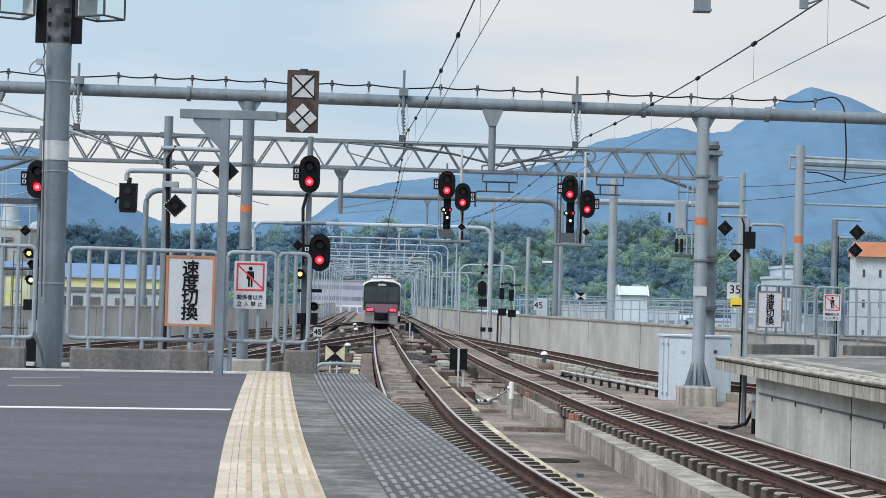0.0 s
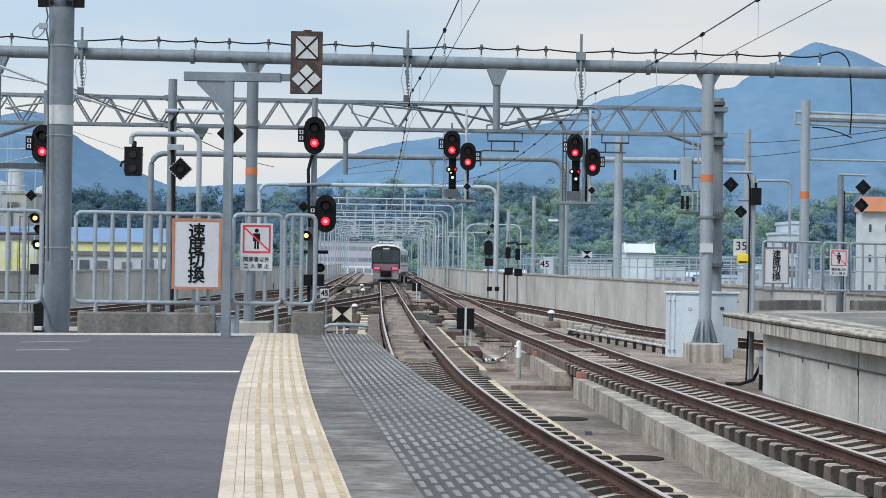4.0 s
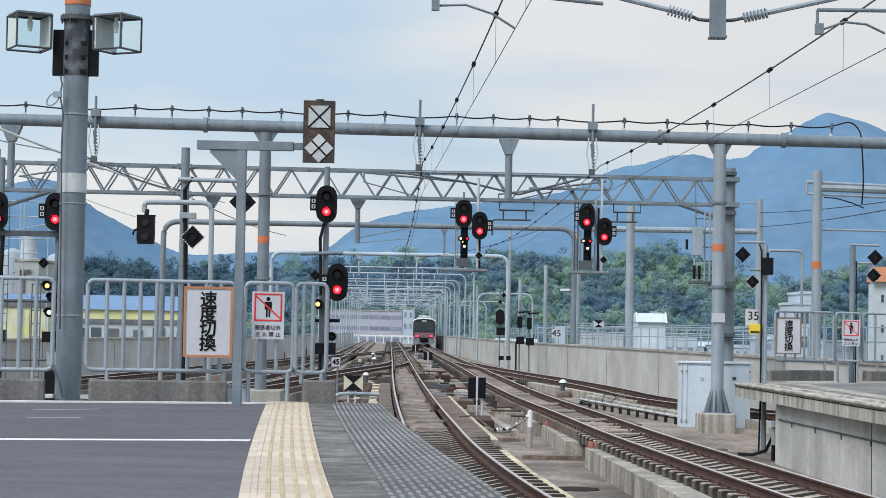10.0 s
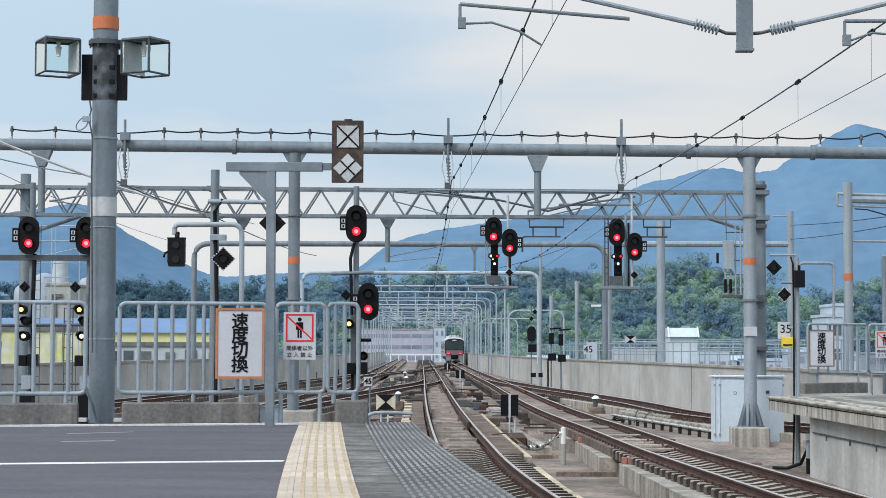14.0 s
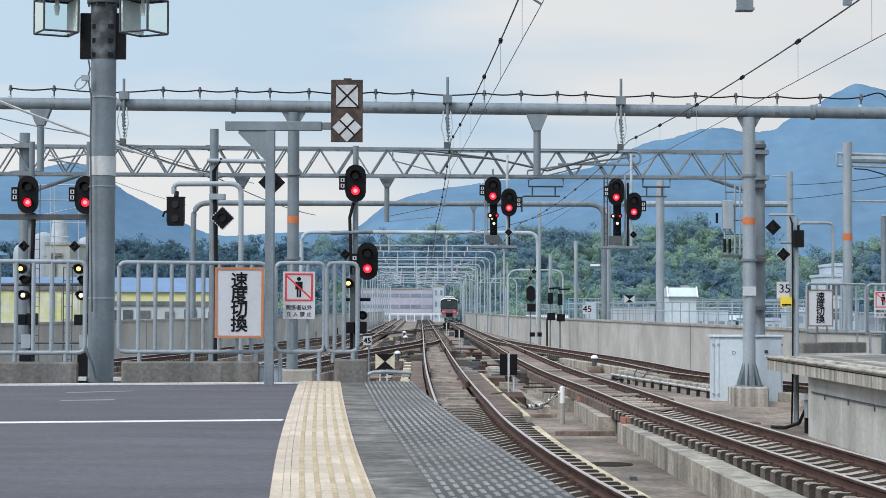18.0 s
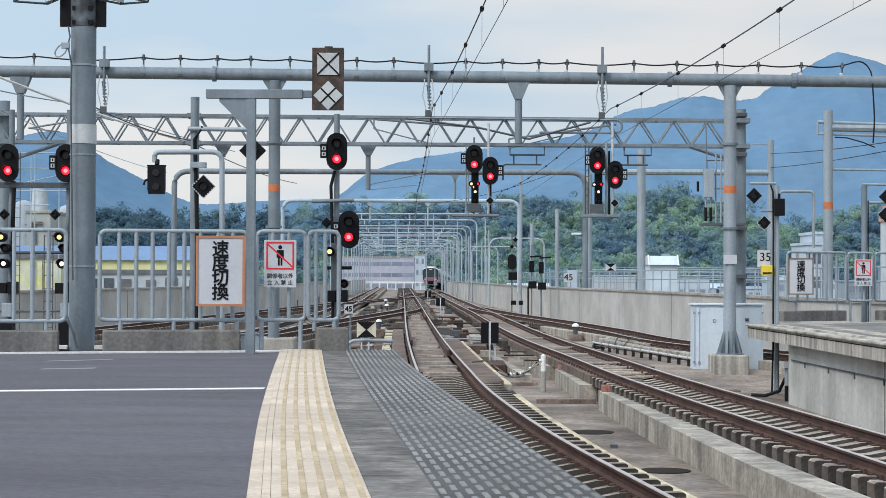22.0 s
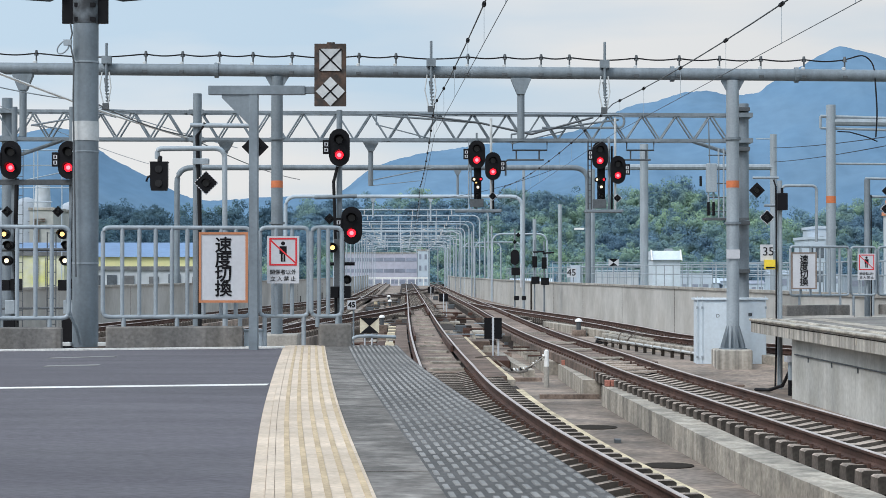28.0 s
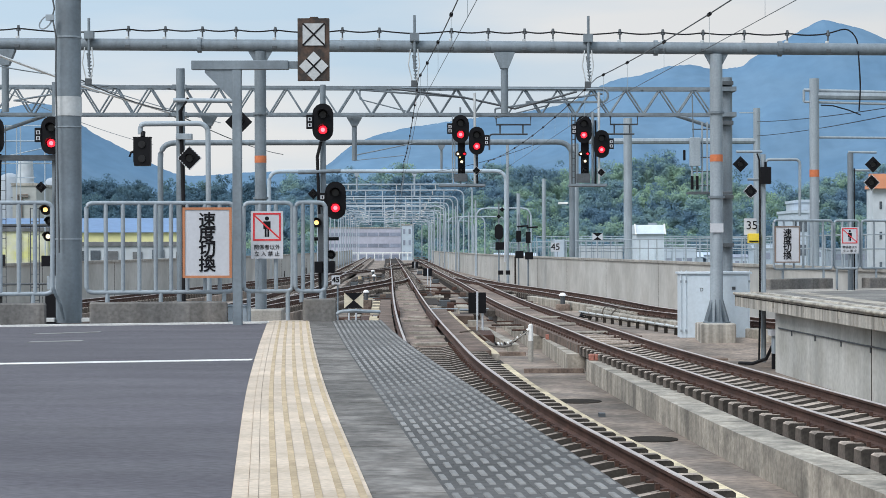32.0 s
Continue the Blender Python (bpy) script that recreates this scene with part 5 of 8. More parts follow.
for xx, yk, top in ((4.36, 200, 5.65), (4.51, 178, 6.30), (1.70, 262, 6.01), (3.15, 210, 6.45), (0.97, 300, 6.59), (-2.33, 330, 6.08), (2.19, 240, 6.03), (-0.91, 345, 6.27)):
    mast(xx, yk, BED, top, 0.085, "slim grey mast far along the tracks", False)


# ---------------------------------------------------------------- overhead wires
def wire(name, pts, r, label, mat=None, sides=5):
    bm = bm_new()
    tube(bm, pts, r, sides)
    return tagged(link_mesh(name, bm, mat or RUBBER, None, label), "", "wire")


def sag(a, b, depth, n=12):
    a, b = Vector(a), Vector(b)
    return [a.lerp(b, i / n) - Vector((0, 0, depth * 4 * (i / n) * (1 - i / n))) for i in range(n + 1)]


def catenary(stops, low_stops, label, clamps):
    """A carrier wire between supports, a contact wire below and the droppers between, with their clamps."""
    pts = []
    for a, b in zip(stops, stops[1:]):
        pts += sag(a, b, 0.19 if a[1] < 45 else 0.3)[:-1]
    pts.append(Vector(stops[-1]))
    low = [Vector(p) for p in low_stops]
    ob = thing("overhead_line", label, "wire", group="overhead lines")
    bm = bm_new()
    tube(bm, pts, 0.012, 6)
    part("carrier_wire", bm, STEEL_DARK, ob)
    bm = bm_new()
    tube(bm, low, 0.006, 6)
    part("contact_wire", bm, STEEL_DARK, ob)
    hi_, lo_ = np.array([tuple(p) for p in pts]), np.array([tuple(p) for p in low])
    for y_ in clamps:
        x_, z_ = np.interp(y_, hi_[:, 1], hi_[:, 0]), np.interp(y_, hi_[:, 1], hi_[:, 2])
        u_, v_ = np.interp(y_, lo_[:, 1], lo_[:, 0]), np.interp(y_, lo_[:, 1], lo_[:, 2])
        bm = bm_new()
        tube(bm, [(x_, y_, z_), (u_, y_, v_)], 0.004, 4)
        d_ = part("dropper", bm, STEEL_LIGHT, ob)
        bm = bm_new()
        tube(bm, [(x_, y_ - 0.12, z_ - 0.004), (x_, y_ - 0.05, z_ - 0.004), (x_, y_ + 0.05, z_ - 0.004), (x_, y_ + 0.12, z_ - 0.004)], 0.034, 8)
        part("clamp", bm, BLACK, d_)
    return ob


line_1 = [(1.6, 5, 6.33), (1.09, 19.2, 6.33), (-0.21, 49.3, 6.33), (-1.1, 92, 6.1), (-1.75, 129, 6.1), (-3.0, 193, 6.1), (-3.7, 219, 6.1), (-4.7, 272, 6.1), (-6.3, 352, 6.1)]
line_2 = [(6.3, 5, 6.33), (5.72, 19.2, 6.33), (4.37, 49.3, 6.33), (2.95, 92, 6.1), (2.1, 129, 6.1), (0.8, 193, 6.1), (0.4, 219, 6.1), (-0.5, 272, 6.1), (-1.6, 352, 6.1)]
for stops, label in ((line_1, "overhead line above the near track"), (line_2, "overhead line above the track at the opposite platform")):
    catenary(stops, [(x, y, 5.55 if y < 60 else 5.2) for x, y, z in stops], label, [17, 21, 25.3, 29.7, 34.2, 39, 44, 48] + list(range(52, 128, 4)))
def bar_(parent, name, pts, r, mt, sides=8):
    bm = bm_new()
    tube(bm, pts, r, sides)
    return part(name, bm, mt, parent)


# hanging insulator stacks on the first portal
for xx, zt in ((-0.305, 7.943), (4.156, 7.915), (-8.65, 7.886)):
    s_ = thing("hanging_insulator", "grey insulator hung from the portal beam", "insulator", group="insulators")
    bm = bm_new()
    tube(bm, [(xx, 49.25, beam_1(xx) - 0.6), (xx, 49.25, zt)], 0.035, 8)
    box(bm, xx - 0.12, xx + 0.12, 49.2, 49.4, beam_1(xx) + 0.12, beam_1(xx) + 0.32)
    part("rod", bm, STEEL, s_)
    for k in range(7):
        z_ = beam_1(xx) - 0.28 - 0.09 * k
        bm = bm_new()
        tube(bm, [(xx + 0.02 * k * 0.3, 49.25, z_), (xx + 0.02 * k * 0.3, 49.25, z_ - 0.045)], 0.062, 10, taper=0.035)
        part("shed", bm, STEEL_LIGHT, s_)
    for sx in (-0.1, 0.08):
        bar_(s_, "loop_rod", [(xx + sx, 49.2, beam_1(xx) - 0.1), (xx + sx * 1.6, 49.2, beam_1(xx) - 0.5), (xx + sx * 0.5, 49.2, beam_1(xx) - 0.98)], 0.016, PLATE_GREY, 6)
    bm = bm_new()
    tube(bm, [(xx - 0.05, 49.25, beam_1(xx) - 0.25), (xx + 0.06, 49.25, beam_1(xx) - 1.0)], 0.014, 6)
    box(bm, xx - 0.09, xx + 0.06, 49.18, 49.32, beam_1(xx) - 1.06, beam_1(xx) - 0.9)
    part("clamp", bm, STEEL_DARK, s_)
    settle(s_)


def cantilever(y, x_post, pts, r, label):
    c_ = thing("cantilever_arm", label, "cantilever", group="cantilevers")
    for a, b, rr in pts:
        bm = bm_new()
        tube(bm, [a, b], rr, 8)
        part("arm", bm, STEEL, c_)
    return settle(c_)


# arms of the nearer portal, over the platforms
YN = 19.2
np_ = thing("drop_post", "square grey hanging post with ribbed insulators and pull-off arms", "drop post")
bm = bm_new()
box(bm, 2.788, 2.936, YN - 0.075, YN + 0.075, 5.004, 7.4)
box(bm, 2.776, 2.947, YN - 0.085, YN + 0.085, 4.992, 5.015)
part("post", bm, STEEL, np_)
arms_w = [(2.776, 19.2, 5.175), (2.674, 19.2, 5.18), (2.606, 19.2, 5.208), (2.355, 19.2, 5.275), (1.649, 19.2, 5.437), (0.908, 19.2, 5.605)]
arms_e = [(2.947, 19.2, 5.176), (3.026, 19.2, 5.183), (3.118, 19.2, 5.206), (3.368, 19.2, 5.265), (3.983, 19.2, 5.407), (4.78, 19.2, 5.607)]
for arm in (arms_w, arms_e):
    bm = bm_new()
    tube(bm, arm[:3], 0.018, 8)
    part("fitting", bm, STEEL_DARK, np_)
    bm = bm_new()
    a, b = Vector(arm[2]), Vector(arm[3])
    tube(bm, [a, b], 0.022, 8)
    d = (b - a).normalized()
    rod = part("insulator", bm, STEEL_LIGHT, np_, "ribbed insulator")
    for k in range(7):
        p = a.lerp(b, (k + 0.5) / 7)
        bm = bm_new()
        tube(bm, [p - d * 0.008, p + d * 0.008], 0.055, 10)
        part("rib", bm, STEEL_LIGHT, rod)
    bm = bm_new()
    tube(bm, arm[3:], 0.026, 8)
    part("arm", bm, STEEL_LIGHT, np_)
for (ax, ay, az), (bx, by, bz), (cx_, cy_, cz_) in (((-0.003, 19.2, 5.472), (1.706, 19.2, 5.323), (0.825, 19.2, 5.053)), ((3.868, 19.2, 5.303), (4.778, 19.2, 5.309), (4.55, 19.2, 5.078))):
    bm = bm_new()
    tube(bm, [(ax, ay, az), (bx, by, bz)], 0.02, 8)
    tube(bm, [(ax, ay, az), (ax, ay, az - 0.16)], 0.016, 6)
    box(bm, ax - 0.02, ax + 0.06, ay - 0.03, ay + 0.03, az - 0.25, az - 0.14)
    p0, p3 = Vector((ax + 0.05, ay, az - 0.2)), Vector((cx_, cy_, cz_))
    tube(bm, [p0, p0.lerp(p3, 0.35) + Vector((0, 0, 0.09)), p0.lerp(p3, 0.7) + Vector((0, 0, 0.08)), p3], 0.013, 6)
    part("pull_off_arm", bm, STEEL, np_)
settle(np_)
# pull-off arms further on
for y_, a, b, c_ in ((60.7, (-2.111, 6.973), (1.217, 6.723), (-0.429, 6.239)), (60.7, (2.165, 6.365), (5.564, 6.83), (3.864, 6.472)), (111.5, (-4.236, 7.32), (-0.526, 8.076), (-1.313, 7.32))):
    cantilever(y_, 0, [((a[0], y_, a[1]), (b[0], y_, b[1]), 0.032), ((a[0], y_, a[1]), (a[0], y_, a[1] - 0.3), 0.025), ((a[0], y_, a[1] - 0.3), (c_[0], y_, c_[1]), 0.02)], 0.03, "thin grey pull-off arm below a portal")
# loops of the girder's pull-offs
for xa, za, xb in ((-2.07, 6.983, 5.728),):
    wire("stay_loop", bend([(xb - 6.5, 60.6, za + 0.03), (xb, 60.6, za - 0.02), (xb, 60.6, za - 0.42), (xb - 2.6, 60.6, za - 0.42)], 0.2), 0.04, "bent grey stay tube on the girder", STEEL)
    wire("stay_wire", [(-1.106, 60.5, 6.993), (1.177, 60.5, 6.707), (2.781, 60.5, 6.35), (4.743, 60.5, 6.886)], 0.035, "dark stay wire along the girder", STEEL_DARK)
# pale wires that cross at the west
for a, b, d, r_, mt in (((-10.949, 44, 6.865), (-8.072, 61, 6.26), 0.1, 0.035, WHITE), ((-10.948, 44, 6.423), (-9.871, 52, 6.659), 0.05, 0.016, STEEL_LIGHT), ((-9.871, 52, 6.659), (-8.045, 75, 6.862), 0.05, 0.016, STEEL_LIGHT), ((-12.44, 50, 6.746), (-12.835, 90, 6.826), 0.2, 0.012, STEEL_LIGHT), ((-8.796, 49, 6.275), (-7.762, 60, 6.226), 0.12, 0.02, STEEL_DARK), ((-8.162, 61, 6.35), (-8.232, 110, 7.315), 0.2, 0.02, STEEL_DARK)):
    wire("stay_wire", sag(a, b, d), r_, "thin wire strung across the west tracks", mt)
for a, b, c_ in (((-12.999, 6.636), (-10.147, 7.1), (-12.018, 6.529)), ((-11.484, 7.171), (-10.022, 7.1), (-10.307, 6.886))):
    cantilever(60.5, 0, [((a[0], 60.5, a[1]), (b[0], 60.5, b[1]), 0.03), ((a[0], 60.5, a[1]), (c_[0], 60.5, c_[1]), 0.02)], 0.03, "thin grey pull-off arm below a portal")
wire("pull_off_wire", [(12.22, 59.4, 6.36), (12.6, 59.4, 6.34), (13.1, 59.4, 6.2), (13.46, 59.4, 6.05)], 0.02, "thin dark pull-off below the mast arm")
# high feeders
for k, (a, b, d) in enumerate((((19.3, 112, 9.26), (15.3, 60, 6.46), 0.12), ((19.3, 112, 8.43), (15.3, 60, 6.25), 0.12), ((-5.472, 129, 7.016), (0.371, 210, 8), 0.6), ((-0.912, 129, 6.94), (5.313, 92, 6.933), 0.3))):
    wire("feeder_wire", sag(a, b, d), 0.016 if k < 2 else 0.014, "thin dark feeder wire high over the tracks")


# ---------------------------------------------------------------- signals
def head(parent, cx, cz, y, w, h, lit, box_side=0, name="signal_head"):
    """A black plate with round ends, two hooded lenses (the lower one lit or not) and a small number box."""
    bm = bm_new()
    plate(bm, stadium(cx, cz, w, h), y, y + 0.03)
    box(bm, cx - w * 0.27, cx + w * 0.27, y + 0.03, y + 0.2, cz - h * 0.36, cz + h * 0.36)
    hd = part(name, bm, BLACK, parent, "black signal head")
    r = w * 0.21
    for dz, mt in ((h * 0.2, LAMP_OFF), (-h * 0.2, lit)):
        bm = bm_new()
        disc(bm, cx, y - 0.012, cz + dz, r * (0.95 if mt is not LAMP_OFF else 0.8), 0.016, 16)
        ln = part("lens", bm, mt, hd, "lit lens" if mt is not LAMP_OFF else "unlit lens")
        if mt is LAMP_RED:
            disc_core = bm_new()
            disc(disc_core, cx, y - 0.02, cz + dz, r * 0.48, 0.008, 14)
            part("lens_core", disc_core, LAMP_CORE, hd, "bright lamp core")
        bm = bm_new()
        n = 10
        arc = [math.pi * (-0.12 + 1.24 * i / n) for i in range(n + 1)]
        rings = []
        for d0 in (0.0, -0.2):
            rings.append([(cx + r * 1.1 * math.cos(a), y + d0 + (0 if d0 == 0 else 0.10 * (1 - max(0, math.sin(a)))), cz + dz + r * 1.1 * math.sin(a)) for a in arc] +
                         [(cx + r * 1.2 * math.cos(a), y + d0 + (0 if d0 == 0 else 0.10 * (1 - max(0, math.sin(a)))), cz + dz + r * 1.2 * math.sin(a)) for a in arc[::-1]])
        quads(bm, rings)
        part("hood", bm, BLACK, hd)
    if box_side:
        bx = cx + box_side * w * 0.62
        bm = bm_new()
        box(bm, bx - w * 0.17, bx + w * 0.17, y - 0.02, y + 0.1, cz - h * 0.17, cz + h * 0.2, 0.008)
        part("number_box", bm, BLACK, hd, "black number box")
        bm = bm_new()
        for k in range(2):
            zz = cz + h * (0.08 - 0.15 * k)
            for (a, b, c, d) in ((-0.09, 0.09, 0.035, 0.05), (-0.09, 0.09, -0.05, -0.035), (-0.09, -0.04, -0.035, 0.035), (0.04, 0.09, -0.035, 0.035)):
                box(bm, bx + a * w, bx + b * w, y - 0.024, y - 0.02, zz + c * h, zz + d * h)
        part("figure_bars", bm, BOARD_WHITE, hd, "white bars")
    return hd


def small_light(parent, cx, cz, y, r, mt, name="shunt_lamp"):
    bm = bm_new()
    disc(bm, cx, y, cz, r * 1.7, 0.16, 14)
    lm = part(name, bm, BLACK, parent, "round black lamp housing")
    bm = bm_new()
    disc(bm, cx, y - 0.012, cz, r * 0.78, 0.012, 14)
    part("lens", bm, mt, lm, "lit lens")
    bm = bm_new()
    arc = [math.pi * i / 8 for i in range(9)]
    quads(bm, [[(cx + r * 1.55 * math.cos(a), y + d, cz + r * 1.55 * math.sin(a)) for a in arc] + [(cx + r * 1.7 * math.cos(a), y + d, cz + r * 1.7 * math.sin(a)) for a in arc[::-1]] for d in (0, -0.13)])
    part("hood", bm, BLACK, lm)
    return lm


def diamond(parent, cx, cz, y, s, rim=0.0, name="diamond_plate"):
    """A black square on its corner, with a dull lens and maybe a dashed pale edge."""
    bm = bm_new()
    plate(bm, [(cx, cz - s), (cx + s, cz), (cx, cz + s), (cx - s, cz)], y, y + 0.04)
    dm = part(name, bm, BLACK, parent, "black diamond plate")
    bm = bm_new()
    disc(bm, cx, y - 0.03, cz, s * 0.30, 0.03, 14)
    part("lens", bm, LAMP_OFF, dm)
    bm = bm_new()
    arc = [math.pi * i / 8 for i in range(9)]
    quads(bm, [[(cx + s * 0.36 * math.cos(a), y + d, cz + s * 0.36 * math.sin(a)) for a in arc] + [(cx + s * 0.4 * math.cos(a), y + d, cz + s * 0.4 * math.sin(a)) for a in arc[::-1]] for d in (0, -0.12)])
    part("hood", bm, BLACK, dm)
    if rim:
        bm = bm_new()
        c4 = [(cx, cz - s), (cx + s, cz), (cx, cz + s), (cx - s, cz)]
        for k in range(4):
            (ax, az), (bx, bz) = c4[k], c4[(k + 1) % 4]
            for j in range(6):
                a, b = (j + 0.15) / 6, (j + 0.7) / 6
                tube(bm, [(ax + (bx - ax) * a, y - 0.004, az + (bz - az) * a), (ax + (bx - ax) * b, y - 0.004, az + (bz - az) * b)], rim, 5)
        part("dashed_edge", bm, BOARD_WHITE, dm, "dashed white edge")
    return dm


def bar(parent, name, pts, r, mt, sides=8, label=""):
    bm = bm_new()
    tube(bm, pts, r, sides)
    return part(name, bm, mt, parent, label, True)


def block(parent, name, x0, x1, y0, y1, z0, z1, mt, label="", c=0.01):
    bm = bm_new()
    box(bm, x0, x1, y0, y1, z0, z1, c)
    return part(name, bm, mt, parent, label)


# the signal mast at the platform's end
YS = 33.0
sm = thing("signal_mast", "steel mast with two red-lit signal heads and a shunt lamp", "signal", group="signals")
mx = -1.783
bar(sm, "shaft", [(mx, YS, BED), (mx, YS, 4.791)], 0.05, STEEL)
head(sm, -1.774, 4.134, 32.8, 0.357, 0.647, LAMP_RED, -1)
head(sm, -1.558, 2.797, 32.7, 0.356, 0.645, LAMP_RED, -1)
bar(sm, "conduit", [(-1.811, 32.9, 3.809), (-1.876, 32.9, 3.547), (-1.862, 32.9, 3.11), (-1.846, 32.9, 2.529), (-1.833, 32.9, 1.176)], 0.028, RUBBER)
bar(sm, "stay_bar", [(-2.203, 32.9, 3.282), (-1.476, 32.9, 3.307)], 0.035, STEEL)
bar(sm, "foot_bar", [(-1.978, 32.9, 2.141), (-1.513, 32.9, 2.144)], 0.03, BLACK)
small_light(sm, -1.882, 2.419, 32.7, 0.05, LAMP_AMBER)
small_light(sm, -1.721, 2.431, 32.75, 0.022, LAMP_RED)
diamond(sm, -1.938, 2.911, 32.75, 0.095)
block(sm, "relay_box", -1.919, -1.774, 32.7, 32.95, 1.563, 1.756, BLACK)
block(sm, "relay_box", -1.755, -1.572, 32.65, 32.95, 1.563, 1.765, BLACK)
block(sm, "bracket", -1.863, -1.688, 32.8, 33.02, 1.755, 2.567, STEEL_DARK)
small_light(sm, -1.639, 1.873, 32.75, 0.045, LAMP_OFF)
settle(sm)

# two signals on a beam at the west
YW = 36.0
ws = thing("signal_bridge", "dark beam on posts with two red-lit signal heads and lamps", "signal", group="signals")
bm = bm_new()
box(bm, -8.895, -6.918, 35.9, 36.1, 3.639, 3.735)
part("beam", bm, STEEL_DARK, ws)
for px_, hx in ((38, 33), (140, 133)):
    lx = {38: -8.056, 140: -6.973}[px_]
    wx = {33: -8.071, 133: -6.993}[hx]
    bar(ws, "post", [(lx, 36.05, BED), (lx, 36.05, 5.109)], 0.055, STEEL)
    bar(ws, "conduit", [(lx + 0.07, 35.95, 3.756), (lx + 0.05, 35.95, 2.959), (lx + 0.06, 35.95, 1.054)], 0.04, RUBBER)
    head(ws, wx, 4.095, 35.8, 0.39, 0.717, LAMP_RED, -1)
    dx = {38: -8.138, 140: -7.188}[px_]
    diamond(ws, dx, 3.132, 35.8, 0.105)
    ax = {38: -8.193, 140: -7.106}[px_]
    small_light(ws, ax, 2.71, 35.8, 0.055, LAMP_AMBER)
    small_light(ws, ax + 0.08, 2.5, 35.8, 0.05, LAMP_OFF)
    small_light(ws, ax + 0.05, 2.215, 35.8, 0.055, LAMP_WHITE)
    block(ws, "relay_box", ax - 0.07, ax + 0.12, 35.75, 36.0, 1.657, 1.857, BLACK)
    block(ws, "relay_box", ax + 0.13, ax + 0.3, 35.75, 36.0, 1.657, 1.878, BLACK)
    block(ws, "pale_box", ax + 0.02, ax + 0.2, 35.8, 36.0, 1.226, 1.478, STEEL_LIGHT)
    block(ws, "foot_box", ax + 0.0, ax + 0.22, 35.75, 36.1, BED, 1.142, BLACK)
bar(ws, "hand_rail", [(-8.846, 35.9, 2.411), (-6.835, 35.9, 2.426)], 0.03, STEEL_DARK)
bar(ws, "low_rail", [(-8.824, 35.9, 1.314), (-6.817, 35.9, 1.329)], 0.02, STEEL_DARK)
settle(ws)
for lx0, y_, zt, zb in ((-8.976, 44, 2.919, BED), (-13.238, 60, 5.836, BED)):
    ld = thing("ladder", "thin grey steel ladder", "ladder", group="ladders")
    for dx in (-0.1, 0.1):
        bar(ld, "rail", [(lx0 + dx, y_, zb), (lx0 + dx, y_, zt)], 0.014, STEEL_DARK, 5)
    k = zb + 0.3
    while k < zt:
        bar(ld, "rung", [(lx0 - 0.1, y_, k), (lx0 + 0.1, y_, k)], 0.01, STEEL_DARK, 5)
        k += 0.3
    settle(ld)

# black repeater box on the bent pipe
rp = thing("repeater_signal", "black two-lens repeater box hung from a bent pipe", "signal")
bm = bm_new()
x0, x1, z0, z1 = -6.08, -5.726, 3.697, 4.298
plate(bm, [(x0 + 0.02, z0), (x1 - 0.02, z0), (x1, z0 + 0.1), (x1, z1 - 0.03), (x1 + 0.015, z1), (x0 - 0.015, z1), (x0, z1 - 0.03), (x0, z0 + 0.1)], 39.8, 40.0)
part("box", bm, BLACK, rp)
cx = (x0 + x1) / 2
for zz in (4.139, 3.845):
    bm = bm_new()
    disc(bm, cx, 39.775, zz, 0.075, 0.025, 16)
    part("lens", bm, LAMP_OFF, rp)
bar(rp, "hanger", [(cx, 39.95, z1), (cx, 40, 4.41)], 0.05, BLACK)
bar(rp, "side_hook", [(x0 - 0.09, 39.9, 3.884), (x0 - 0.06, 39.9, 3.978), (x0, 39.9, 4.002)], 0.025, BLACK)
settle(rp)

# mast with a diamond marker beside the west track
dmst = thing("marker_mast", "steel mast with a black dashed-edge diamond marker and cable", "signal", group="signals")
lx = -5.385
bar(dmst, "shaft", [(lx, 42, BED), (lx, 42, 5.905)], 0.09, STEEL)
bar(dmst, "conduit", [(-5.2, 41.9, 5.251), (-5.357, 41.8, 4.97), (-5.315, 41.8, 3.759), (-5.288, 41.8, 2.65), (-5.298, 41.8, 0.687)], 0.045, RUBBER)
block(dmst, "cap_box", -5.448, -5.102, 41.7, 41.9, 4.351, 4.475, STEEL_LIGHT)
bar(dmst, "arm", [(-5.521, 41.9, 5.211), (-4.184, 41.9, 5.196)], 0.05, STEEL_LIGHT)
diamond(dmst, -5.139, 3.936, 41.6, 0.257, 0.012)
diamond(dmst, -4.104, 4.738, 41.9, 0.296)
settle(dmst)


# signal groups hung from the girder
def girder_signals(xp, items, label):
    g_ = thing("girder_signal", label, "signal", group="signals")
    items(g_)
    return settle(g_)


YG = 60.4
def backing(g_, x0, x1, z0, z1, y):
    block(g_, "backing_plate", x0, x1, y, y + 0.03, z0, z1, BLACK, "black backing plate", 0.0)


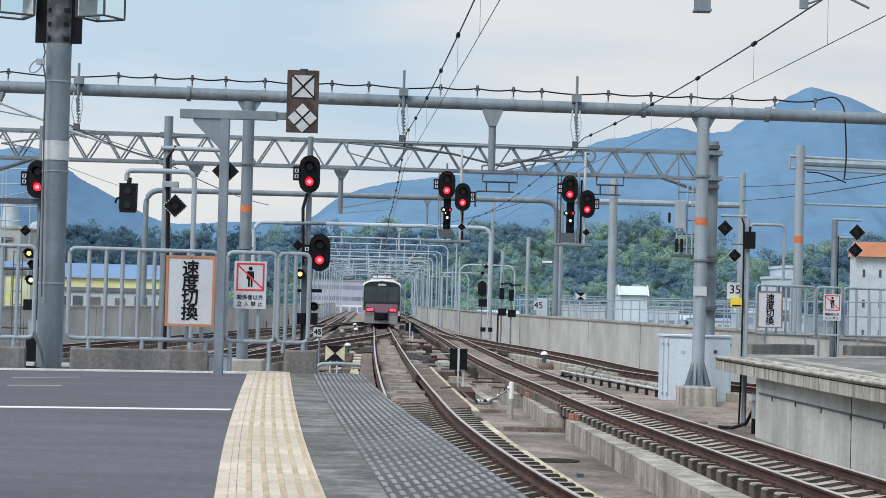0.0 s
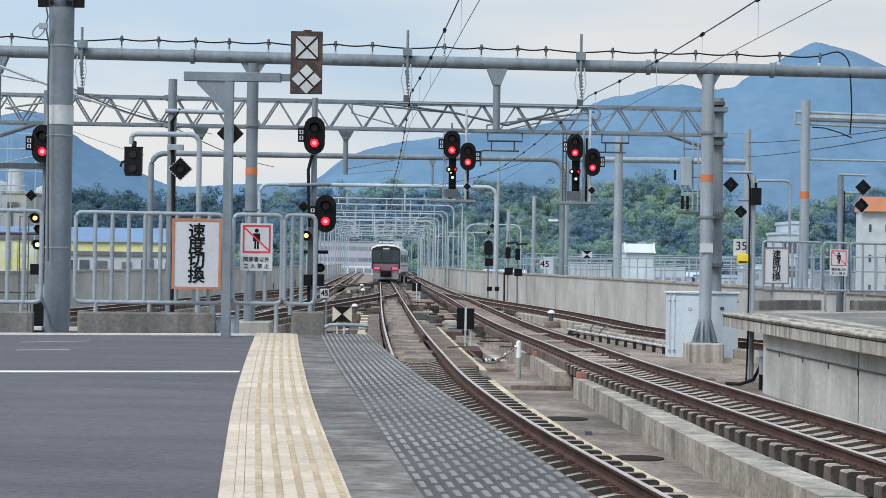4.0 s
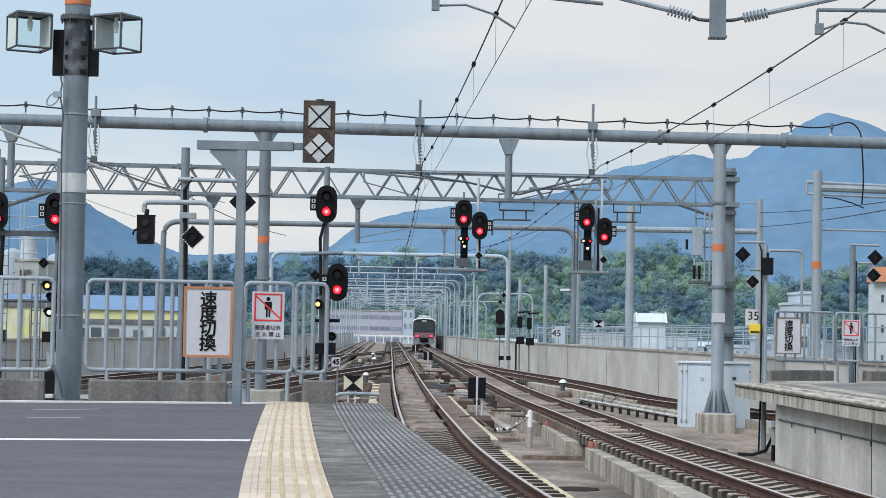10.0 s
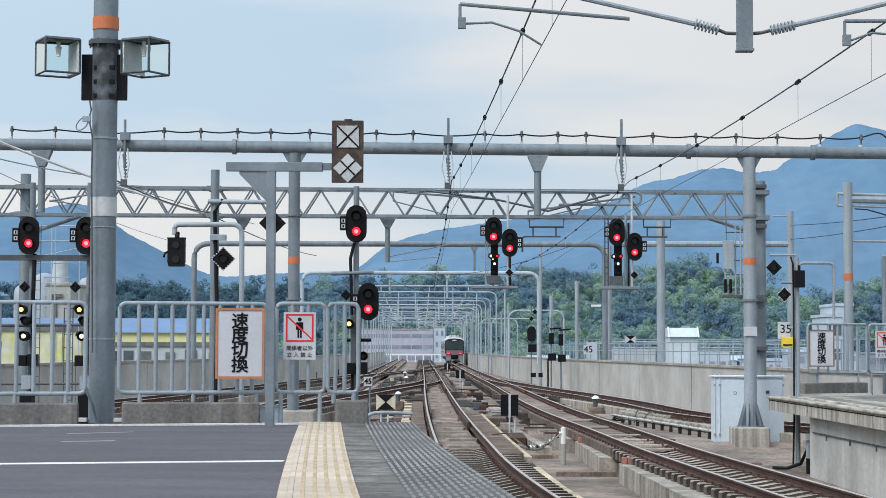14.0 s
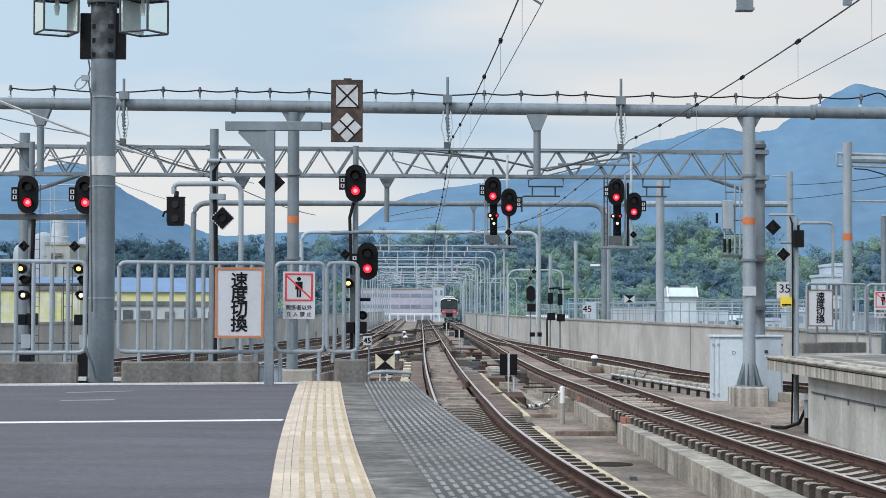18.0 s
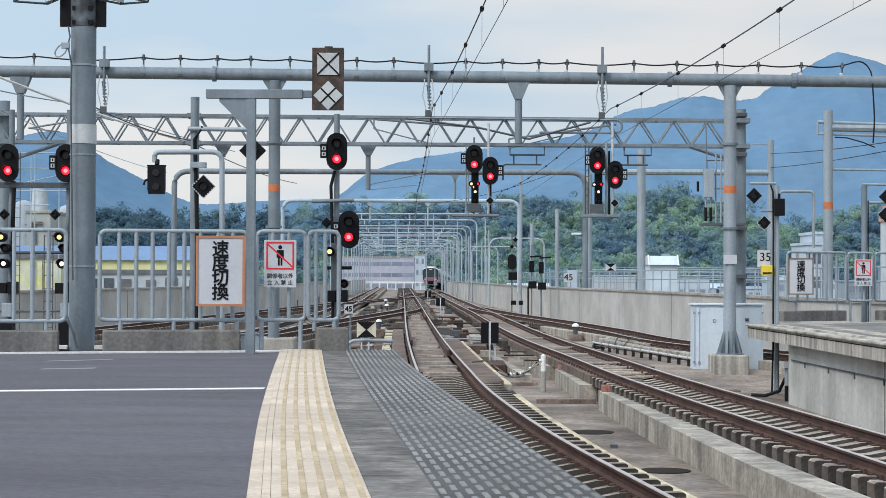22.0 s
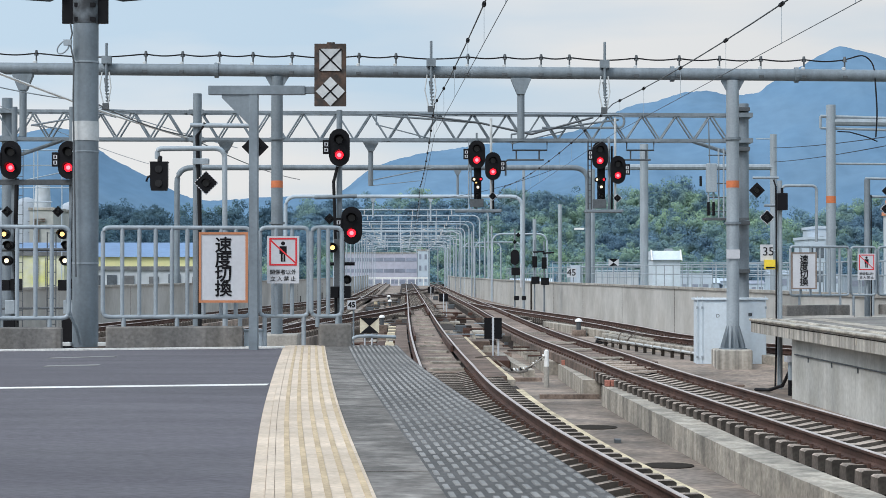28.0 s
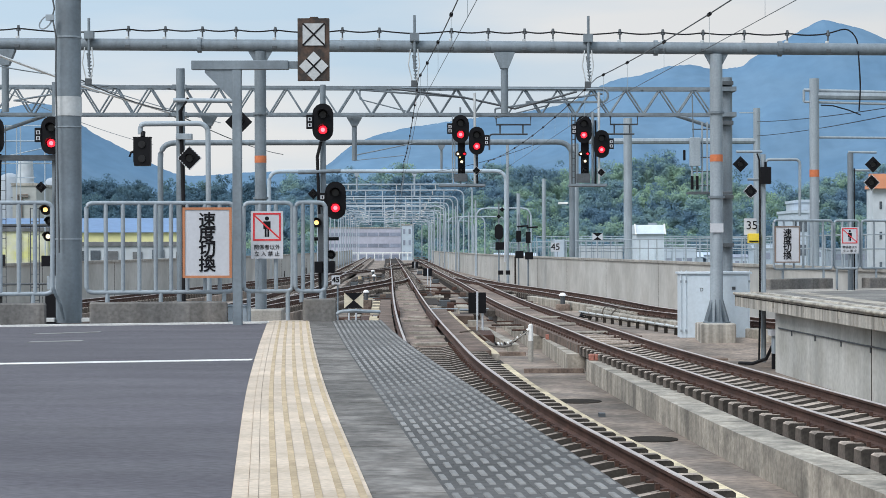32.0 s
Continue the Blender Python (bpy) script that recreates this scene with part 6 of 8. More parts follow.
def group_a(g_):
    backing(g_, 0.975, 1.207, 4.286, 5.32, 60.42)
    head(g_, 1.062, 5.698, 60.2, 0.532, 0.886, LAMP_RED, -1)
    head(g_, 1.57, 5.328, 60.2, 0.496, 0.886, LAMP_RED, 1)
    small_light(g_, 0.978, 4.915, 60.2, 0.05, LAMP_WHITE)
    small_light(g_, 1.182, 4.916, 60.2, 0.04, LAMP_RED)
    small_light(g_, 1.041, 4.811, 60.25, 0.03, LAMP_AMBER)
    small_light(g_, 1.095, 4.667, 60.2, 0.055, LAMP_WHITE)
    small_light(g_, 1.079, 4.42, 60.25, 0.05, LAMP_OFF)
    block(g_, "route_box", 0.849, 1.275, 60.1, 60.3, 4.045, 4.294, STEEL_DARK)
    diamond(g_, 1.558, 4.386, 60.2, 0.133, 0.01)
    for x_ in (0.812, 0.883):
        bar(g_, "ladder_rail", [(x_, 60.5, 3.929), (x_, 60.5, 6.126)], 0.02, STEEL_LIGHT, 6)
    for k in range(11):
        z_ = 3.983 + 0.2 * k
        bar(g_, "rung", [(0.812, 60.5, z_), (0.883, 60.5, z_)], 0.012, STEEL_LIGHT, 5)
    bar(g_, "hanger", [(1.515, 60.45, 3.986), (1.515, 60.45, 6.843)], 0.04, PLATE_GREY, 10, "pale hanger tube")
    bar(g_, "conduit", [(1.585, 60.4, 3.985), (1.585, 60.4, 4.964)], 0.03, BLACK)
    bar(g_, "hanger", [(1.061, 60.45, 3.983), (1.061, 60.45, 6.392)], 0.03, STEEL)
    block(g_, "foot_plate", 0.374, 1.835, 60.0, 60.9, 3.895, 3.966, STEEL)


def group_b(g_):
    backing(g_, 4.858, 5.107, 4.278, 5.312, 60.42)
    head(g_, 4.932, 5.672, 60.2, 0.496, 0.869, LAMP_RED, -1)
    head(g_, 5.492, 5.213, 60.2, 0.479, 0.886, LAMP_RED, 1)
    small_light(g_, 4.837, 4.907, 60.2, 0.045, LAMP_WHITE)
    small_light(g_, 5.049, 4.908, 60.2, 0.04, LAMP_RED)
    small_light(g_, 4.97, 4.677, 60.2, 0.055, LAMP_WHITE)
    small_light(g_, 4.984, 4.395, 60.25, 0.05, LAMP_OFF)
    block(g_, "route_box", 4.697, 5.122, 60.1, 60.3, 4.002, 4.286, STEEL_DARK)
    diamond(g_, 5.476, 4.325, 60.2, 0.133, 0.01)
    for x_ in (4.575, 4.682):
        bar(g_, "ladder_rail", [(x_, 60.5, 3.921), (x_, 60.5, 6.153)], 0.022, STEEL_DARK, 6)
    for k in range(11):
        z_ = 3.974 + 0.2 * k
        bar(g_, "rung", [(4.575, 60.5, z_), (4.682, 60.5, z_)], 0.012, STEEL_DARK, 5)
    bar(g_, "hanger", [(5.426, 60.45, 3.961), (5.426, 60.45, 6.87)], 0.04, PLATE_GREY, 10, "pale hanger tube")
    bar(g_, "hanger", [(5.23, 60.45, 3.959), (5.23, 60.45, 6.243)], 0.04, STEEL_LIGHT)
    bar(g_, "conduit", [(5.315, 60.4, 3.958), (5.315, 60.4, 5.972)], 0.035, BLACK)
    block(g_, "foot_plate", 4.472, 5.647, 60.0, 60.9, 3.887, 3.959, STEEL)


girder_signals(0, group_a, "cluster of red-lit signal heads hung from the lattice girder")
girder_signals(1, group_b, "cluster of red-lit signal heads with a ladder below the girder")

# markers at the east
es = thing("marker_mast", "grey post with black diamond markers and a black repeater", "signal", group="signals")
lx = 7.809
bar(es, "shaft", [(lx, 44.5, BED), (lx, 44.5, 4.124)], 0.06, STEEL_LIGHT)
bar(es, "conduit", [(7.653, 44.4, 4.145), (7.705, 44.4, 3.988), (7.716, 44.4, 3.072), (7.71, 44.4, 0.458), (7.682, 44.4, -0.717)], 0.022, RUBBER)
bar(es, "cross_arm", [(7.185, 44.5, 4.189), (7.788, 44.5, 4.189)], 0.03, STEEL_LIGHT)
bar(es, "cross_arm", [(7.446, 44.5, 3.547), (7.787, 44.5, 3.547)], 0.03, STEEL_LIGHT)
bar(es, "bent_pipe", bend([(7.866, 44.5, 3.796), (7.866, 44.5, 4.006), (8.666, 44.5, 4.006), (8.661, 44.5, 2.7)], 0.12), 0.034, STEEL_LIGHT)
diamond(es, 7.253, 3.892, 44.3, 0.183)
diamond(es, 7.487, 3.266, 44.3, 0.17, 0.012)
block(es, "repeater", 7.722, 7.957, 44.25, 44.5, 3.435, 3.827, BLACK)
bar(es, "hanger", [(7.848, 44.4, 3.831), (7.848, 44.4, 3.949)], 0.03, BLACK)
settle(es)
es2 = thing("marker_mast", "grey post with two tilted black diamond markers", "signal", group="signals")
lx = 10.902
bar(es2, "shaft", [(lx, 49.3, BED), (lx, 49.3, 4.382)], 0.078, STEEL)
bar(es2, "conduit", [(lx + 0.09, 49.25, 3.99), (lx + 0.09, 49.25, BED)], 0.016, RUBBER)
bar(es2, "cross_arm", [(lx - 0.05, 49.3, 4.411), (lx + 0.67, 49.3, 4.397)], 0.03, STEEL_LIGHT)
bar(es2, "cross_arm", [(lx, 49.3, 3.946), (lx + 0.67, 49.3, 3.932)], 0.03, STEEL_LIGHT)
diamond(es2, lx + 0.54, 4.082, 49.1, 0.207)
diamond(es2, lx + 0.5, 3.619, 49.1, 0.207, 0.012)
settle(es2)
# number plate "35" and the yellow lamp box
sp = thing("speed_sign", "white plate with the number 35 above a yellow box", "sign", group="speed signs")
block(sp, "plate", 7.380, 7.669, 44.6, 44.63, 2.249, 2.643, BOARD_WHITE, "", 0.0)
lettering("35", 0.278, (7.561, 44.595, 2.473), BLACK, sp)
block(sp, "lamp_box", 7.456, 7.718, 44.4, 44.6, 2.065, 2.289, YELLOW, "yellow box")
block(sp, "lamp_slot", 7.467, 7.676, 44.385, 44.4, 2.092, 2.125, BLACK, "dark slot", 0.0)
for z_ in (2.2, 2.5):
    bar(sp, "bracket", [(7.45, 44.64, z_), (7.68, 44.64, z_), (7.80, 44.52, z_)], 0.014, STEEL_LIGHT)
settle(sp)
# transformer stand on the girder's east mast
tf = thing("switch_stand", "pole-mounted switch gear on a small steel platform", "equipment")
block(tf, "foot_plate", 8.162, 9.505, 59.6, 60.3, 3.626, 3.697, STEEL_DARK)
for xx in (8.622, 8.781, 8.922):
    bar(tf, "tube", [(xx, 60, 3.697), (xx, 60, 5.89)], 0.028, STEEL_LIGHT)
for zz in (3.891, 4.333, 4.775, 5.217, 5.66):
    bar(tf, "cross_bar", [(8.304, 60, zz), (8.922, 60, zz)], 0.02, STEEL_DARK, 6)
for a in (1254, 1263):
    xx = {1254: 8.304, 1263: 8.463}[a]
    bar(tf, "tube", [(xx, 60, 3.767), (xx, 60, 5.394)], 0.03, STEEL_LIGHT)
    bar(tf, "lower_tube", [(xx, 60, 3.767), (xx, 60, 4.192)], 0.045, BLACK)
block(tf, "actuator", 8.233, 8.551, 59.85, 60.1, 4.51, 5.394, STEEL_LIGHT)
bar(tf, "hook", [(8.061, 60, 5.005), (8.061, 60, 4.687)], 0.04, BLACK)
bar(tf, "down_tube", [(8.345, 60, 5.394), (8.311, 60, 6.721)], 0.02, STEEL)
for zz in (7.16, 5.9, 3.563, 2.036):
    block(tf, "clamp", 9.292, 9.703, 60.6, 61.3, zz - 0.06, zz + 0.06, STEEL_DARK)
settle(tf)

# far signals by the east wall
for xx, y_, zt, hd in ((4.188, 112, 3.715, 1), (5.629, 118, 3.181, 0), (6.219, 118, 3.112, 2)):
    fs = thing("signal_mast", "slender mast with dark signal heads by the parapet", "signal", group="signals")
    bar(fs, "shaft", [(xx, y_, BED), (xx, y_, zt + 0.8)], 0.05, STEEL)
    block(fs, "box", xx - 0.2, xx + 0.3, y_ - 0.2, y_ - 0.05, zt - 1.9, zt - 1.45, BLACK)
    if hd == 1:
        bm = bm_new()
        plate(bm, stadium(xx, zt - 0.85, 0.5, 0.9), y_ - 0.2, y_ - 0.15)
        part("signal_head", bm, BLACK, fs)
        diamond(fs, xx, zt + 0.05, y_ - 0.1, 0.13)
        diamond(fs, xx + 0.2, zt + 0.45, y_ - 0.1, 0.15)
        bar(fs, "stripe", [(xx + 0.35, y_ - 0.25, zt - 2.6), (xx + 0.35, y_ - 0.25, zt - 1.2)], 0.04, BOARD_WHITE)
        block(fs, "foot_box", xx - 0.05, xx + 0.25, y_ - 0.3, y_ - 0.05, zt - 3.35, zt - 3.1, BLACK)
        block(fs, "foot_box", xx + 0.4, xx + 0.65, y_ - 0.3, y_ - 0.05, zt - 3.35, zt - 3.1, BLACK)
    else:
        block(fs, "signal_head", xx - 0.15, xx + 0.15, y_ - 0.2, y_ - 0.05, zt - 0.9, zt - 0.2, BLACK)
        bar(fs, "arm", [(xx - 0.1, y_ - 0.1, zt + 0.05), (xx + 0.6, y_ - 0.1, zt + 0.1)], 0.05, BLACK)
    settle(fs)


# ---------------------------------------------------------------- the opposite platform
EP = [(8.6, -12), (7.75, 20), (7.36, 31.9), (7.16, 44.6), (10.8, 47.0), (16, 50.0), (16, -12)]
bm = bm_new()
quads(bm, [[(x, y, z) for x, y in EP] for z in (PLATFORM - 0.31, PLATFORM - 0.05, PLATFORM)])
ep = structure("platform_east_floor", bm, FASCIA, "pale concrete slab of the opposite platform with a stained edge", "platform")
bm = bm_new()
quads(bm, [[(x, y, z) for x, y in [(9.3, -12), (8.45, 20), (8.05, 32), (7.9, 44.2), (10.9, 46.5), (15.9, 49.3), (15.9, -12)]] for z in (PLATFORM - 0.004, PLATFORM + 0.004)])
part("asphalt", bm, CONCRETE_OLD, ep, "worn brown-grey surface")
bm = bm_new()
tube(bm, [(8.9, -12, PLATFORM + 0.004), (8.05, 20, PLATFORM + 0.004), (7.66, 32, PLATFORM + 0.004), (7.5, 44.3, PLATFORM + 0.004)], 0.03, 4)
part("edge_line", bm, KERB, ep, "pale line")
bm = bm_new()
tube(bm, [(x - 0.02, y, PLATFORM - 0.02) for x, y in EP[:4]], 0.03, 8)
part("nosing", bm, KERB, ep, "pale worn nosing")
bm = bm_new()
tube(bm, [(x + 0.004, y, PLATFORM - 0.085) for x, y in EP[:4]], 0.012, 6)
part("groove", bm, STAIN_AND_SHADE, ep, "dark line below the nosing")
bm = bm_new()
quads(bm, [[(x, y, z) for x, y in [(8.5, 20), (8.1, 32), (8.35, 44.0), (8.75, 44.3), (8.55, 32), (8.95, 20)]] for z in (PLATFORM, PLATFORM + 0.012)])
part("tactile_band", bm, KERB, ep, "dull cream tactile band")
bm = bm_new()
inner = [(8.9, -12), (8.05, 20), (7.68, 32), (7.45, 41), (10.6, 42.6), (15.8, 45.5), (15.8, -12)]
quads(bm, [[(x, y, z) for x, y in inner] for z in (BED, PLATFORM - 0.30)])
ew = structure("platform_east_wall", bm, FASCIA_WALL, "stained concrete wall below the opposite platform", "wall")
wall_x = lambda y_: float(np.interp(y_, [-12, 20, 32, 41], [8.9, 8.05, 7.68, 7.45])) - 0.02
bm = bm_new()
tube(bm, [(wall_x(y_), y_, 0.26) for y_ in (-10, 20, 32, 40.6)], 0.016, 5)
part("conduit", bm, STEEL_DARK, ew, "thin dark conduit")
for yk in np.arange(12, 41, 2.1):
    bm = bm_new()
    tube(bm, [(wall_x(yk), yk, 0.26), (wall_x(yk), yk, 0.15)], 0.014, 5)
    part("conduit_drop", bm, STEEL_DARK, ew)
for yk in (20.0, 33.0):
    bm = bm_new()
    box(bm, wall_x(yk) + 0.016, wall_x(yk) + 0.05, yk - 0.02, yk + 0.02, BED, PLATFORM - 0.31)
    part("joint", bm, STAIN_AND_SHADE, ew, "dark joint")
for yk in range(10, 41, 3):
    bm = bm_new()
    x_ = float(np.interp(yk, [-12, 20, 31.9, 44.6], [8.6, 7.75, 7.36, 7.16]))
    box(bm, x_ - 0.006, x_ + 0.02, yk, yk + 0.12, PLATFORM - 0.22, PLATFORM - 0.09)
    part("repair_patch", bm, KERB, ep, "pale repaired patch")

fence(8.615, 47.6, 10.275, 48.6, 0.26, 0.5, 1.72, (0.15, 0.85), (0.17, 0.34, 0.5, 0.67, 0.84), "grey tubular fence panel that carries a small warning board", base=(-0.14, 0.95, 0.26))
fence(10.353, 48.7, 11.021, 48.9, 0.0, 0.5, 1.72, (0.1, 0.9), (0.33, 0.66), "narrow grey tubular fence panel")
fence(11.101, 48.95, 13.232, 50.0, 0.26, 0.5, 1.72, (0.2, 0.8), (0.17, 0.34, 0.5, 0.67, 0.84), "grey tubular fence panel on a concrete block", base=(0.05, 0.95, 0.26))
speed_board(8.61, 9.242, 1.579, 2.492, 47.45, 0.215, "small white warning board with four black characters in a faded rim", TILE_BROWN)
entry_sign(10.52, 10.97, 1.8, 2.471, 48.68, "small white no-entry sign with red square and two lines of words")

# equipment cabinet
cab = thing("relay_cabinet", "white enamelled two-door equipment cabinet on a dark plinth", "cabinet")
cx0, cx1, cz0, cz1 = 6.65, 8.472, -0.516, 1.274
block(cab, "body", cx0, cx1, 50.3, 50.95, cz0, cz1, CABINET, "", 0.02)
block(cab, "roof", cx0 - 0.05, cx1 + 0.05, 50.24, 51.0, cz1, cz1 + 0.05, CABINET)
block(cab, "plinth", cx0 + 0.1, cx1 + 0.3, 50.35, 50.9, BED, cz0, STEEL_DARK, "dark steel plinth")
mid = 7.672
for a, b, kx in ((cx0 + 0.16, mid - 0.01, 7.198), (mid + 0.01, cx1 - 0.04, 8.042)):
    d_ = block(cab, "door", a, b, 50.275, 50.3, cz0 + 0.06, cz1 - 0.08, CABINET, "", 0.004)
    if a < mid - 0.1 and b < mid:
        lettering("D", 0.13, (kx, 50.272, cz1 - 0.42), STEEL_DARK, cab)
        continue
    bm = bm_new()
    box(bm, kx - 0.045, kx + 0.045, 50.255, 50.275, cz1 - 0.42, cz1 - 0.34)
    part("handle", bm, STEEL_DARK, d_)
block(cab, "side_panel", cx0 - 0.005, cx0 + 0.14, 50.285, 50.3, cz0 + 0.02, cz1 - 0.03, CABINET, "", 0.0)
for x_ in (cx0 + 0.01, cx0 + 0.14, cx1 - 0.02):
    bar(cab, "corner_rod", [(x_, 50.26, cz0 + 0.25), (x_, 50.26, cz1 + 0.09)], 0.012, CABINET, 6)
    for z_ in (cz1 - 0.2, cz0 + 0.3):
        block(cab, "hinge", x_ - 0.025, x_ + 0.025, 50.24, 50.285, z_ - 0.03, z_ + 0.03, STEEL_LIGHT, "", 0.004)
settle(cab)
hut = thing("equipment_hut", "small white equipment hut with a sloping roof behind the parapet", "hut")
hx0, hx1, hz0, hz1 = 12.235, 13.851, -0.7, 2.726
block(hut, "body", hx0, hx1, 112, 114.5, hz0, hz1, CABINET, "", 0.0)
bm = bm_new()
quads(bm, [[(x, 111.8, hz1), (x, 114.7, hz1), (x, 113.4, 3.253), (x, 112.4, 3.253)] for x in (hx0 - 0.08, hx1 + 0.08)])
part("roof", bm, CABINET, hut)
for x_ in (hx0 - 0.05, hx1 + 0.05):
    bar(hut, "roof_edge", [(x_, 111.7, hz1 - 0.05), (x_, 112.35, 3.286)], 0.05, WHITE)
block(hut, "vent", 13.06, 13.521, 112.8, 113.2, 3.22, 3.385, STEEL_LIGHT)
block(hut, "door", hx0 + 0.1, hx0 + 1.1, 111.97, 112.0, -0.3, 1.6, CABINET, "", 0.004)
settle(hut)


# ---------------------------------------------------------------- small things between the tracks
def marker_board(x0, x1, z0, z1, y, zb):
    """A black board with a white stripe on a white post."""
    b_ = thing("marker_board", "black board with one white stripe on a white post", "marker", group="marker boards")
    c = (x0 + x1) / 2
    block(b_, "board", x0, x1, y, y + 0.03, z0, z1, BLACK, "", 0.0)
    block(b_, "stripe", c - (x1 - x0) * 0.06, c + (x1 - x0) * 0.06, y - 0.006, y, z0 - 0.06, z1 + 0.01, BOARD_WHITE, "white stripe", 0.0)
    bar(b_, "post", [(c, y + 0.045, zb), (c, y + 0.045, z1 - 0.02)], 0.025, BOARD_WHITE)
    bar(b_, "foot_peg", [(x1 - 0.1, y + 0.1, zb), (x1 - 0.1, y + 0.1, z0 + 0.08)], 0.03, BOARD_WHITE)
    return settle(b_)


marker_board(1.225, 1.746, 0.02, 0.641, 57.0, -0.7)
marker_board(-0.237, 0.305, 0.24, 0.714, 115.0, -0.7)
marker_board(-1.511, -0.895, -0.07, 0.546, 190.0, -0.7)

hg = thing("hourglass_board", "cream board with black hourglass on a low stand", "marker")
hx0, hx1, hz0, hz1, hy = -1.731, -1.331, 0.729, 1.046, 40.0
block(hg, "board", hx0, hx1, hy, hy + 0.02, hz0, hz1, CREAM, "", 0.0)
bm = bm_new()
c, mz = (hx0 + hx1) / 2, (hz0 + hz1) / 2
plate(bm, [(hx0 + 0.01, hz1), (hx1 - 0.01, hz1), (c + 0.01, mz), (c - 0.01, mz)], hy - 0.006, hy)
plate(bm, [(hx0 + 0.01, hz0), (c - 0.01, mz), (c + 0.01, mz), (hx1 - 0.01, hz0)], hy - 0.006, hy)
part("hourglass", bm, BLACK, hg)
for dx in (0.25, 0.62):
    bar(hg, "leg", [(hx0 + (hx1 - hx0) * dx, hy + 0.03, BED), (hx0 + (hx1 - hx0) * dx, hy + 0.03, hz0 + 0.05)], 0.018, BOARD_WHITE)
settle(hg)
hb = thing("hourglass_board", "white board with black hourglass behind the parapet", "marker")
hx0, hx1, hz0, hz1, hy = 10.353, 10.989, 2.353, 2.848, 120.0
block(hb, "board", hx0, hx1, hy, hy + 0.02, hz0, hz1, BOARD_WHITE, "", 0.0)
bm = bm_new()
c, mz = (hx0 + hx1) / 2, (hz0 + hz1) / 2
plate(bm, [(hx0, hz1), (hx1, hz1), (c, mz)], hy - 0.01, hy)
plate(bm, [(hx0, hz0), (c, mz), (hx1, hz0)], hy - 0.01, hy)
part("hourglass", bm, BLACK, hb)
bar(hb, "post", [(c, hy + 0.05, -0.7), (c, hy + 0.05, hz1)], 0.05, BOARD_WHITE)
settle(hb)
for x0, x1, z0, z1, y_, size, zb in ((-2.19, -1.995, 1.145, 1.352, 44.0, 0.17, -0.7), (7.609, 8.2, 1.687, 2.243, 118.0, 0.56, -0.7)):
    s45 = thing("speed_sign", "white plate with the number 45 on a post", "sign", group="speed signs")
    block(s45, "plate", x0, x1, y_, y_ + 0.02, z0, z1, BOARD_WHITE, "", 0.0)
    lettering("45", size, ((x0 + x1) / 2, y_ - 0.004, (z0 + z1) / 2), BLACK, s45, 0.006)
    bar(s45, "post", [((x0 + x1) / 2 + (x1 - x0) * 0.2, y_ + 0.05, zb), ((x0 + x1) / 2 + (x1 - x0) * 0.2, y_ + 0.05, z1)], 0.02, STEEL)
    settle(s45)


def dome_lamp(x, y, z0, zt, r, label="white domed cap on a dark stub"):
    d_ = thing("domed_marker", label, "marker", group="domed markers")
    block(d_, "base", x - r * 1.8, x + r * 1.8, y - 0.3, y + 0.3, z0, max(z0 + 0.05, zt - r - 0.3), PANEL_MID, "low brown-grey base", 0.02)
    bar(d_, "stub", [(x, y, zt - r - 0.32), (x, y, zt - r)], r * 0.62, STEEL_DARK, 10)
    bm = bm_new()
    rings = []
    for k in range(6):
        a = math.pi / 2 * k / 5
        rr = r * math.cos(a) + 0.002
        rings.append([(x + rr * math.cos(2 * math.pi * j / 14), y + rr * math.sin(2 * math.pi * j / 14), zt - r + r * 0.9 * math.sin(a)) for j in range(14)])
    quads(bm, rings)
    part("cap", bm, WHITE, d_, "white domed cap", True)
    return settle(d_)


dome_lamp(-2.544, 80.0, BED, 0.234, 0.13)
dome_lamp(5.088, 72.0, BED, 0.283, 0.14)
dome_lamp(-4.523, 160.0, BED, 0.116, 0.16)
dome_lamp(-3.543, 128.0, BED, 0.191, 0.15)

# white peg with the armoured cable
wp = thing("cable_post", "short white post on a concrete peg", "post")
px_, py_ = 2.425, 45.0
bar(wp, "peg", [(px_, py_, BED), (px_, py_, -0.211)], 0.065, CONCRETE, 12)
bm = bm_new()
tube(bm, [(px_, py_, -0.211), (px_, py_, 0.12), (px_, py_, 0.159)], 0.06, 14)
tube(bm, [(px_, py_, 0.146), (px_, py_, 0.186)], 0.06, 14, taper=0.025)
part("cap", bm, WHITE, wp, "white capped tube", True)
settle(wp)
wire("armoured_cable", bend([(0.802, 47, -0.088), (1.152, 46.6, -0.03), (1.367, 46, -0.179), (1.55, 45.4, -0.298), (1.942, 45.2, -0.301), (2.132, 45, -0.158), (2.371, 45, 0.067)], 0.1), 0.02, "dusty armoured cable looping to a post", SLEEPER_END, 8)
wire("armoured_cable", [(1.40, 45.6, -0.27), (1.58, 45.35, -0.335), (1.8, 45.2, -0.35), (1.98, 45.1, -0.31)], 0.036, "grey bundled cable sagging between rail and post", CONCRETE_OLD, 8)
wire("armoured_cable", [(1.92, 45.1, -0.27), (2.1, 45.0, -0.17), (2.24, 44.95, -0.07), (2.37, 44.95, 0.03)], 0.018, "pale armoured cable rising to a post", CONCRETE, 6)
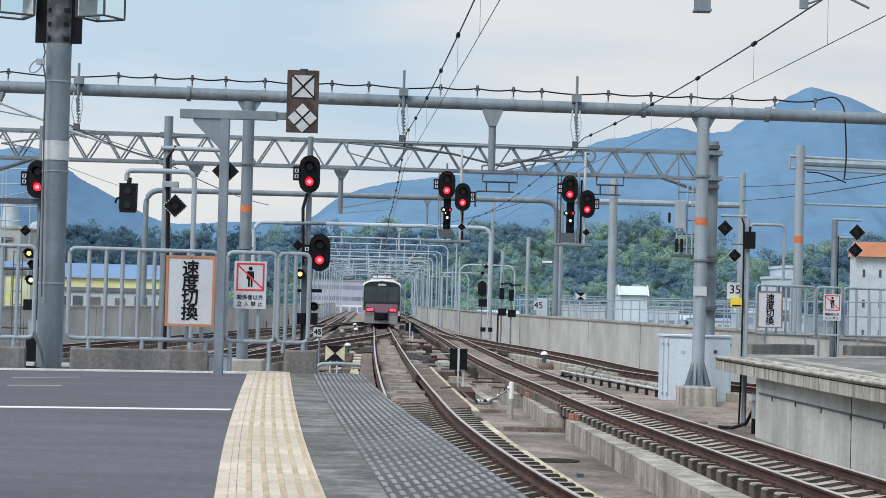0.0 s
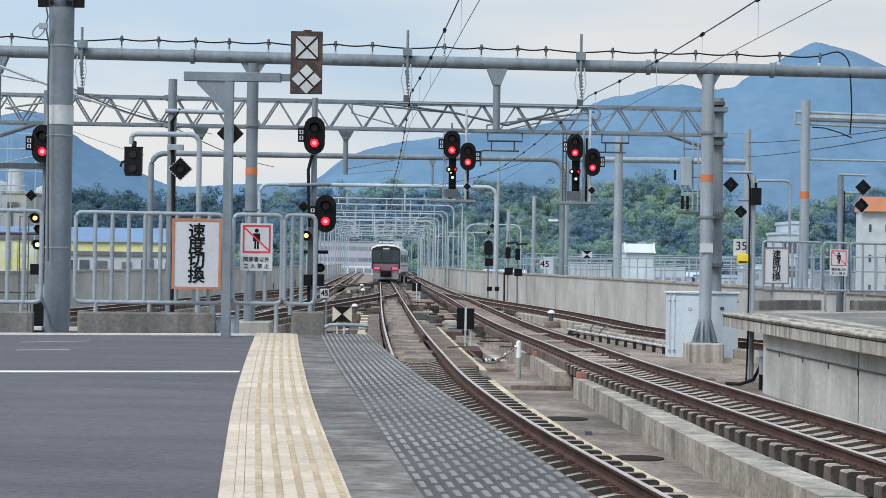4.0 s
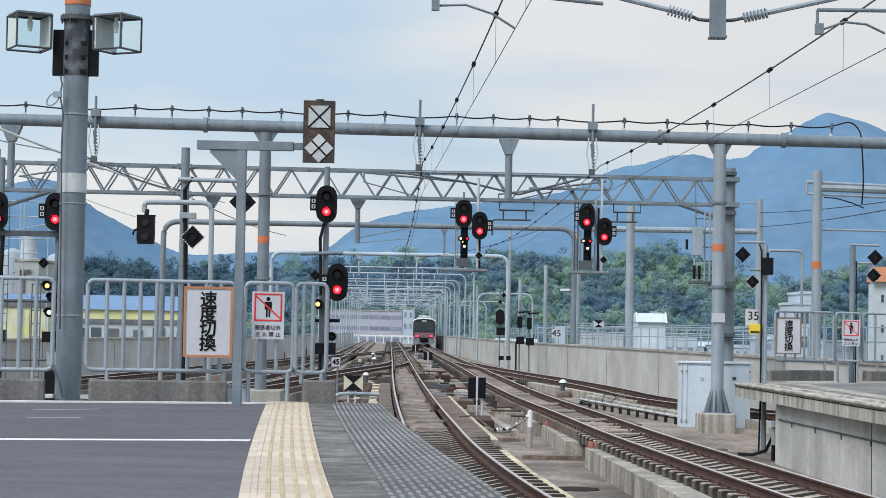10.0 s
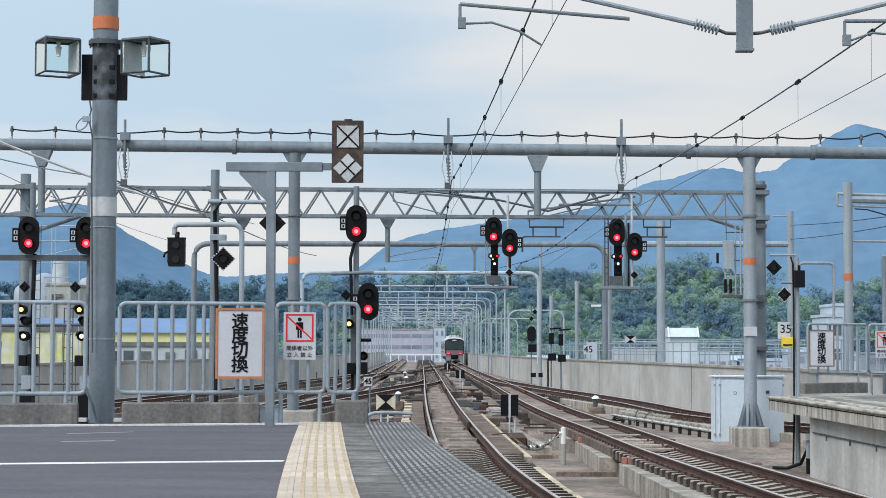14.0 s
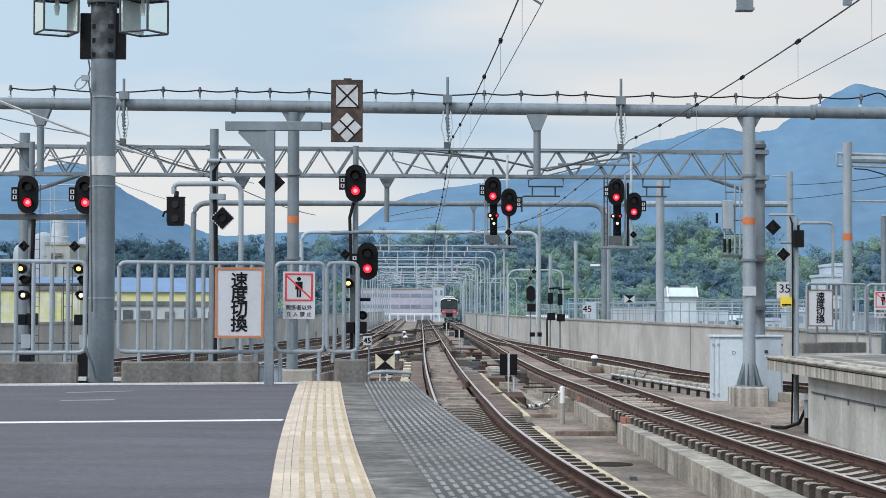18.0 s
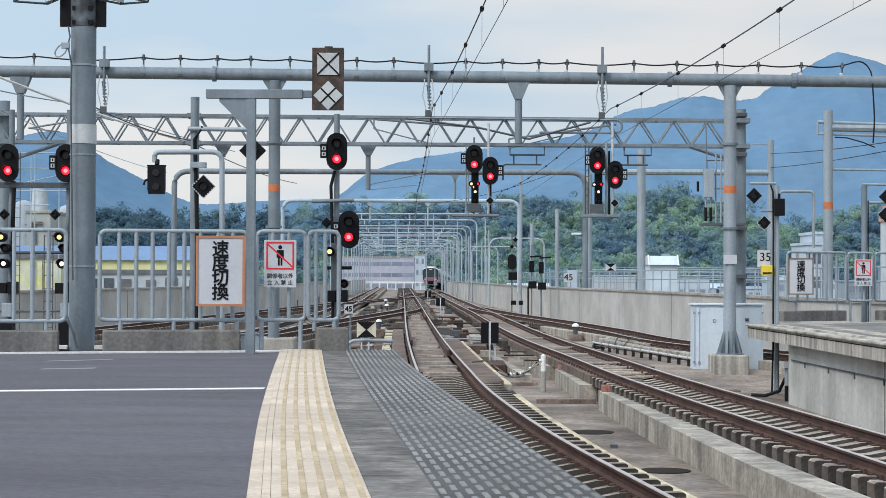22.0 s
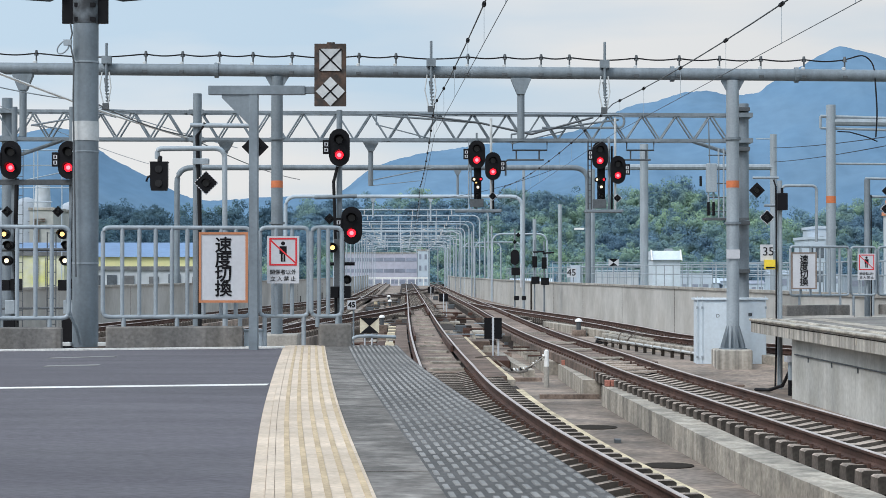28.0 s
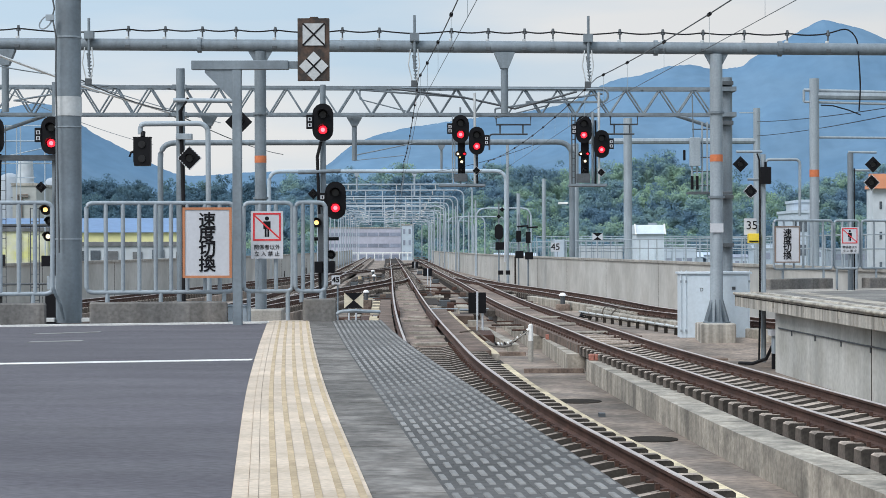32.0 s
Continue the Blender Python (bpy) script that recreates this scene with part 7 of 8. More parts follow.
for k in range(11):
    s = k / 10
    bm = bm_new()
    x_, y_, z_ = (Vector((1.613, 45.3, -0.293)).lerp(Vector((2.357, 45, 0.04)), s))
    z_ -= 0.12 * math.sin(math.pi * s)
    tube(bm, [(x_ - 0.016, y_ - 0.02, z_ - 0.01), (x_ + 0.016, y_ - 0.02, z_ + 0.012)], 0.05 if k % 2 else 0.04, 8)
    tagged(link_mesh("cable_clip", bm, (BLACK, WHITE, PLATE_GREY)[k % 3], None, "small clip on the armoured cable"), "", "clip", "cable clips")

# concrete trough blocks and steel channels between the tracks
rnd = random.Random(11)
for y0, y1, o0, o1, zt in ((49.0, 60.0, -1.75, -1.5, -0.5),):
    bm = bm_new()
    sweep(bm, TRACK_2, y0, y1, 1.0, [(o0, BED), (o1, BED), (o1, zt), (o0, zt)])
    tagged(link_mesh("concrete_trough", bm, KERB, None, "pale concrete cable trough beside the track"), "", "trough", "cable troughs")
for y0, zb_ in ((38.5, -0.29), (48.0, -0.325)):
    rb = thing("brick_stack", "small stack of red bricks on the kerb", "bricks", group="brick stacks")
    x0 = float((KERB_LINE if y0 < 40 else LEDGE_A)(y0)) + 0.03
    for k in range(6):
        block(rb, "brick", x0 + 0.11 * (k % 3), x0 + 0.1 + 0.11 * (k % 3), y0, y0 + 0.21, zb_ + 0.062 * (k // 3), zb_ + 0.06 + 0.062 * (k // 3), BRICK_RED, "", 0.004)
    settle(rb)
for x0, x1, y_, zz in ((2.064, 3.332, 41.0, -0.6), (1.19, 2.436, 47.5, -0.6), (0.901, 2.138, 60, -0.5), (-2.544, -1.484, 60, -0.45)):
    bm = bm_new()
    box(bm, x0, x1, y_ - 0.12, y_ + 0.12, BED, zz, 0.01)
    tagged(link_mesh("steel_channel", bm, PANEL_MID, None, "brown-grey sill laid across the track bed"), "", "channel", "steel channels")
# drain covers
for x_, y_, r in ((2.467, 33.379, 0.42), (3.09, 26.768, 0.36)):
    bm = bm_new()
    bx_, by_ = {True: (2.612, 33.379), False: (3.141, 26.768)}[r > 0.4]
    quads(bm, [[(bx_ + r * k * math.cos(a), by_ + 1.1 * r * k * math.sin(a), z) for a in np.linspace(0, 2 * math.pi, 20, endpoint=False)] for k, z in ((1.0, BED), (1.0, BED + 0.012), (0.86, BED + 0.016))])
    tagged(link_mesh("drain_cover", bm, STAIN_AND_SHADE, None, "round dark drain cover in the track bed"), "", "drain cover", "drain covers")
bm = bm_new()
gx, gy = 2.763, 30.398
box(bm, gx - 0.05, gx + 0.05, gy - 0.1, gy + 0.1, BED, BED + 0.06)
tagged(link_mesh("rubble_stone", bm, STEEL_DARK, None, "small dark lump on the track bed"), "", "stone")

# pipe with clamps and cables by the east track
pr = thing("drain_pipe", "pair of pale pipes on short clamps beside the east track", "pipe")
bar(pr, "pipe", [(5.05, 63.6, -0.16), (5.2, 62.8, -0.17), (6.0, 57.0, -0.17), (6.80, 51.3, -0.18)], 0.034, PLATE_GREY, 8)
bar(pr, "lower_pipe", [(5.12, 63.0, -0.24), (6.06, 57.0, -0.24), (6.86, 51.3, -0.25)], 0.022, SLEEPER_END, 8)
for k in range(11):
    s = (k + 0.5) / 11
    p = Vector((5.2, 62.8, -0.17)).lerp(Vector((6.80, 51.3, -0.18)), s)
    block(pr, "clamp", p.x - 0.045, p.x + 0.045, p.y - 0.05, p.y + 0.05, -0.40, -0.21, STAIN_AND_SHADE, "dark clamp foot", 0.008)
    block(pr, "clamp_cap", p.x - 0.05, p.x + 0.05, p.y - 0.045, p.y + 0.045, -0.2, -0.132, CONCRETE, "pale clamp cap", 0.008)
settle(pr)
bm = bm_new()
quads(bm, [[(float(TRACK_2(v)) + 1.12, v, BED), (float(TRACK_2(v)) + 1.12, v, -0.40), (e, v, -0.40), (e, v, BED)] for v, e in ((50.0, 8.9), (56.0, 7.3), (62.0, 6.4), (70.0, 5.9), (80.0, 5.2))][::-1])
quads(bm, [[(5.0, 45.6, BED), (8.8, 45.6, BED), (8.8, 45.6, BED + 0.004), (5.0, 45.6, BED + 0.004)], [(4.93, 50.0, BED), (8.9, 50.0, BED), (8.9, 50.0, -0.40), (4.93, 50.0, -0.40)]])
structure("side_bed", bm, DECK, "raised dusty concrete bed between two tracks", "track bed")
y = 61.0
while y < 82:
    bm = bm_new()
    sweep(bm, LEDGE_C, y + 0.006, min(y + 2.4, 82) - 0.006, 1.2, [(-0.2, BED), (0.06, BED), (0.06, -0.1), (-0.18, -0.1), (-0.2, -0.12)])
    for f in bm.faces:
        f.normal_update()
        f.material_index = 1 if f.normal.z > 0.5 else 0
    part("kerb_stone", bm, [KERB, WALL_CONCRETE], track_3, "pale-topped concrete kerb stone")
    y += 2.4
for pts in ([(5.62, 61.9, -0.36), (5.66, 61.9, -0.1), (5.72, 62.1, -0.0), (5.86, 62.9, 0.03), (6.2, 63.6, -0.02), (6.3, 64.0, -0.1)], [(5.78, 60.6, -0.2), (6.0, 61.2, -0.02), (6.2, 61.6, 0.03), (6.5, 62.2, -0.02), (6.5, 62.6, -0.12)]):
    wire("curved_conduit", bend(pts, 0.3), 0.022, "thin grey-brown conduit bent over the kerb", SLEEPER_END, 6)
for dz, r_ in ((-0.33, 0.2), (-0.26, 0.17), (-0.2, 0.13)):
    wire("loose_cable", [(5.22 + r_ * math.cos(a_), 63.2 + 1.6 * r_ * math.sin(a_), dz + 0.02 * math.sin(3 * a_)) for a_ in np.linspace(0.3, 5.9, 14)], 0.03, "black cable coiled on the track bed", RUBBER, 6)
for x0, x1, y0, y1, mt, lab in ((5.55, 6.35, 44.6, 48.6, PANEL_BROWN, "rust-brown cover plate on the track bed"), (6.4, 7.1, 45.2, 47.6, PANEL_MID, "grey-brown cover plate on the track bed"), (5.7, 6.3, 41.0, 43.8, PANEL_MID, "grey-brown cover plate on the track bed")):
    bm = bm_new()
    box(bm, x0, x1, y0, y1, BED, BED + 0.05, 0.01)
    tagged(link_mesh("cover_plate", bm, mt, None, lab), "", "cover plate", "cover plates")
wire("pale_conduit", [(5.62, 49.6, -0.45), (5.8, 46.0, -0.55), (6.1, 42.5, -0.6), (6.5, 38.0, -0.62)], 0.035, "pale conduit laid along the track bed", CONCRETE, 8)
wire("loose_cable", [(7.1, 43.6, -0.66), (7.3, 43.0, -0.64), (7.5, 42.4, -0.5), (7.56, 42.0, -0.2)], 0.04, "black cable curling over the track bed", RUBBER, 6)
vp = thing("valve_stand", "black and white hydrant stand beside the platform wall", "stand")
bar(vp, "column", [(7.606, 42, BED), (7.606, 42, 0.047)], 0.06, BLACK)
block(vp, "box", 7.533, 7.656, 41.7, 41.95, -0.348, 0.097, STEEL_LIGHT)
block(vp, "cap", 7.459, 7.68, 41.65, 42.0, 0.047, 0.171, BOARD_WHITE)
settle(vp)


# ---------------------------------------------------------------- turnout gear: machines, rods, planks
def point_machine(x, y, turn):
    p = thing("point_machine", "grey point machine with rods beside a turnout", "point machine", (x, y, BED), turn, "point machines")
    block(p, "case", -0.25, 0.25, -0.35, 0.35, 0.05, 0.36, STEEL_DARK, "", 0.04)
    block(p, "lid", -0.2, 0.2, -0.25, 0.25, 0.36, 0.42, STAIN_AND_SHADE, "", 0.03)
    block(p, "foot", -0.32, 0.32, -0.4, 0.4, 0.0, 0.05, RUST)
    bar(p, "rod", [(0.2, 0.1, 0.3), (1.9, 0.1, 0.42)], 0.03, RUST, 6)
    bar(p, "rod", [(0.2, -0.1, 0.3), (1.9, -0.1, 0.42)], 0.03, STEEL_DARK, 6)
    return p


for x, y, tn in ((-0.353, 100, 180), (0.776, 85, 180), (0.367, 76, 180), (-2.721, 110, 0), (-2.491, 90, 0), (0.6, 140, 180), (-0.7, 185, 180), (2.494, 70, 0), (-4.938, 130, 0), (-5.2, 150, 0), (-5.4, 180, 0)):
    point_machine(x, y, tn)
for y_, off, ln in ((48.4, 0.0, 0.7), (46.2, 0.12, 0.75), (42.9, 0.05, 0.8), (52.4, 0.1, 0.55), (56.5, -0.12, 0.5), (59.0, 0.1, 0.6), (79, 0.0, 0.6), (89, 0.1, 0.7), (66, 0.0, 0.5), (73, 0.1, 0.6), (84, 0, 0.7), (96, -0.1, 0.7), (62, 1.0, 0.3), (69, 0.95, 0.35)):
    bm = bm_new()
    x_ = float(TRACK_1(y_)) + off
    box(bm, -ln / 2, ln / 2, -0.07, 0.07, -0.2, -0.14, 0.01)
    ob = tagged(link_mesh("loose_plank", bm, KERB, None, "pale worn plank lying across the track"), "", "plank", "loose planks")
    ob.matrix_basis = pose(x_, y_, 0, 0, 0, 22 * math.sin(y_ * 3.7))
for i in range(16):
    y_ = 55 + i * 4.3
    for side in (1, -1):
        bm = bm_new()
        x_ = float(TRACK_1(y_)) + side * rnd.uniform(1.55, 2.3)
        w_, d_ = rnd.uniform(0.12, 0.4), rnd.uniform(0.3, 1.6)
        box(bm, x_ - w_, x_ + w_, y_ - d_, y_ + d_, BED, BED + rnd.uniform(0.1, 0.4), 0.015)
        tagged(link_mesh("trough_cover", bm, rnd.choice((KERB, SLAB, RUST, PANEL_BROWN, RUST, PANEL_MID)), None, "low trough cover on the track bed"), "", "cover", "trough covers")
for y_, a, b in ((58, -1.6, -2.9), (64, -1.7, -2.6), (72, 1.9, 3.3), (80, 1.7, 3.0), (98, 1.6, 3.0), (112, 1.4, 2.6), (48, -1.9, -3.4)):
    bm = bm_new()
    x_ = float(TRACK_1(y_))
    tube(bm, [(x_ + a, y_, -0.36), (x_ + b, y_ + 0.2, -0.4)], 0.05, 6)
    tagged(link_mesh("point_rod", bm, STEEL_LIGHT if y_ in (48, 72) else RUST, None, "steel rod laid between the tracks"), "", "rod", "point rods")
# long timbers under the turnouts, with light tops and shade painted on their sides
def timbers(parent, line, y0, y1, left, right, pitch=0.72):
    y_ = y0
    while y_ < y1:
        s_ = (y_ - y0) / (y1 - y0)
        a, b = left[0] + (left[1] - left[0]) * s_, right[0] + (right[1] - right[0]) * s_
        bm = bm_new()
        box(bm, a, b, -0.12, 0.12, -0.36, -0.15, 0.012)
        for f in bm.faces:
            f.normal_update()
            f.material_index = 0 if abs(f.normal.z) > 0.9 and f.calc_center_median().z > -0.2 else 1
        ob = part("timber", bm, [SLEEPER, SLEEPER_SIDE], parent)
        ob.matrix_basis = pose(float(line(y_)), y_, rnd.uniform(-0.004, 0.004), 0, 0, rnd.uniform(-0.8, 0.8))
        y_ += pitch


timbers(track_l1, TRACK_1, 98, 128, (-2.9, -1.2), (-0.75, -0.75))
timbers(track_3, TRACK_2, 92, 126, (0.72, 0.72), (3.2, 1.3))
timbers(track_w, TRACK_1, 176, 198, (-2.0, -1.1), (-0.72, -0.72))
timbers(track_x, TRACK_1, 200, 222, (0.72, 0.72), (1.1, 2.2))
# check rails beside the running rails at the turnouts
for trk, line, o, a, b in ((track_1, TRACK_1, -0.47, 96, 108), (track_1, TRACK_1, 0.47, 96, 106), (track_1, TRACK_1, 0.47, 118, 130), (track_2, TRACK_2, -0.47, 88, 100), (track_2, TRACK_2, 0.47, 92, 106), (track_2, TRACK_2, -0.47, 118, 132), (track_1, TRACK_1, 0.46, 52, 62), (track_1, TRACK_1, -0.46, 60, 70)):
    bm = bm_new()
    sweep(bm, line, a, b, 1.5, [(o - 0.04, -0.155), (o + 0.04, -0.155), (o + 0.03, 0.012), (o - 0.03, 0.012)])
    part("check_rail", bm, RUST, trk)
# stretcher rods, clamp boxes and pale plates on the beds
for i in range(45):
    y_ = rnd.uniform(56, 150)
    x_ = float(TRACK_1(y_)) - rnd.uniform(1.3, 3.6)
    w_, d_ = rnd.uniform(0.08, 0.3), rnd.uniform(0.1, 0.5)
    bm = bm_new()
    box(bm, x_ - w_, x_ + w_, y_ - d_, y_ + d_, BED, rnd.uniform(-0.5, -0.2), 0.015)
    part("clamp_box", bm, rnd.choice((RUST, SLEEPER_SIDE, PANEL_BROWN, SLEEPER_SIDE, EDGE_CREAM)), track_l1)
for i in range(70):
    trk, line = rnd.choice(((track_1, TRACK_1), (track_1, TRACK_1), (track_2, TRACK_2)))
    y_ = rnd.uniform(46, 128)
    o = rnd.choice((-1, 1)) * rnd.uniform(0.66, 1.3)
    x_ = float(line(y_)) + o
    kind = rnd.random()
    bm = bm_new()
    if kind < 0.4:
        box(bm, x_ - 0.14, x_ + 0.14, y_ - 0.09, y_ + 0.09, -0.345, -0.345 + rnd.uniform(0.08, 0.2), 0.012)
        part("clamp_box", bm, rnd.choice((RUST, STEEL_DARK, PANEL_BROWN, SLEEPER_SIDE)), trk)
    elif kind < 0.7:
        box(bm, x_ - 0.3, x_ + 0.3, y_ - 0.12, y_ + 0.12, -0.345, -0.27, 0.01)
        part("pale_plank", bm, rnd.choice((KERB, KERB, SLEEPER)), trk, "pale worn plank")
    else:
        tube(bm, [(x_ - 0.5, y_, -0.26), (x_ + 0.5, y_ + rnd.uniform(-0.1, 0.1), -0.26)], 0.025, 6)
        part("stretcher_rod", bm, rnd.choice((RUST, STEEL_LIGHT, RUST)), trk)
for dx, y_, ln, tn in ((0.25, 41.2, 1.0, 24), (-0.2, 42.3, 1.1, 12), (0.35, 43.0, 0.9, -18), (-0.05, 44.1, 1.2, 6), (0.3, 45.3, 1.0, 30), (-0.28, 46.0, 0.9, -10), (0.1, 47.2, 1.1, 16), (-0.1, 52.4, 0.8, 8), (0.15, 57.5, 0.9, -14), (-0.2, 66.0, 0.9, 10)):
    bm = bm_new()
    box(bm, -ln / 2, ln / 2, -0.13, 0.13, -0.157, -0.115, 0.01)
    pl = tagged(link_mesh("loose_plank", bm, SLEEPER if y_ < 47 else KERB, None, "weathered loose plank lying askew between the rails"), "", "plank", "loose planks")
    pl.matrix_basis = pose(float(TRACK_2(y_)) + dx * 0.5, y_, 0.03 if y_ > 47 else 0.0, 0, 0, tn) @ Matrix.Diagonal((min(1.0, 0.92 / ln), 1, 1, 1))
wire("bent_pipe", bend([(-1.88, 38, BED), (-1.857, 38, 0.636), (-1.722, 38, 0.725), (-1.476, 38, 0.736), (-0.947, 38.3, 0.704)], 0.06), 0.035, "pale bent pipe at the platform's end", STEEL_LIGHT, 8)


# ---------------------------------------------------------------- the town beyond the parapets
def building(name, x0, x1, y, d, z1, wall, roof, rows, cols, label, gable=0.0, win=None, z0=-9.0, w_frac=0.55, h_frac=0.45):
    b_ = thing(name, label, "building", group="town buildings")
    bm = bm_new()
    box(bm, x0, x1, y, y + d, z0, z1)
    part("wall", bm, wall, b_)
    bm = bm_new()
    if gable:
        quads(bm, [[(x0 - 0.3, y - 0.3, z1), (x0 - 0.3, y + d + 0.3, z1), (x0 - 0.3, y + d / 2, z1 + gable)], [(x1 + 0.3, y - 0.3, z1), (x1 + 0.3, y + d + 0.3, z1), (x1 + 0.3, y + d / 2, z1 + gable)]])
    else:
        box(bm, x0 - 0.15, x1 + 0.15, y - 0.15, y + d + 0.15, z1, z1 + 0.35)
    part("roof", bm, roof, b_)
    fh = 3.0
    for r in range(rows):
        for c in range(cols):
            wx = (x1 - x0) / cols
            ax = x0 + wx * (c + 0.5 - w_frac / 2)
            bx = x0 + wx * (c + 0.5 + w_frac / 2)
            zc = z1 - fh * (r + 0.55)
            bm = bm_new()
            box(bm, ax, bx, y - 0.06, y - 0.01, zc - fh * h_frac / 2, zc + fh * h_frac / 2)
            part("window", bm, win or WINDOW, b_)
    return settle(b_)


building("apartment_block", -28.173, -7.043, 520, 14, 7.053, PINK_WALL, CONCRETE, 3, 7, "dull pink apartment block with window bands", 0, FAR_WINDOW, -9, 0.93, 0.34)
building("stair_tower", -6.824, -3.943, 515, 10, 7.763, PALE_BLUE_WALL, CONCRETE, 3, 2, "pale blue stair tower of the apartment block", 0, FAR_WINDOW, -9, 0.4, 0.45)
building("factory", -46.253, -21.975, 170, 30, 3.352, YELLOW_WALL, BLUE_ROOF, 0, 0, "long factory with yellow wall and blue metal roof", 1.5)
annex = building("factory_annex", -43.532, -20.353, 160, 8, 2.141, WHITE_WALL, TILE_GREY, 0, 0, "long white factory annex with dark openings")
rnd = random.Random(33)
x_ = -31.0
while x_ < -20.8:
    w_ = rnd.uniform(0.25, 1.1)
    bm = bm_new()
    box(bm, x_, x_ + w_, 159.9, 159.98, 0.2, rnd.uniform(1.5, 1.95))
    ob = part("opening", bm, rnd.choice((WINDOW, TILE_GREY, WINDOW)), annex, "dark opening")
    ob.location -= annex.location
    x_ += w_ + rnd.uniform(0.3, 1.3)
# silo grey includes the distance haze in its base colour
SILO = surface("hazy silo steel", (0.33, 0.37, 0.42), 0.8, broad=(0.2, 0.1), fine=(1, 0.08), bump=0)
YELLOWED = surface("yellowed white wall", (0.62, 0.62, 0.50), 0.9, broad=(0.35, 0.15), fine=(1.5, 0.1), bump=0, streak=((0.8, 0.8, 0.1), 0.12), tint=(0.62, 0.62, 0.26))
gate = building("loading_wall", -37.6, -31.1, 157.5, 2.2, 3.35, YELLOWED, TILE_GREY, 0, 0, "yellowed white loading wall before the factory")
for x_ in (-33.2, -32.6):
    bm = bm_new()
    tube(bm, [(x_, 157.4, 0.4), (x_, 157.4, 3.2)], 0.03, 5)
    ob = part("down_pipe", bm, TILE_GREY, gate)
    ob.location -= gate.location
plant = building("plant_building", -56.04, -52.825, 260, 12, 10.424, BEIGE_WALL, CONCRETE, 0, 0, "beige plant building with brown pipes on its wall")
for pts in ([(-55.3, 259.8, 3.0), (-55.3, 259.8, 9.2), (-53.9, 259.8, 9.2)], [(-54.8, 259.8, 3.0), (-54.8, 259.8, 8.9), (-53.9, 259.8, 8.9)], [(-54.0, 259.8, 8.2), (-52.9, 259.8, 8.2)]):
    bm = bm_new()
    tube(bm, pts, 0.12, 6)
    ob = part("pipe", bm, TILE_BROWN, plant, "brown pipe")
    ob.location -= plant.location
chim = thing("plant_chimney", "pale concrete chimney tower with railing", "chimney", group="town buildings")
bm = bm_new()
tube(bm, [(-57.4, 275, -9), (-57.4, 275, 8), (-57.4, 275, 14.4)], 1.7, 16, taper=1.05)
part("shaft", bm, WHITE_WALL, chim, "", True)
for z_ in (11.2, 12.0):
    bar_x = bm_new()
    tube(bar_x, [(-59.2, 273, z_), (-55.6, 273, z_)], 0.08, 5)
    part("railing", bar_x, STEEL_FAR, chim)
settle(chim)
gant = thing("yard_gantry", "thin steel frame gantry in the yard to the west", "gantry")
for x_ in (-32.0, -31.7, -29.8):
    bar_x = bm_new()
    tube(bar_x, [(x_, 150, -9), (x_, 150, 11.6)], 0.045, 5)
    part("post", bar_x, STEEL_FAR, gant)
for z_ in (11.55, 10.35, 8.6):
    bar_x = bm_new()
    tube(bar_x, [(-34.6, 150, z_), (-29.0, 150, z_)], 0.045, 5)
    part("cross_tube", bar_x, STEEL_FAR, gant)
bar_x = bm_new()
tube(bar_x, [(-33.6, 150, 9.0), (-29.4, 150, 9.9)], 0.04, 5)
part("brace", bar_x, STEEL_FAR, gant)
settle(gant)
for x_, r_, top in ((-62.9, 1.9, 11.6), (-56.3, 1.6, 11.2), (-66.0, 1.5, 10.2)):
    silo = thing("silo", "pale grey steel silo with a domed top", "silo", group="silos")
    bm = bm_new()
    rings = [[(x_ + r_ * k * math.cos(a), 290 + r_ * k * math.sin(a), z) for a in np.linspace(0, 2 * math.pi, 18, endpoint=False)] for k, z in ((1, -9), (1, top), (0.88, top + r_ * 0.45), (0.6, top + r_ * 0.75), (0.15, top + r_ * 0.9))]
    quads(bm, rings)
    part("tank", bm, SILO, silo, "", True)
    bm = bm_new()
    for z_ in np.arange(0, top, 1.6):
        tube(bm, [(x_ + r_ * 0.3, 288.0, z_), (x_ + r_ * 0.9, 288.1, z_)], 0.06, 5)
    part("ladder", bm, TILE_GREY, silo)
    settle(silo)
building("office", 45.793, 47.772, 240, 10, 6.099, PALE_BLUE_WALL, PALE_BLUE_WALL, 2, 3, "white office building with few windows")
building("office", 47.634, 49.862, 244, 10, 7.533, PALE_BLUE_WALL, PALE_BLUE_WALL, 1, 2, "white office building with few windows")
building("store", 44.197, 52.366, 190, 2.5, 7.652, WHITE_WALL, ORANGE_WALL, 3, 5, "white store building with an orange top band", 0, None, -9, 0.15, 0.25)
bm = bm_new()
box(bm, 43.798, 52.201, 189.4, 189.9, 7.652, 9.108)
tagged(link_mesh("store_band", bm, ORANGE_WALL, None, "orange fascia on the white store building"), "", "fascia")
rnd = random.Random(21)
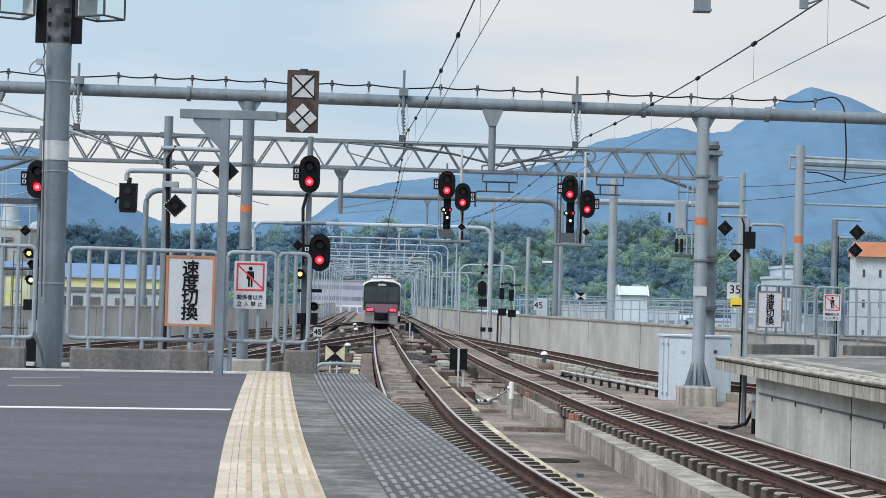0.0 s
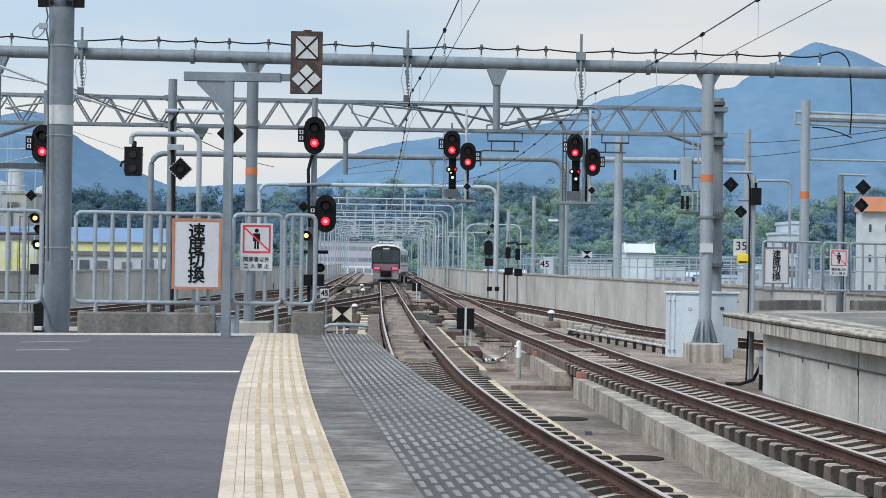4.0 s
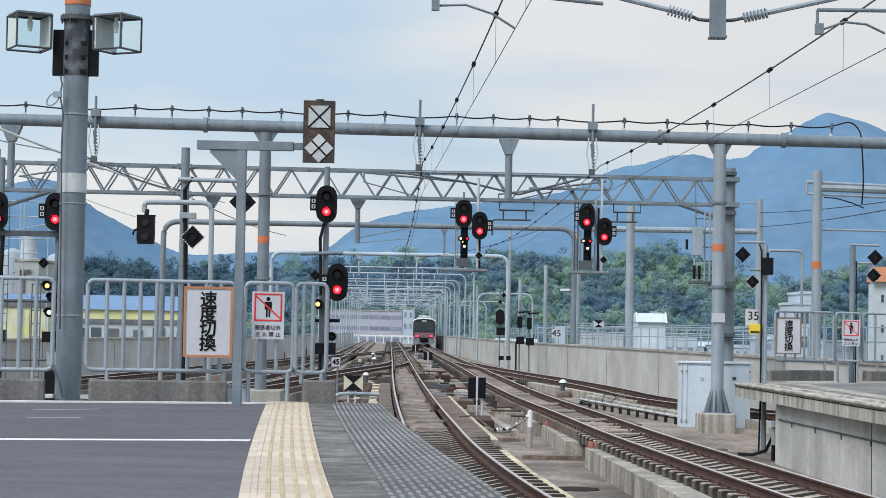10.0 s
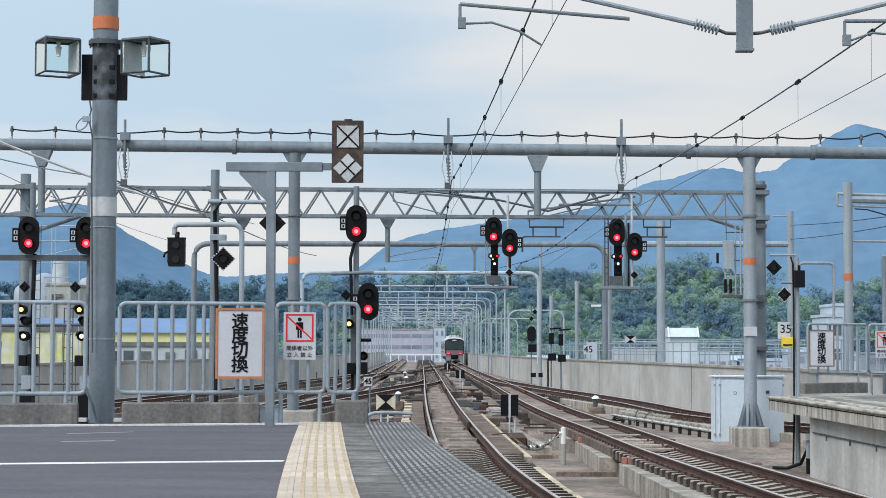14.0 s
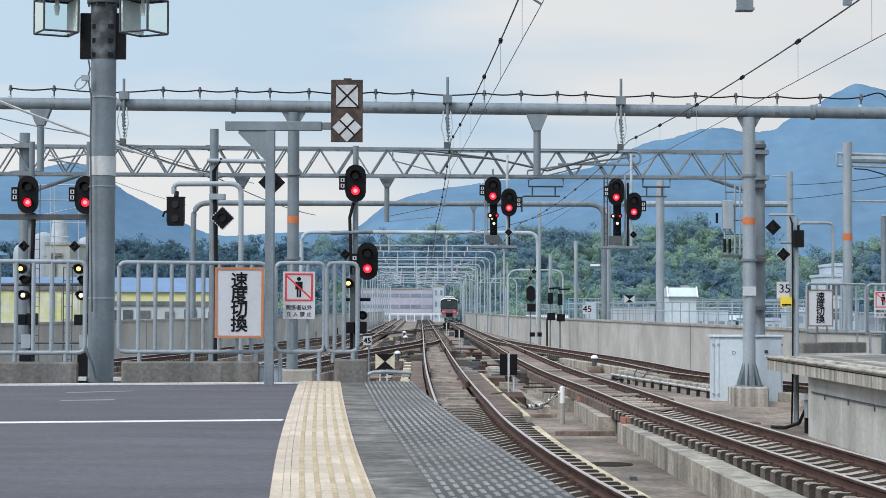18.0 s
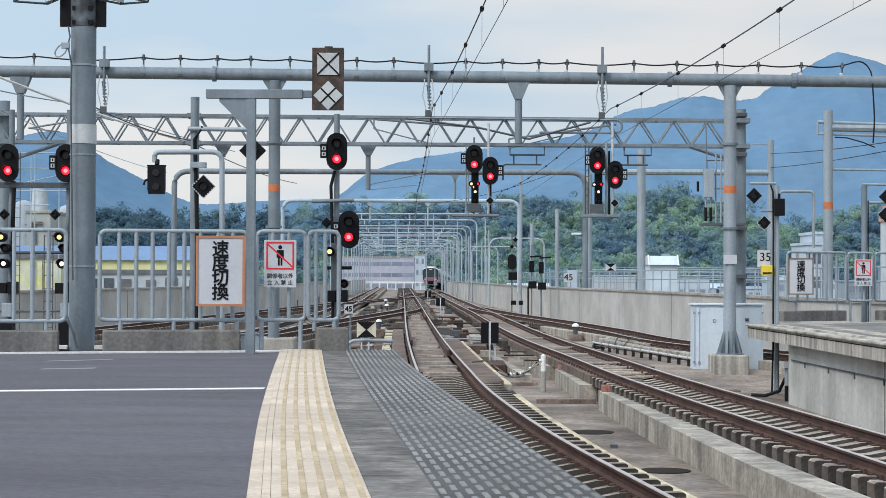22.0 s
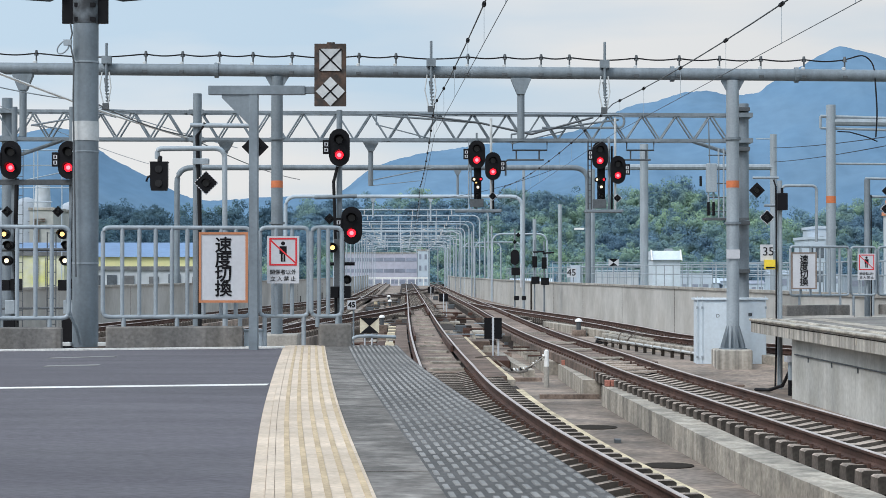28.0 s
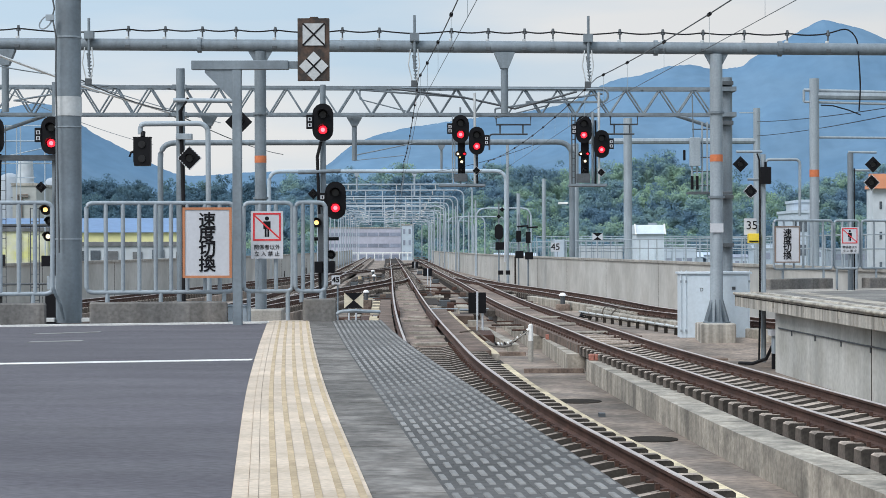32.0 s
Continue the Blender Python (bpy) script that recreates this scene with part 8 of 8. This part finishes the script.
for i in range(24):
    y_ = rnd.uniform(300, 560)
    if i % 2:
        x_ = rnd.uniform(0.03, 0.27) * y_
        top = 2.0 - rnd.uniform(0.2, 3.2) * y_ / 400
    else:
        x_ = rnd.uniform(-0.26, -0.12) * y_
        top = 2.0 - rnd.uniform(-0.5, 3.0) * y_ / 400
    w_ = rnd.uniform(6, 15)
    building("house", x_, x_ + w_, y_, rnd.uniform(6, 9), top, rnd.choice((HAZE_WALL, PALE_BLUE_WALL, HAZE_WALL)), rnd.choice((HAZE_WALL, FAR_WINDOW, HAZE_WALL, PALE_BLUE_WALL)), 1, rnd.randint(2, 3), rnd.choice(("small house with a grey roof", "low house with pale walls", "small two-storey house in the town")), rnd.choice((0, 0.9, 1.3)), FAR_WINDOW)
# pale barrier and railing along the far side
for nm, y_, xa, xb, za, zb, mt, lab in (("far_barrier", 395, -16.749, -3.14, 0.663, 0.953, WHITE, "white barrier at the far end of the deck"),):
    bm = bm_new()
    box(bm, xa, xb, y_, y_ + 0.3, za, zb)
    for k in range(8):
        x_ = xa + (xb - xa) * (k + 0.5) / 8
        box(bm, x_ - 0.1, x_ + 0.1, y_ + 0.05, y_ + 0.2, -1.9, za)
    tagged(link_mesh(nm, bm, mt, None, lab), "", "barrier")
for nm, x0, x1, y_, z0, z1, mt, lab in (("white_panel", 11.9, 15.3, 150, 1.0, 2.02, WHITE_WALL, "low white panel fence beyond the parapet"), ("white_panel", 17.2, 22.5, 160, 1.0, 1.9, PALE_BLUE_WALL, "low white panel fence beyond the parapet"), ("white_panel", 8.3, 8.95, 125, 0.9, 2.45, PALE_BLUE_WALL, "pale upright panel beyond the parapet")):
    pf_ = thing(nm, lab, "fence", group="white panels")
    n_ = max(1, int((x1 - x0) / 0.9))
    for k in range(n_):
        xa, xb = x0 + (x1 - x0) * k / n_, x0 + (x1 - x0) * (k + 1) / n_
        block(pf_, "panel", xa + 0.02, xb - 0.02, y_, y_ + 0.05, z0, z1, mt, "", 0.0)
    for k in range(n_ + 1):
        xa = x0 + (x1 - x0) * k / n_
        bar(pf_, "post", [(xa, y_ + 0.1, -9.0), (xa, y_ + 0.1, z1 + 0.05)], 0.05, STEEL_FAR, 6)
    settle(pf_)
for k, (y_, x0, x1, zt) in enumerate(((140, 10.6, 26.0, 2.55), (175, 10.0, 34.0, 2.9), (215, 14.0, 44.0, 3.1))):
    far_rail = thing("yard_railing", "pale steel railing in the yard beyond the parapet", "railing", group="yard railings")
    for z_ in (zt, zt - 0.45, zt - 0.9):
        bar(far_rail, "rail", [(x0, y_, z_), (x1, y_ + 6, z_)], 0.035, STEEL_FAR, 5)
    for x_ in np.arange(x0, x1, 1.1 + 0.3 * k):
        bar(far_rail, "post", [(x_, y_ + 6 * (x_ - x0) / (x1 - x0), -9.0), (x_, y_ + 6 * (x_ - x0) / (x1 - x0), zt)], 0.035, STEEL_FAR, 5)
    settle(far_rail)
sl = thing("street_lamp", "slim street lamp with a white head beyond the parapet", "street lamp")
bar(sl, "pole", [(15.3, 200, -9), (15.3, 200, 6.5)], 0.07, STEEL_FAR)
bar(sl, "arm", [(15.3, 200, 6.4), (14.6, 200, 6.55)], 0.04, STEEL_FAR)
block(sl, "head", 13.7, 14.7, 199.8, 200.2, 6.42, 6.62, WHITE, "white lamp head", 0.04)
settle(sl)
rl = thing("parapet_railing", "thin pale railing behind the east parapet", "railing")
for zz in (1.9, 2.35):
    bm = bm_new()
    pts = [(float(WALL_R(y_)) + 2.2, y_, zz) for y_ in np.linspace(56, 190, 30)]
    tube(bm, pts, 0.025, 5)
    part("rail", bm, STEEL_LIGHT, rl)
for y_ in np.linspace(56, 190, 60):
    bm = bm_new()
    x_ = float(WALL_R(y_)) + 2.2
    tube(bm, [(x_, y_, 0.2), (x_, y_, 2.35)], 0.025, 5)
    part("post", bm, STEEL_LIGHT, rl)
bm = bm_new()
sweep(bm, lambda y: WALL_R(y) + 2.2, 54, 192, 6, [(-1.9, -0.9), (0.3, -0.9), (0.3, 0.2), (-1.9, 0.2)])
part("ledge", bm, CONCRETE, rl)
settle(rl)


# ---------------------------------------------------------------- the train: two cars, the last one with its cab to the viewer
def train_car(k):
    tail = k == 0
    car = thing("train_car", "silver train car with black cab end and red tail lights" if tail else "silver commuter train car with dark windows", "train car", (0, 0, 0), 0, "cars of the departing train")
    L, W = 19.6, 1.46
    side = [(-W, 0.85), (W, 0.85), (W + 0.02, 1.3), (W, 2.2), (W - 0.02, 3.12), (W - 0.1, 3.34), (W - 0.5, 3.52), (0, 3.62), (-W + 0.5, 3.52), (-W + 0.1, 3.34), (-W + 0.02, 3.12), (-W, 2.2), (-W - 0.02, 1.3)]
    bm = bm_new()
    ends = ((0.0, 0.975, 0.0), (0.22, 1.0, 0.0)) if tail else ((0.0, 1.0, 0.0), (0.05, 1.0, 0.0))
    quads(bm, [[(x * s, y, z) for x, z in side] for y, s, _ in ends] + [[(x, L, z) for x, z in side]])
    body = part("body", bm, TRAIN_SILVER, car)
    bm = bm_new()
    quads(bm, [[(-W + 0.5, y, 3.56), (W - 0.5, y, 3.56), (W - 0.6, y, 3.72), (-W + 0.6, y, 3.72)] for y in (0.12, L - 0.1)])
    part("roof", bm, TRAIN_ROOF, car, "pale grey roof")
    for a, b in ((5.2, 8.2), (12.6, 16.0)):
        block(car, "roof_unit", -0.75, 0.75, a, b, 3.7, 4.0, TRAIN_ROOF, "pale air-conditioning unit", 0.05)
    block(car, "underframe", -1.25, 1.25, 0.9, L - 0.6, 0.35, 0.95, BLACK, "dark underframe equipment")
    for yb in (3.0, 16.5):
        bg = block(car, "bogie", -1.0, 1.0, yb - 1.3, yb + 1.3, 0.22, 0.62, BLACK, "black bogie", 0.03)
        for dy in (-1.05, 1.05):
            for sx in (-0.58, 0.58):
                bm = bm_new()
                tube(bm, [(sx - 0.06, yb + dy, 0.43), (sx + 0.06, yb + dy, 0.43)], 0.43, 18)
                part("wheel", bm, STEEL_DARK, bg)
    for s in (-1, 1):
        for i in range(9):
            door = i in (1, 4, 7)
            ya = 0.9 + i * 2.03
            bm = bm_new()
            xa = s * (W + 0.012)
            if door:
                box(bm, xa - 0.012, xa + 0.012, ya + 0.35, ya + 1.65, 1.05, 2.95)
                d_ = part("door", bm, TRAIN_DOOR, body, "silver sliding door")
                bm = bm_new()
                box(bm, xa - 0.018, xa + 0.018, ya + 0.5, ya + 1.5, 1.95, 2.75)
                part("door_window", bm, TRAIN_GLASS, body)
            else:
                box(bm, xa - 0.016, xa + 0.016, ya + 0.15, ya + 1.85, 1.9, 2.75)
                part("window", bm, TRAIN_GLASS, body, "dark window")
        bm = bm_new()
        box(bm, s * (W + 0.025) - 0.006, s * (W + 0.025) + 0.006, 0.4, L - 0.2, 1.42, 1.62)
        part("stripe", bm, TRAIN_STRIPE, body, "dull red stripe")
    if tail:
        f = 0.93
        bm = bm_new()
        plate(bm, [(-1.40, 1.25), (-1.27, 1.25), (-1.22, 1.76), (1.22, 1.76), (1.27, 1.25), (1.40, 1.25), (1.42, 2.3), (1.40, 3.1), (1.3, 3.28), (0.9, 3.44), (0, 3.52), (-0.9, 3.44), (-1.3, 3.28), (-1.40, 3.1), (-1.42, 2.3)], -0.03, 0.03)
        fr = part("cab_front", bm, TRAIN_BLACK, car, "black glazed cab front")
        for xa, xb in ((-1.3, -0.48), (-0.44, 0.44), (0.48, 1.3)):
            bm = bm_new()
            box(bm, xa, xb, -0.045, -0.03, 1.9, 3.1)
            part("cab_window", bm, TRAIN_GLASS, fr, "dark cab window")
        bm = bm_new()
        box(bm, -0.3, 0.3, -0.05, -0.03, 3.18, 3.32)
        part("destination_panel", bm, TRAIN_PANEL, fr)
        bm = bm_new()
        plate(bm, [(-1.3, 0.86), (1.3, 0.86), (1.28, 1.3), (1.22, 1.76), (-1.22, 1.76), (-1.28, 1.3)], -0.022, 0.02)
        part("apron", bm, TRAIN_PINKISH, car, "apron of red-tinted silver below the cab")
        for s in (-1, 1):
            bm = bm_new()
            plate(bm, [(s * 0.5, 1.12), (s * 1.2, 1.14), (s * 1.22, 1.36), (s * 1.16, 1.5), (s * 0.56, 1.44)][::s], -0.06, -0.022)
            lm = part("lamp_case", bm, TRAIN_BLACK, car)
            bm = bm_new()
            box(bm, min(s * 0.62, s * 1.15), max(s * 0.62, s * 1.15), -0.075, -0.06, 1.2, 1.42)
            part("tail_light", bm, TAIL_RED, lm, "lit red tail light")
        block(car, "skirt", -1.3, 1.3, -0.02, 0.5, 0.24, 0.86, TRAIN_SKIRT, "grey skirt", 0.06)
        block(car, "coupler", -0.28, 0.28, -0.5, 0.1, 0.62, 1.05, BLACK, "black coupler", 0.04)
        block(car, "hose_box", -0.55, 0.55, -0.12, 0.0, 0.5, 1.1, BLACK)
        bm = bm_new()
        tube(bm, [(-1.44, -0.02, 3.16), (-1.36, -0.02, 3.31), (-0.95, -0.02, 3.49), (0, -0.02, 3.58), (0.95, -0.02, 3.49), (1.36, -0.02, 3.31), (1.44, -0.02, 3.16)], 0.075, 8)
        part("roof_edge", bm, WHITE, car, "white roof edge")
    if tail:
        for sx in (-1, 1):
            bar(car, "pantograph_arm", [(sx * 0.45, 2.2, 3.7), (sx * 0.35, 3.6, 3.95), (sx * 0.5, 2.4, 4.08)], 0.035, STEEL_DARK, 6)
        bar(car, "collector_head", [(-0.85, 2.4, 4.0), (-0.55, 2.4, 4.1), (0.55, 2.4, 4.1), (0.85, 2.4, 4.0)], 0.04, STEEL_DARK, 6)
        block(car, "pantograph_base", -0.75, 0.75, 1.6, 3.6, 3.66, 3.8, STEEL_DARK)
    return car


CARS = [train_car(k) for k in range(2)]


# ---------------------------------------------------------------- sleepers, one by one near by, joined further off
def sleeper_mesh(half, name, thick=0.085):
    """A cast sleeper: full height under the rails and at its ends, hollowed in the middle, with a clip and bolt on either side of each rail."""
    bm = bm_new()
    top, low = -0.157, -0.205
    rings = []
    for x, z, w in ((-half, top - 0.02, 0.96), (-half + 0.03, top, 1.0), (-0.44, top, 1.0), (-0.2, low, 0.9), (0.2, low, 0.9), (0.44, top, 1.0), (half - 0.03, top, 1.0), (half, top - 0.02, 0.96)):
        t_ = thick * w
        rings.append([(x, -t_, -0.344), (x, t_, -0.344), (x, t_ * 0.86, z), (x, -t_ * 0.86, z)])
    quads(bm, rings)
    # shade painted by facing: light on top, darker ends, darkest sides
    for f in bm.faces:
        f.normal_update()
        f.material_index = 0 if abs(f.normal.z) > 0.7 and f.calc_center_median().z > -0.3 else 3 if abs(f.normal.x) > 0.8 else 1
    for c in (-0.565, 0.565):
        for s in (-1, 1):
            a, b = c + s * 0.05, c + s * 0.13
            quads(bm, [[(a, -w, top), (b, -w, top), (b, -w, z - 0.012), (a, -w, z)][::s] for w, z in ((0.045, -0.13), (-0.045, -0.13))], mat=2)
            box(bm, b - 0.045, b - 0.005, -0.02, 0.02, -0.145, -0.09, mat=2)
    me = bpy.data.meshes.new(name)
    bm.to_mesh(me)
    bm.free()
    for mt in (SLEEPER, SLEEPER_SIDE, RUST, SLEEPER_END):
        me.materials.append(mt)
    return me


def sleepers(line, parent, y0, y_near, y1, half, pitch=0.6, bare=None, thick=0.085):
    """Sleepers along a line; in the bare stretch slab panels take their place."""
    me = sleeper_mesh(half, "sleeper", thick)
    y = y0
    vs, fs = [], []
    bv = [v.co.copy() for v in me.vertices]
    bf = [list(p.vertices) for p in me.polygons]
    bm_i = [p.material_index for p in me.polygons]
    while y < y1:
        x = float(line(y))
        sl = float(line(y + 0.5) - line(y - 0.5))
        turn = -math.atan(sl)
        if bare and bare[0] < y < bare[1]:
            pass
        elif y < y_near:
            ob = new("sleeper", me)
            ob.parent = parent
            ob.matrix_basis = pose(x, y, 0, 0, 0, math.degrees(turn))
        else:
            o = len(vs)
            c, s = math.cos(turn), math.sin(turn)
            vs += [(x + v.x * c - v.y * s, y + v.x * s + v.y * c, v.z) for v in bv]
            fs += [[o + i for i in f] for f in bf]
        y += pitch / math.sqrt(1 + sl * sl)
    if vs:
        me2 = bpy.data.meshes.new("far_sleepers")
        me2.from_pydata(vs, [], fs)
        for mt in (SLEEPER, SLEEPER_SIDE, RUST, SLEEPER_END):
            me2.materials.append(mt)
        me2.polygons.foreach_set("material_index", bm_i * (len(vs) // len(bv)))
        ob = new("far_sleepers", me2)
        ob.parent = parent
        tagged(ob, "sleepers far along the track", "", "", "stuff")


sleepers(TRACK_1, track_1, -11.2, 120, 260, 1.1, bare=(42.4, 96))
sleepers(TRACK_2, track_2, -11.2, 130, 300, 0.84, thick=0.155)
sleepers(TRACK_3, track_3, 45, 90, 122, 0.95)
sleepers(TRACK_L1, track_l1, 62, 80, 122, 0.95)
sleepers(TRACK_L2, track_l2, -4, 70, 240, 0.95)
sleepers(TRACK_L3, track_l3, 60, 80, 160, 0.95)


# ---------------------------------------------------------------- what moves: the departing train
TRAIN_LINE = curve_through([(100, -1.45), (149, -2.2), (177, -2.75), (198, -3.15), (208, -3.3), (218, -3.05), (230, -2.3), (245, -0.85), (255, -0.35), (277, -0.6), (333, -1.7), (361, -1.76), (378, -1.5), (390, -0.35), (400, 1.0), (415, 3.6), (430, 6.8), (470, 17.0), (520, 33.0), (600, 62.0)])
TRAIN_FALL = curve_through([(0, 0), (300, 0), (368, 0), (382, -0.25), (396, -0.95), (410, -2.0), (425, -3.1), (450, -4.7), (480, -6.0), (540, -7.6), (600, -8.2)])
TAIL = [(0.0, 149.0), (3.0, 179.5), (6.0, 209.5), (8.0, 230.0), (10.0, 249.0), (13.0, 277.0), (16.5, 310.0), (19.0, 333.0), (22.0, 361.0), (24.5, 386.0), (26.0, 405.0), (28.0, 432.0), (32.0, 490.0)]

bm = bm_new()
ramp = []
for y_ in np.linspace(385.5, 580, 60):
    x_, z_ = float(TRAIN_LINE(y_)), float(TRAIN_FALL(y_))
    ramp.append([(x_ - 2.4, y_, -9.0), (x_ + 2.4, y_, -9.0), (x_ + 2.4, y_, z_ - 0.35), (x_ - 2.4, y_, z_ - 0.35)])
quads(bm, ramp)
ramp_ob = structure("track_9", bm, DECK, "concrete ramp that carries the track down from the viaduct", "railway track")
for c in (-0.565, 0.565):
    bm = bm_new()
    quads(bm, [[(p[0][0] + 2.4 + c - 0.04, p[0][1], p[2][2]), (p[0][0] + 2.4 + c + 0.04, p[0][1], p[2][2]), (p[0][0] + 2.4 + c + 0.04, p[0][1], p[2][2] + 0.35), (p[0][0] + 2.4 + c - 0.04, p[0][1], p[2][2] + 0.35)] for p in ramp])
    part("rail", bm, RUST, ramp_ob)


def motions():
    tail = curve_through(TAIL)
    times = [0.5 * i for i in range(65)]
    for k, car in enumerate(CARS):
        rows = []
        for t in times:
            y0 = float(tail(t)) + 20.0 * k
            ya, yb = y0 + 3.0, y0 + 16.5
            a = Vector((float(TRAIN_LINE(ya)), ya, float(TRAIN_FALL(ya))))
            b = Vector((float(TRAIN_LINE(yb)), yb, float(TRAIN_FALL(yb))))
            d = b - a
            base = a - d.normalized() * 3.0
            rows.append((t, pose(base.x, base.y, base.z, math.degrees(math.atan2(d.z, d.y)), 0, math.degrees(math.atan2(-d.x, d.y)))))
        walk(car, rows)


motions()
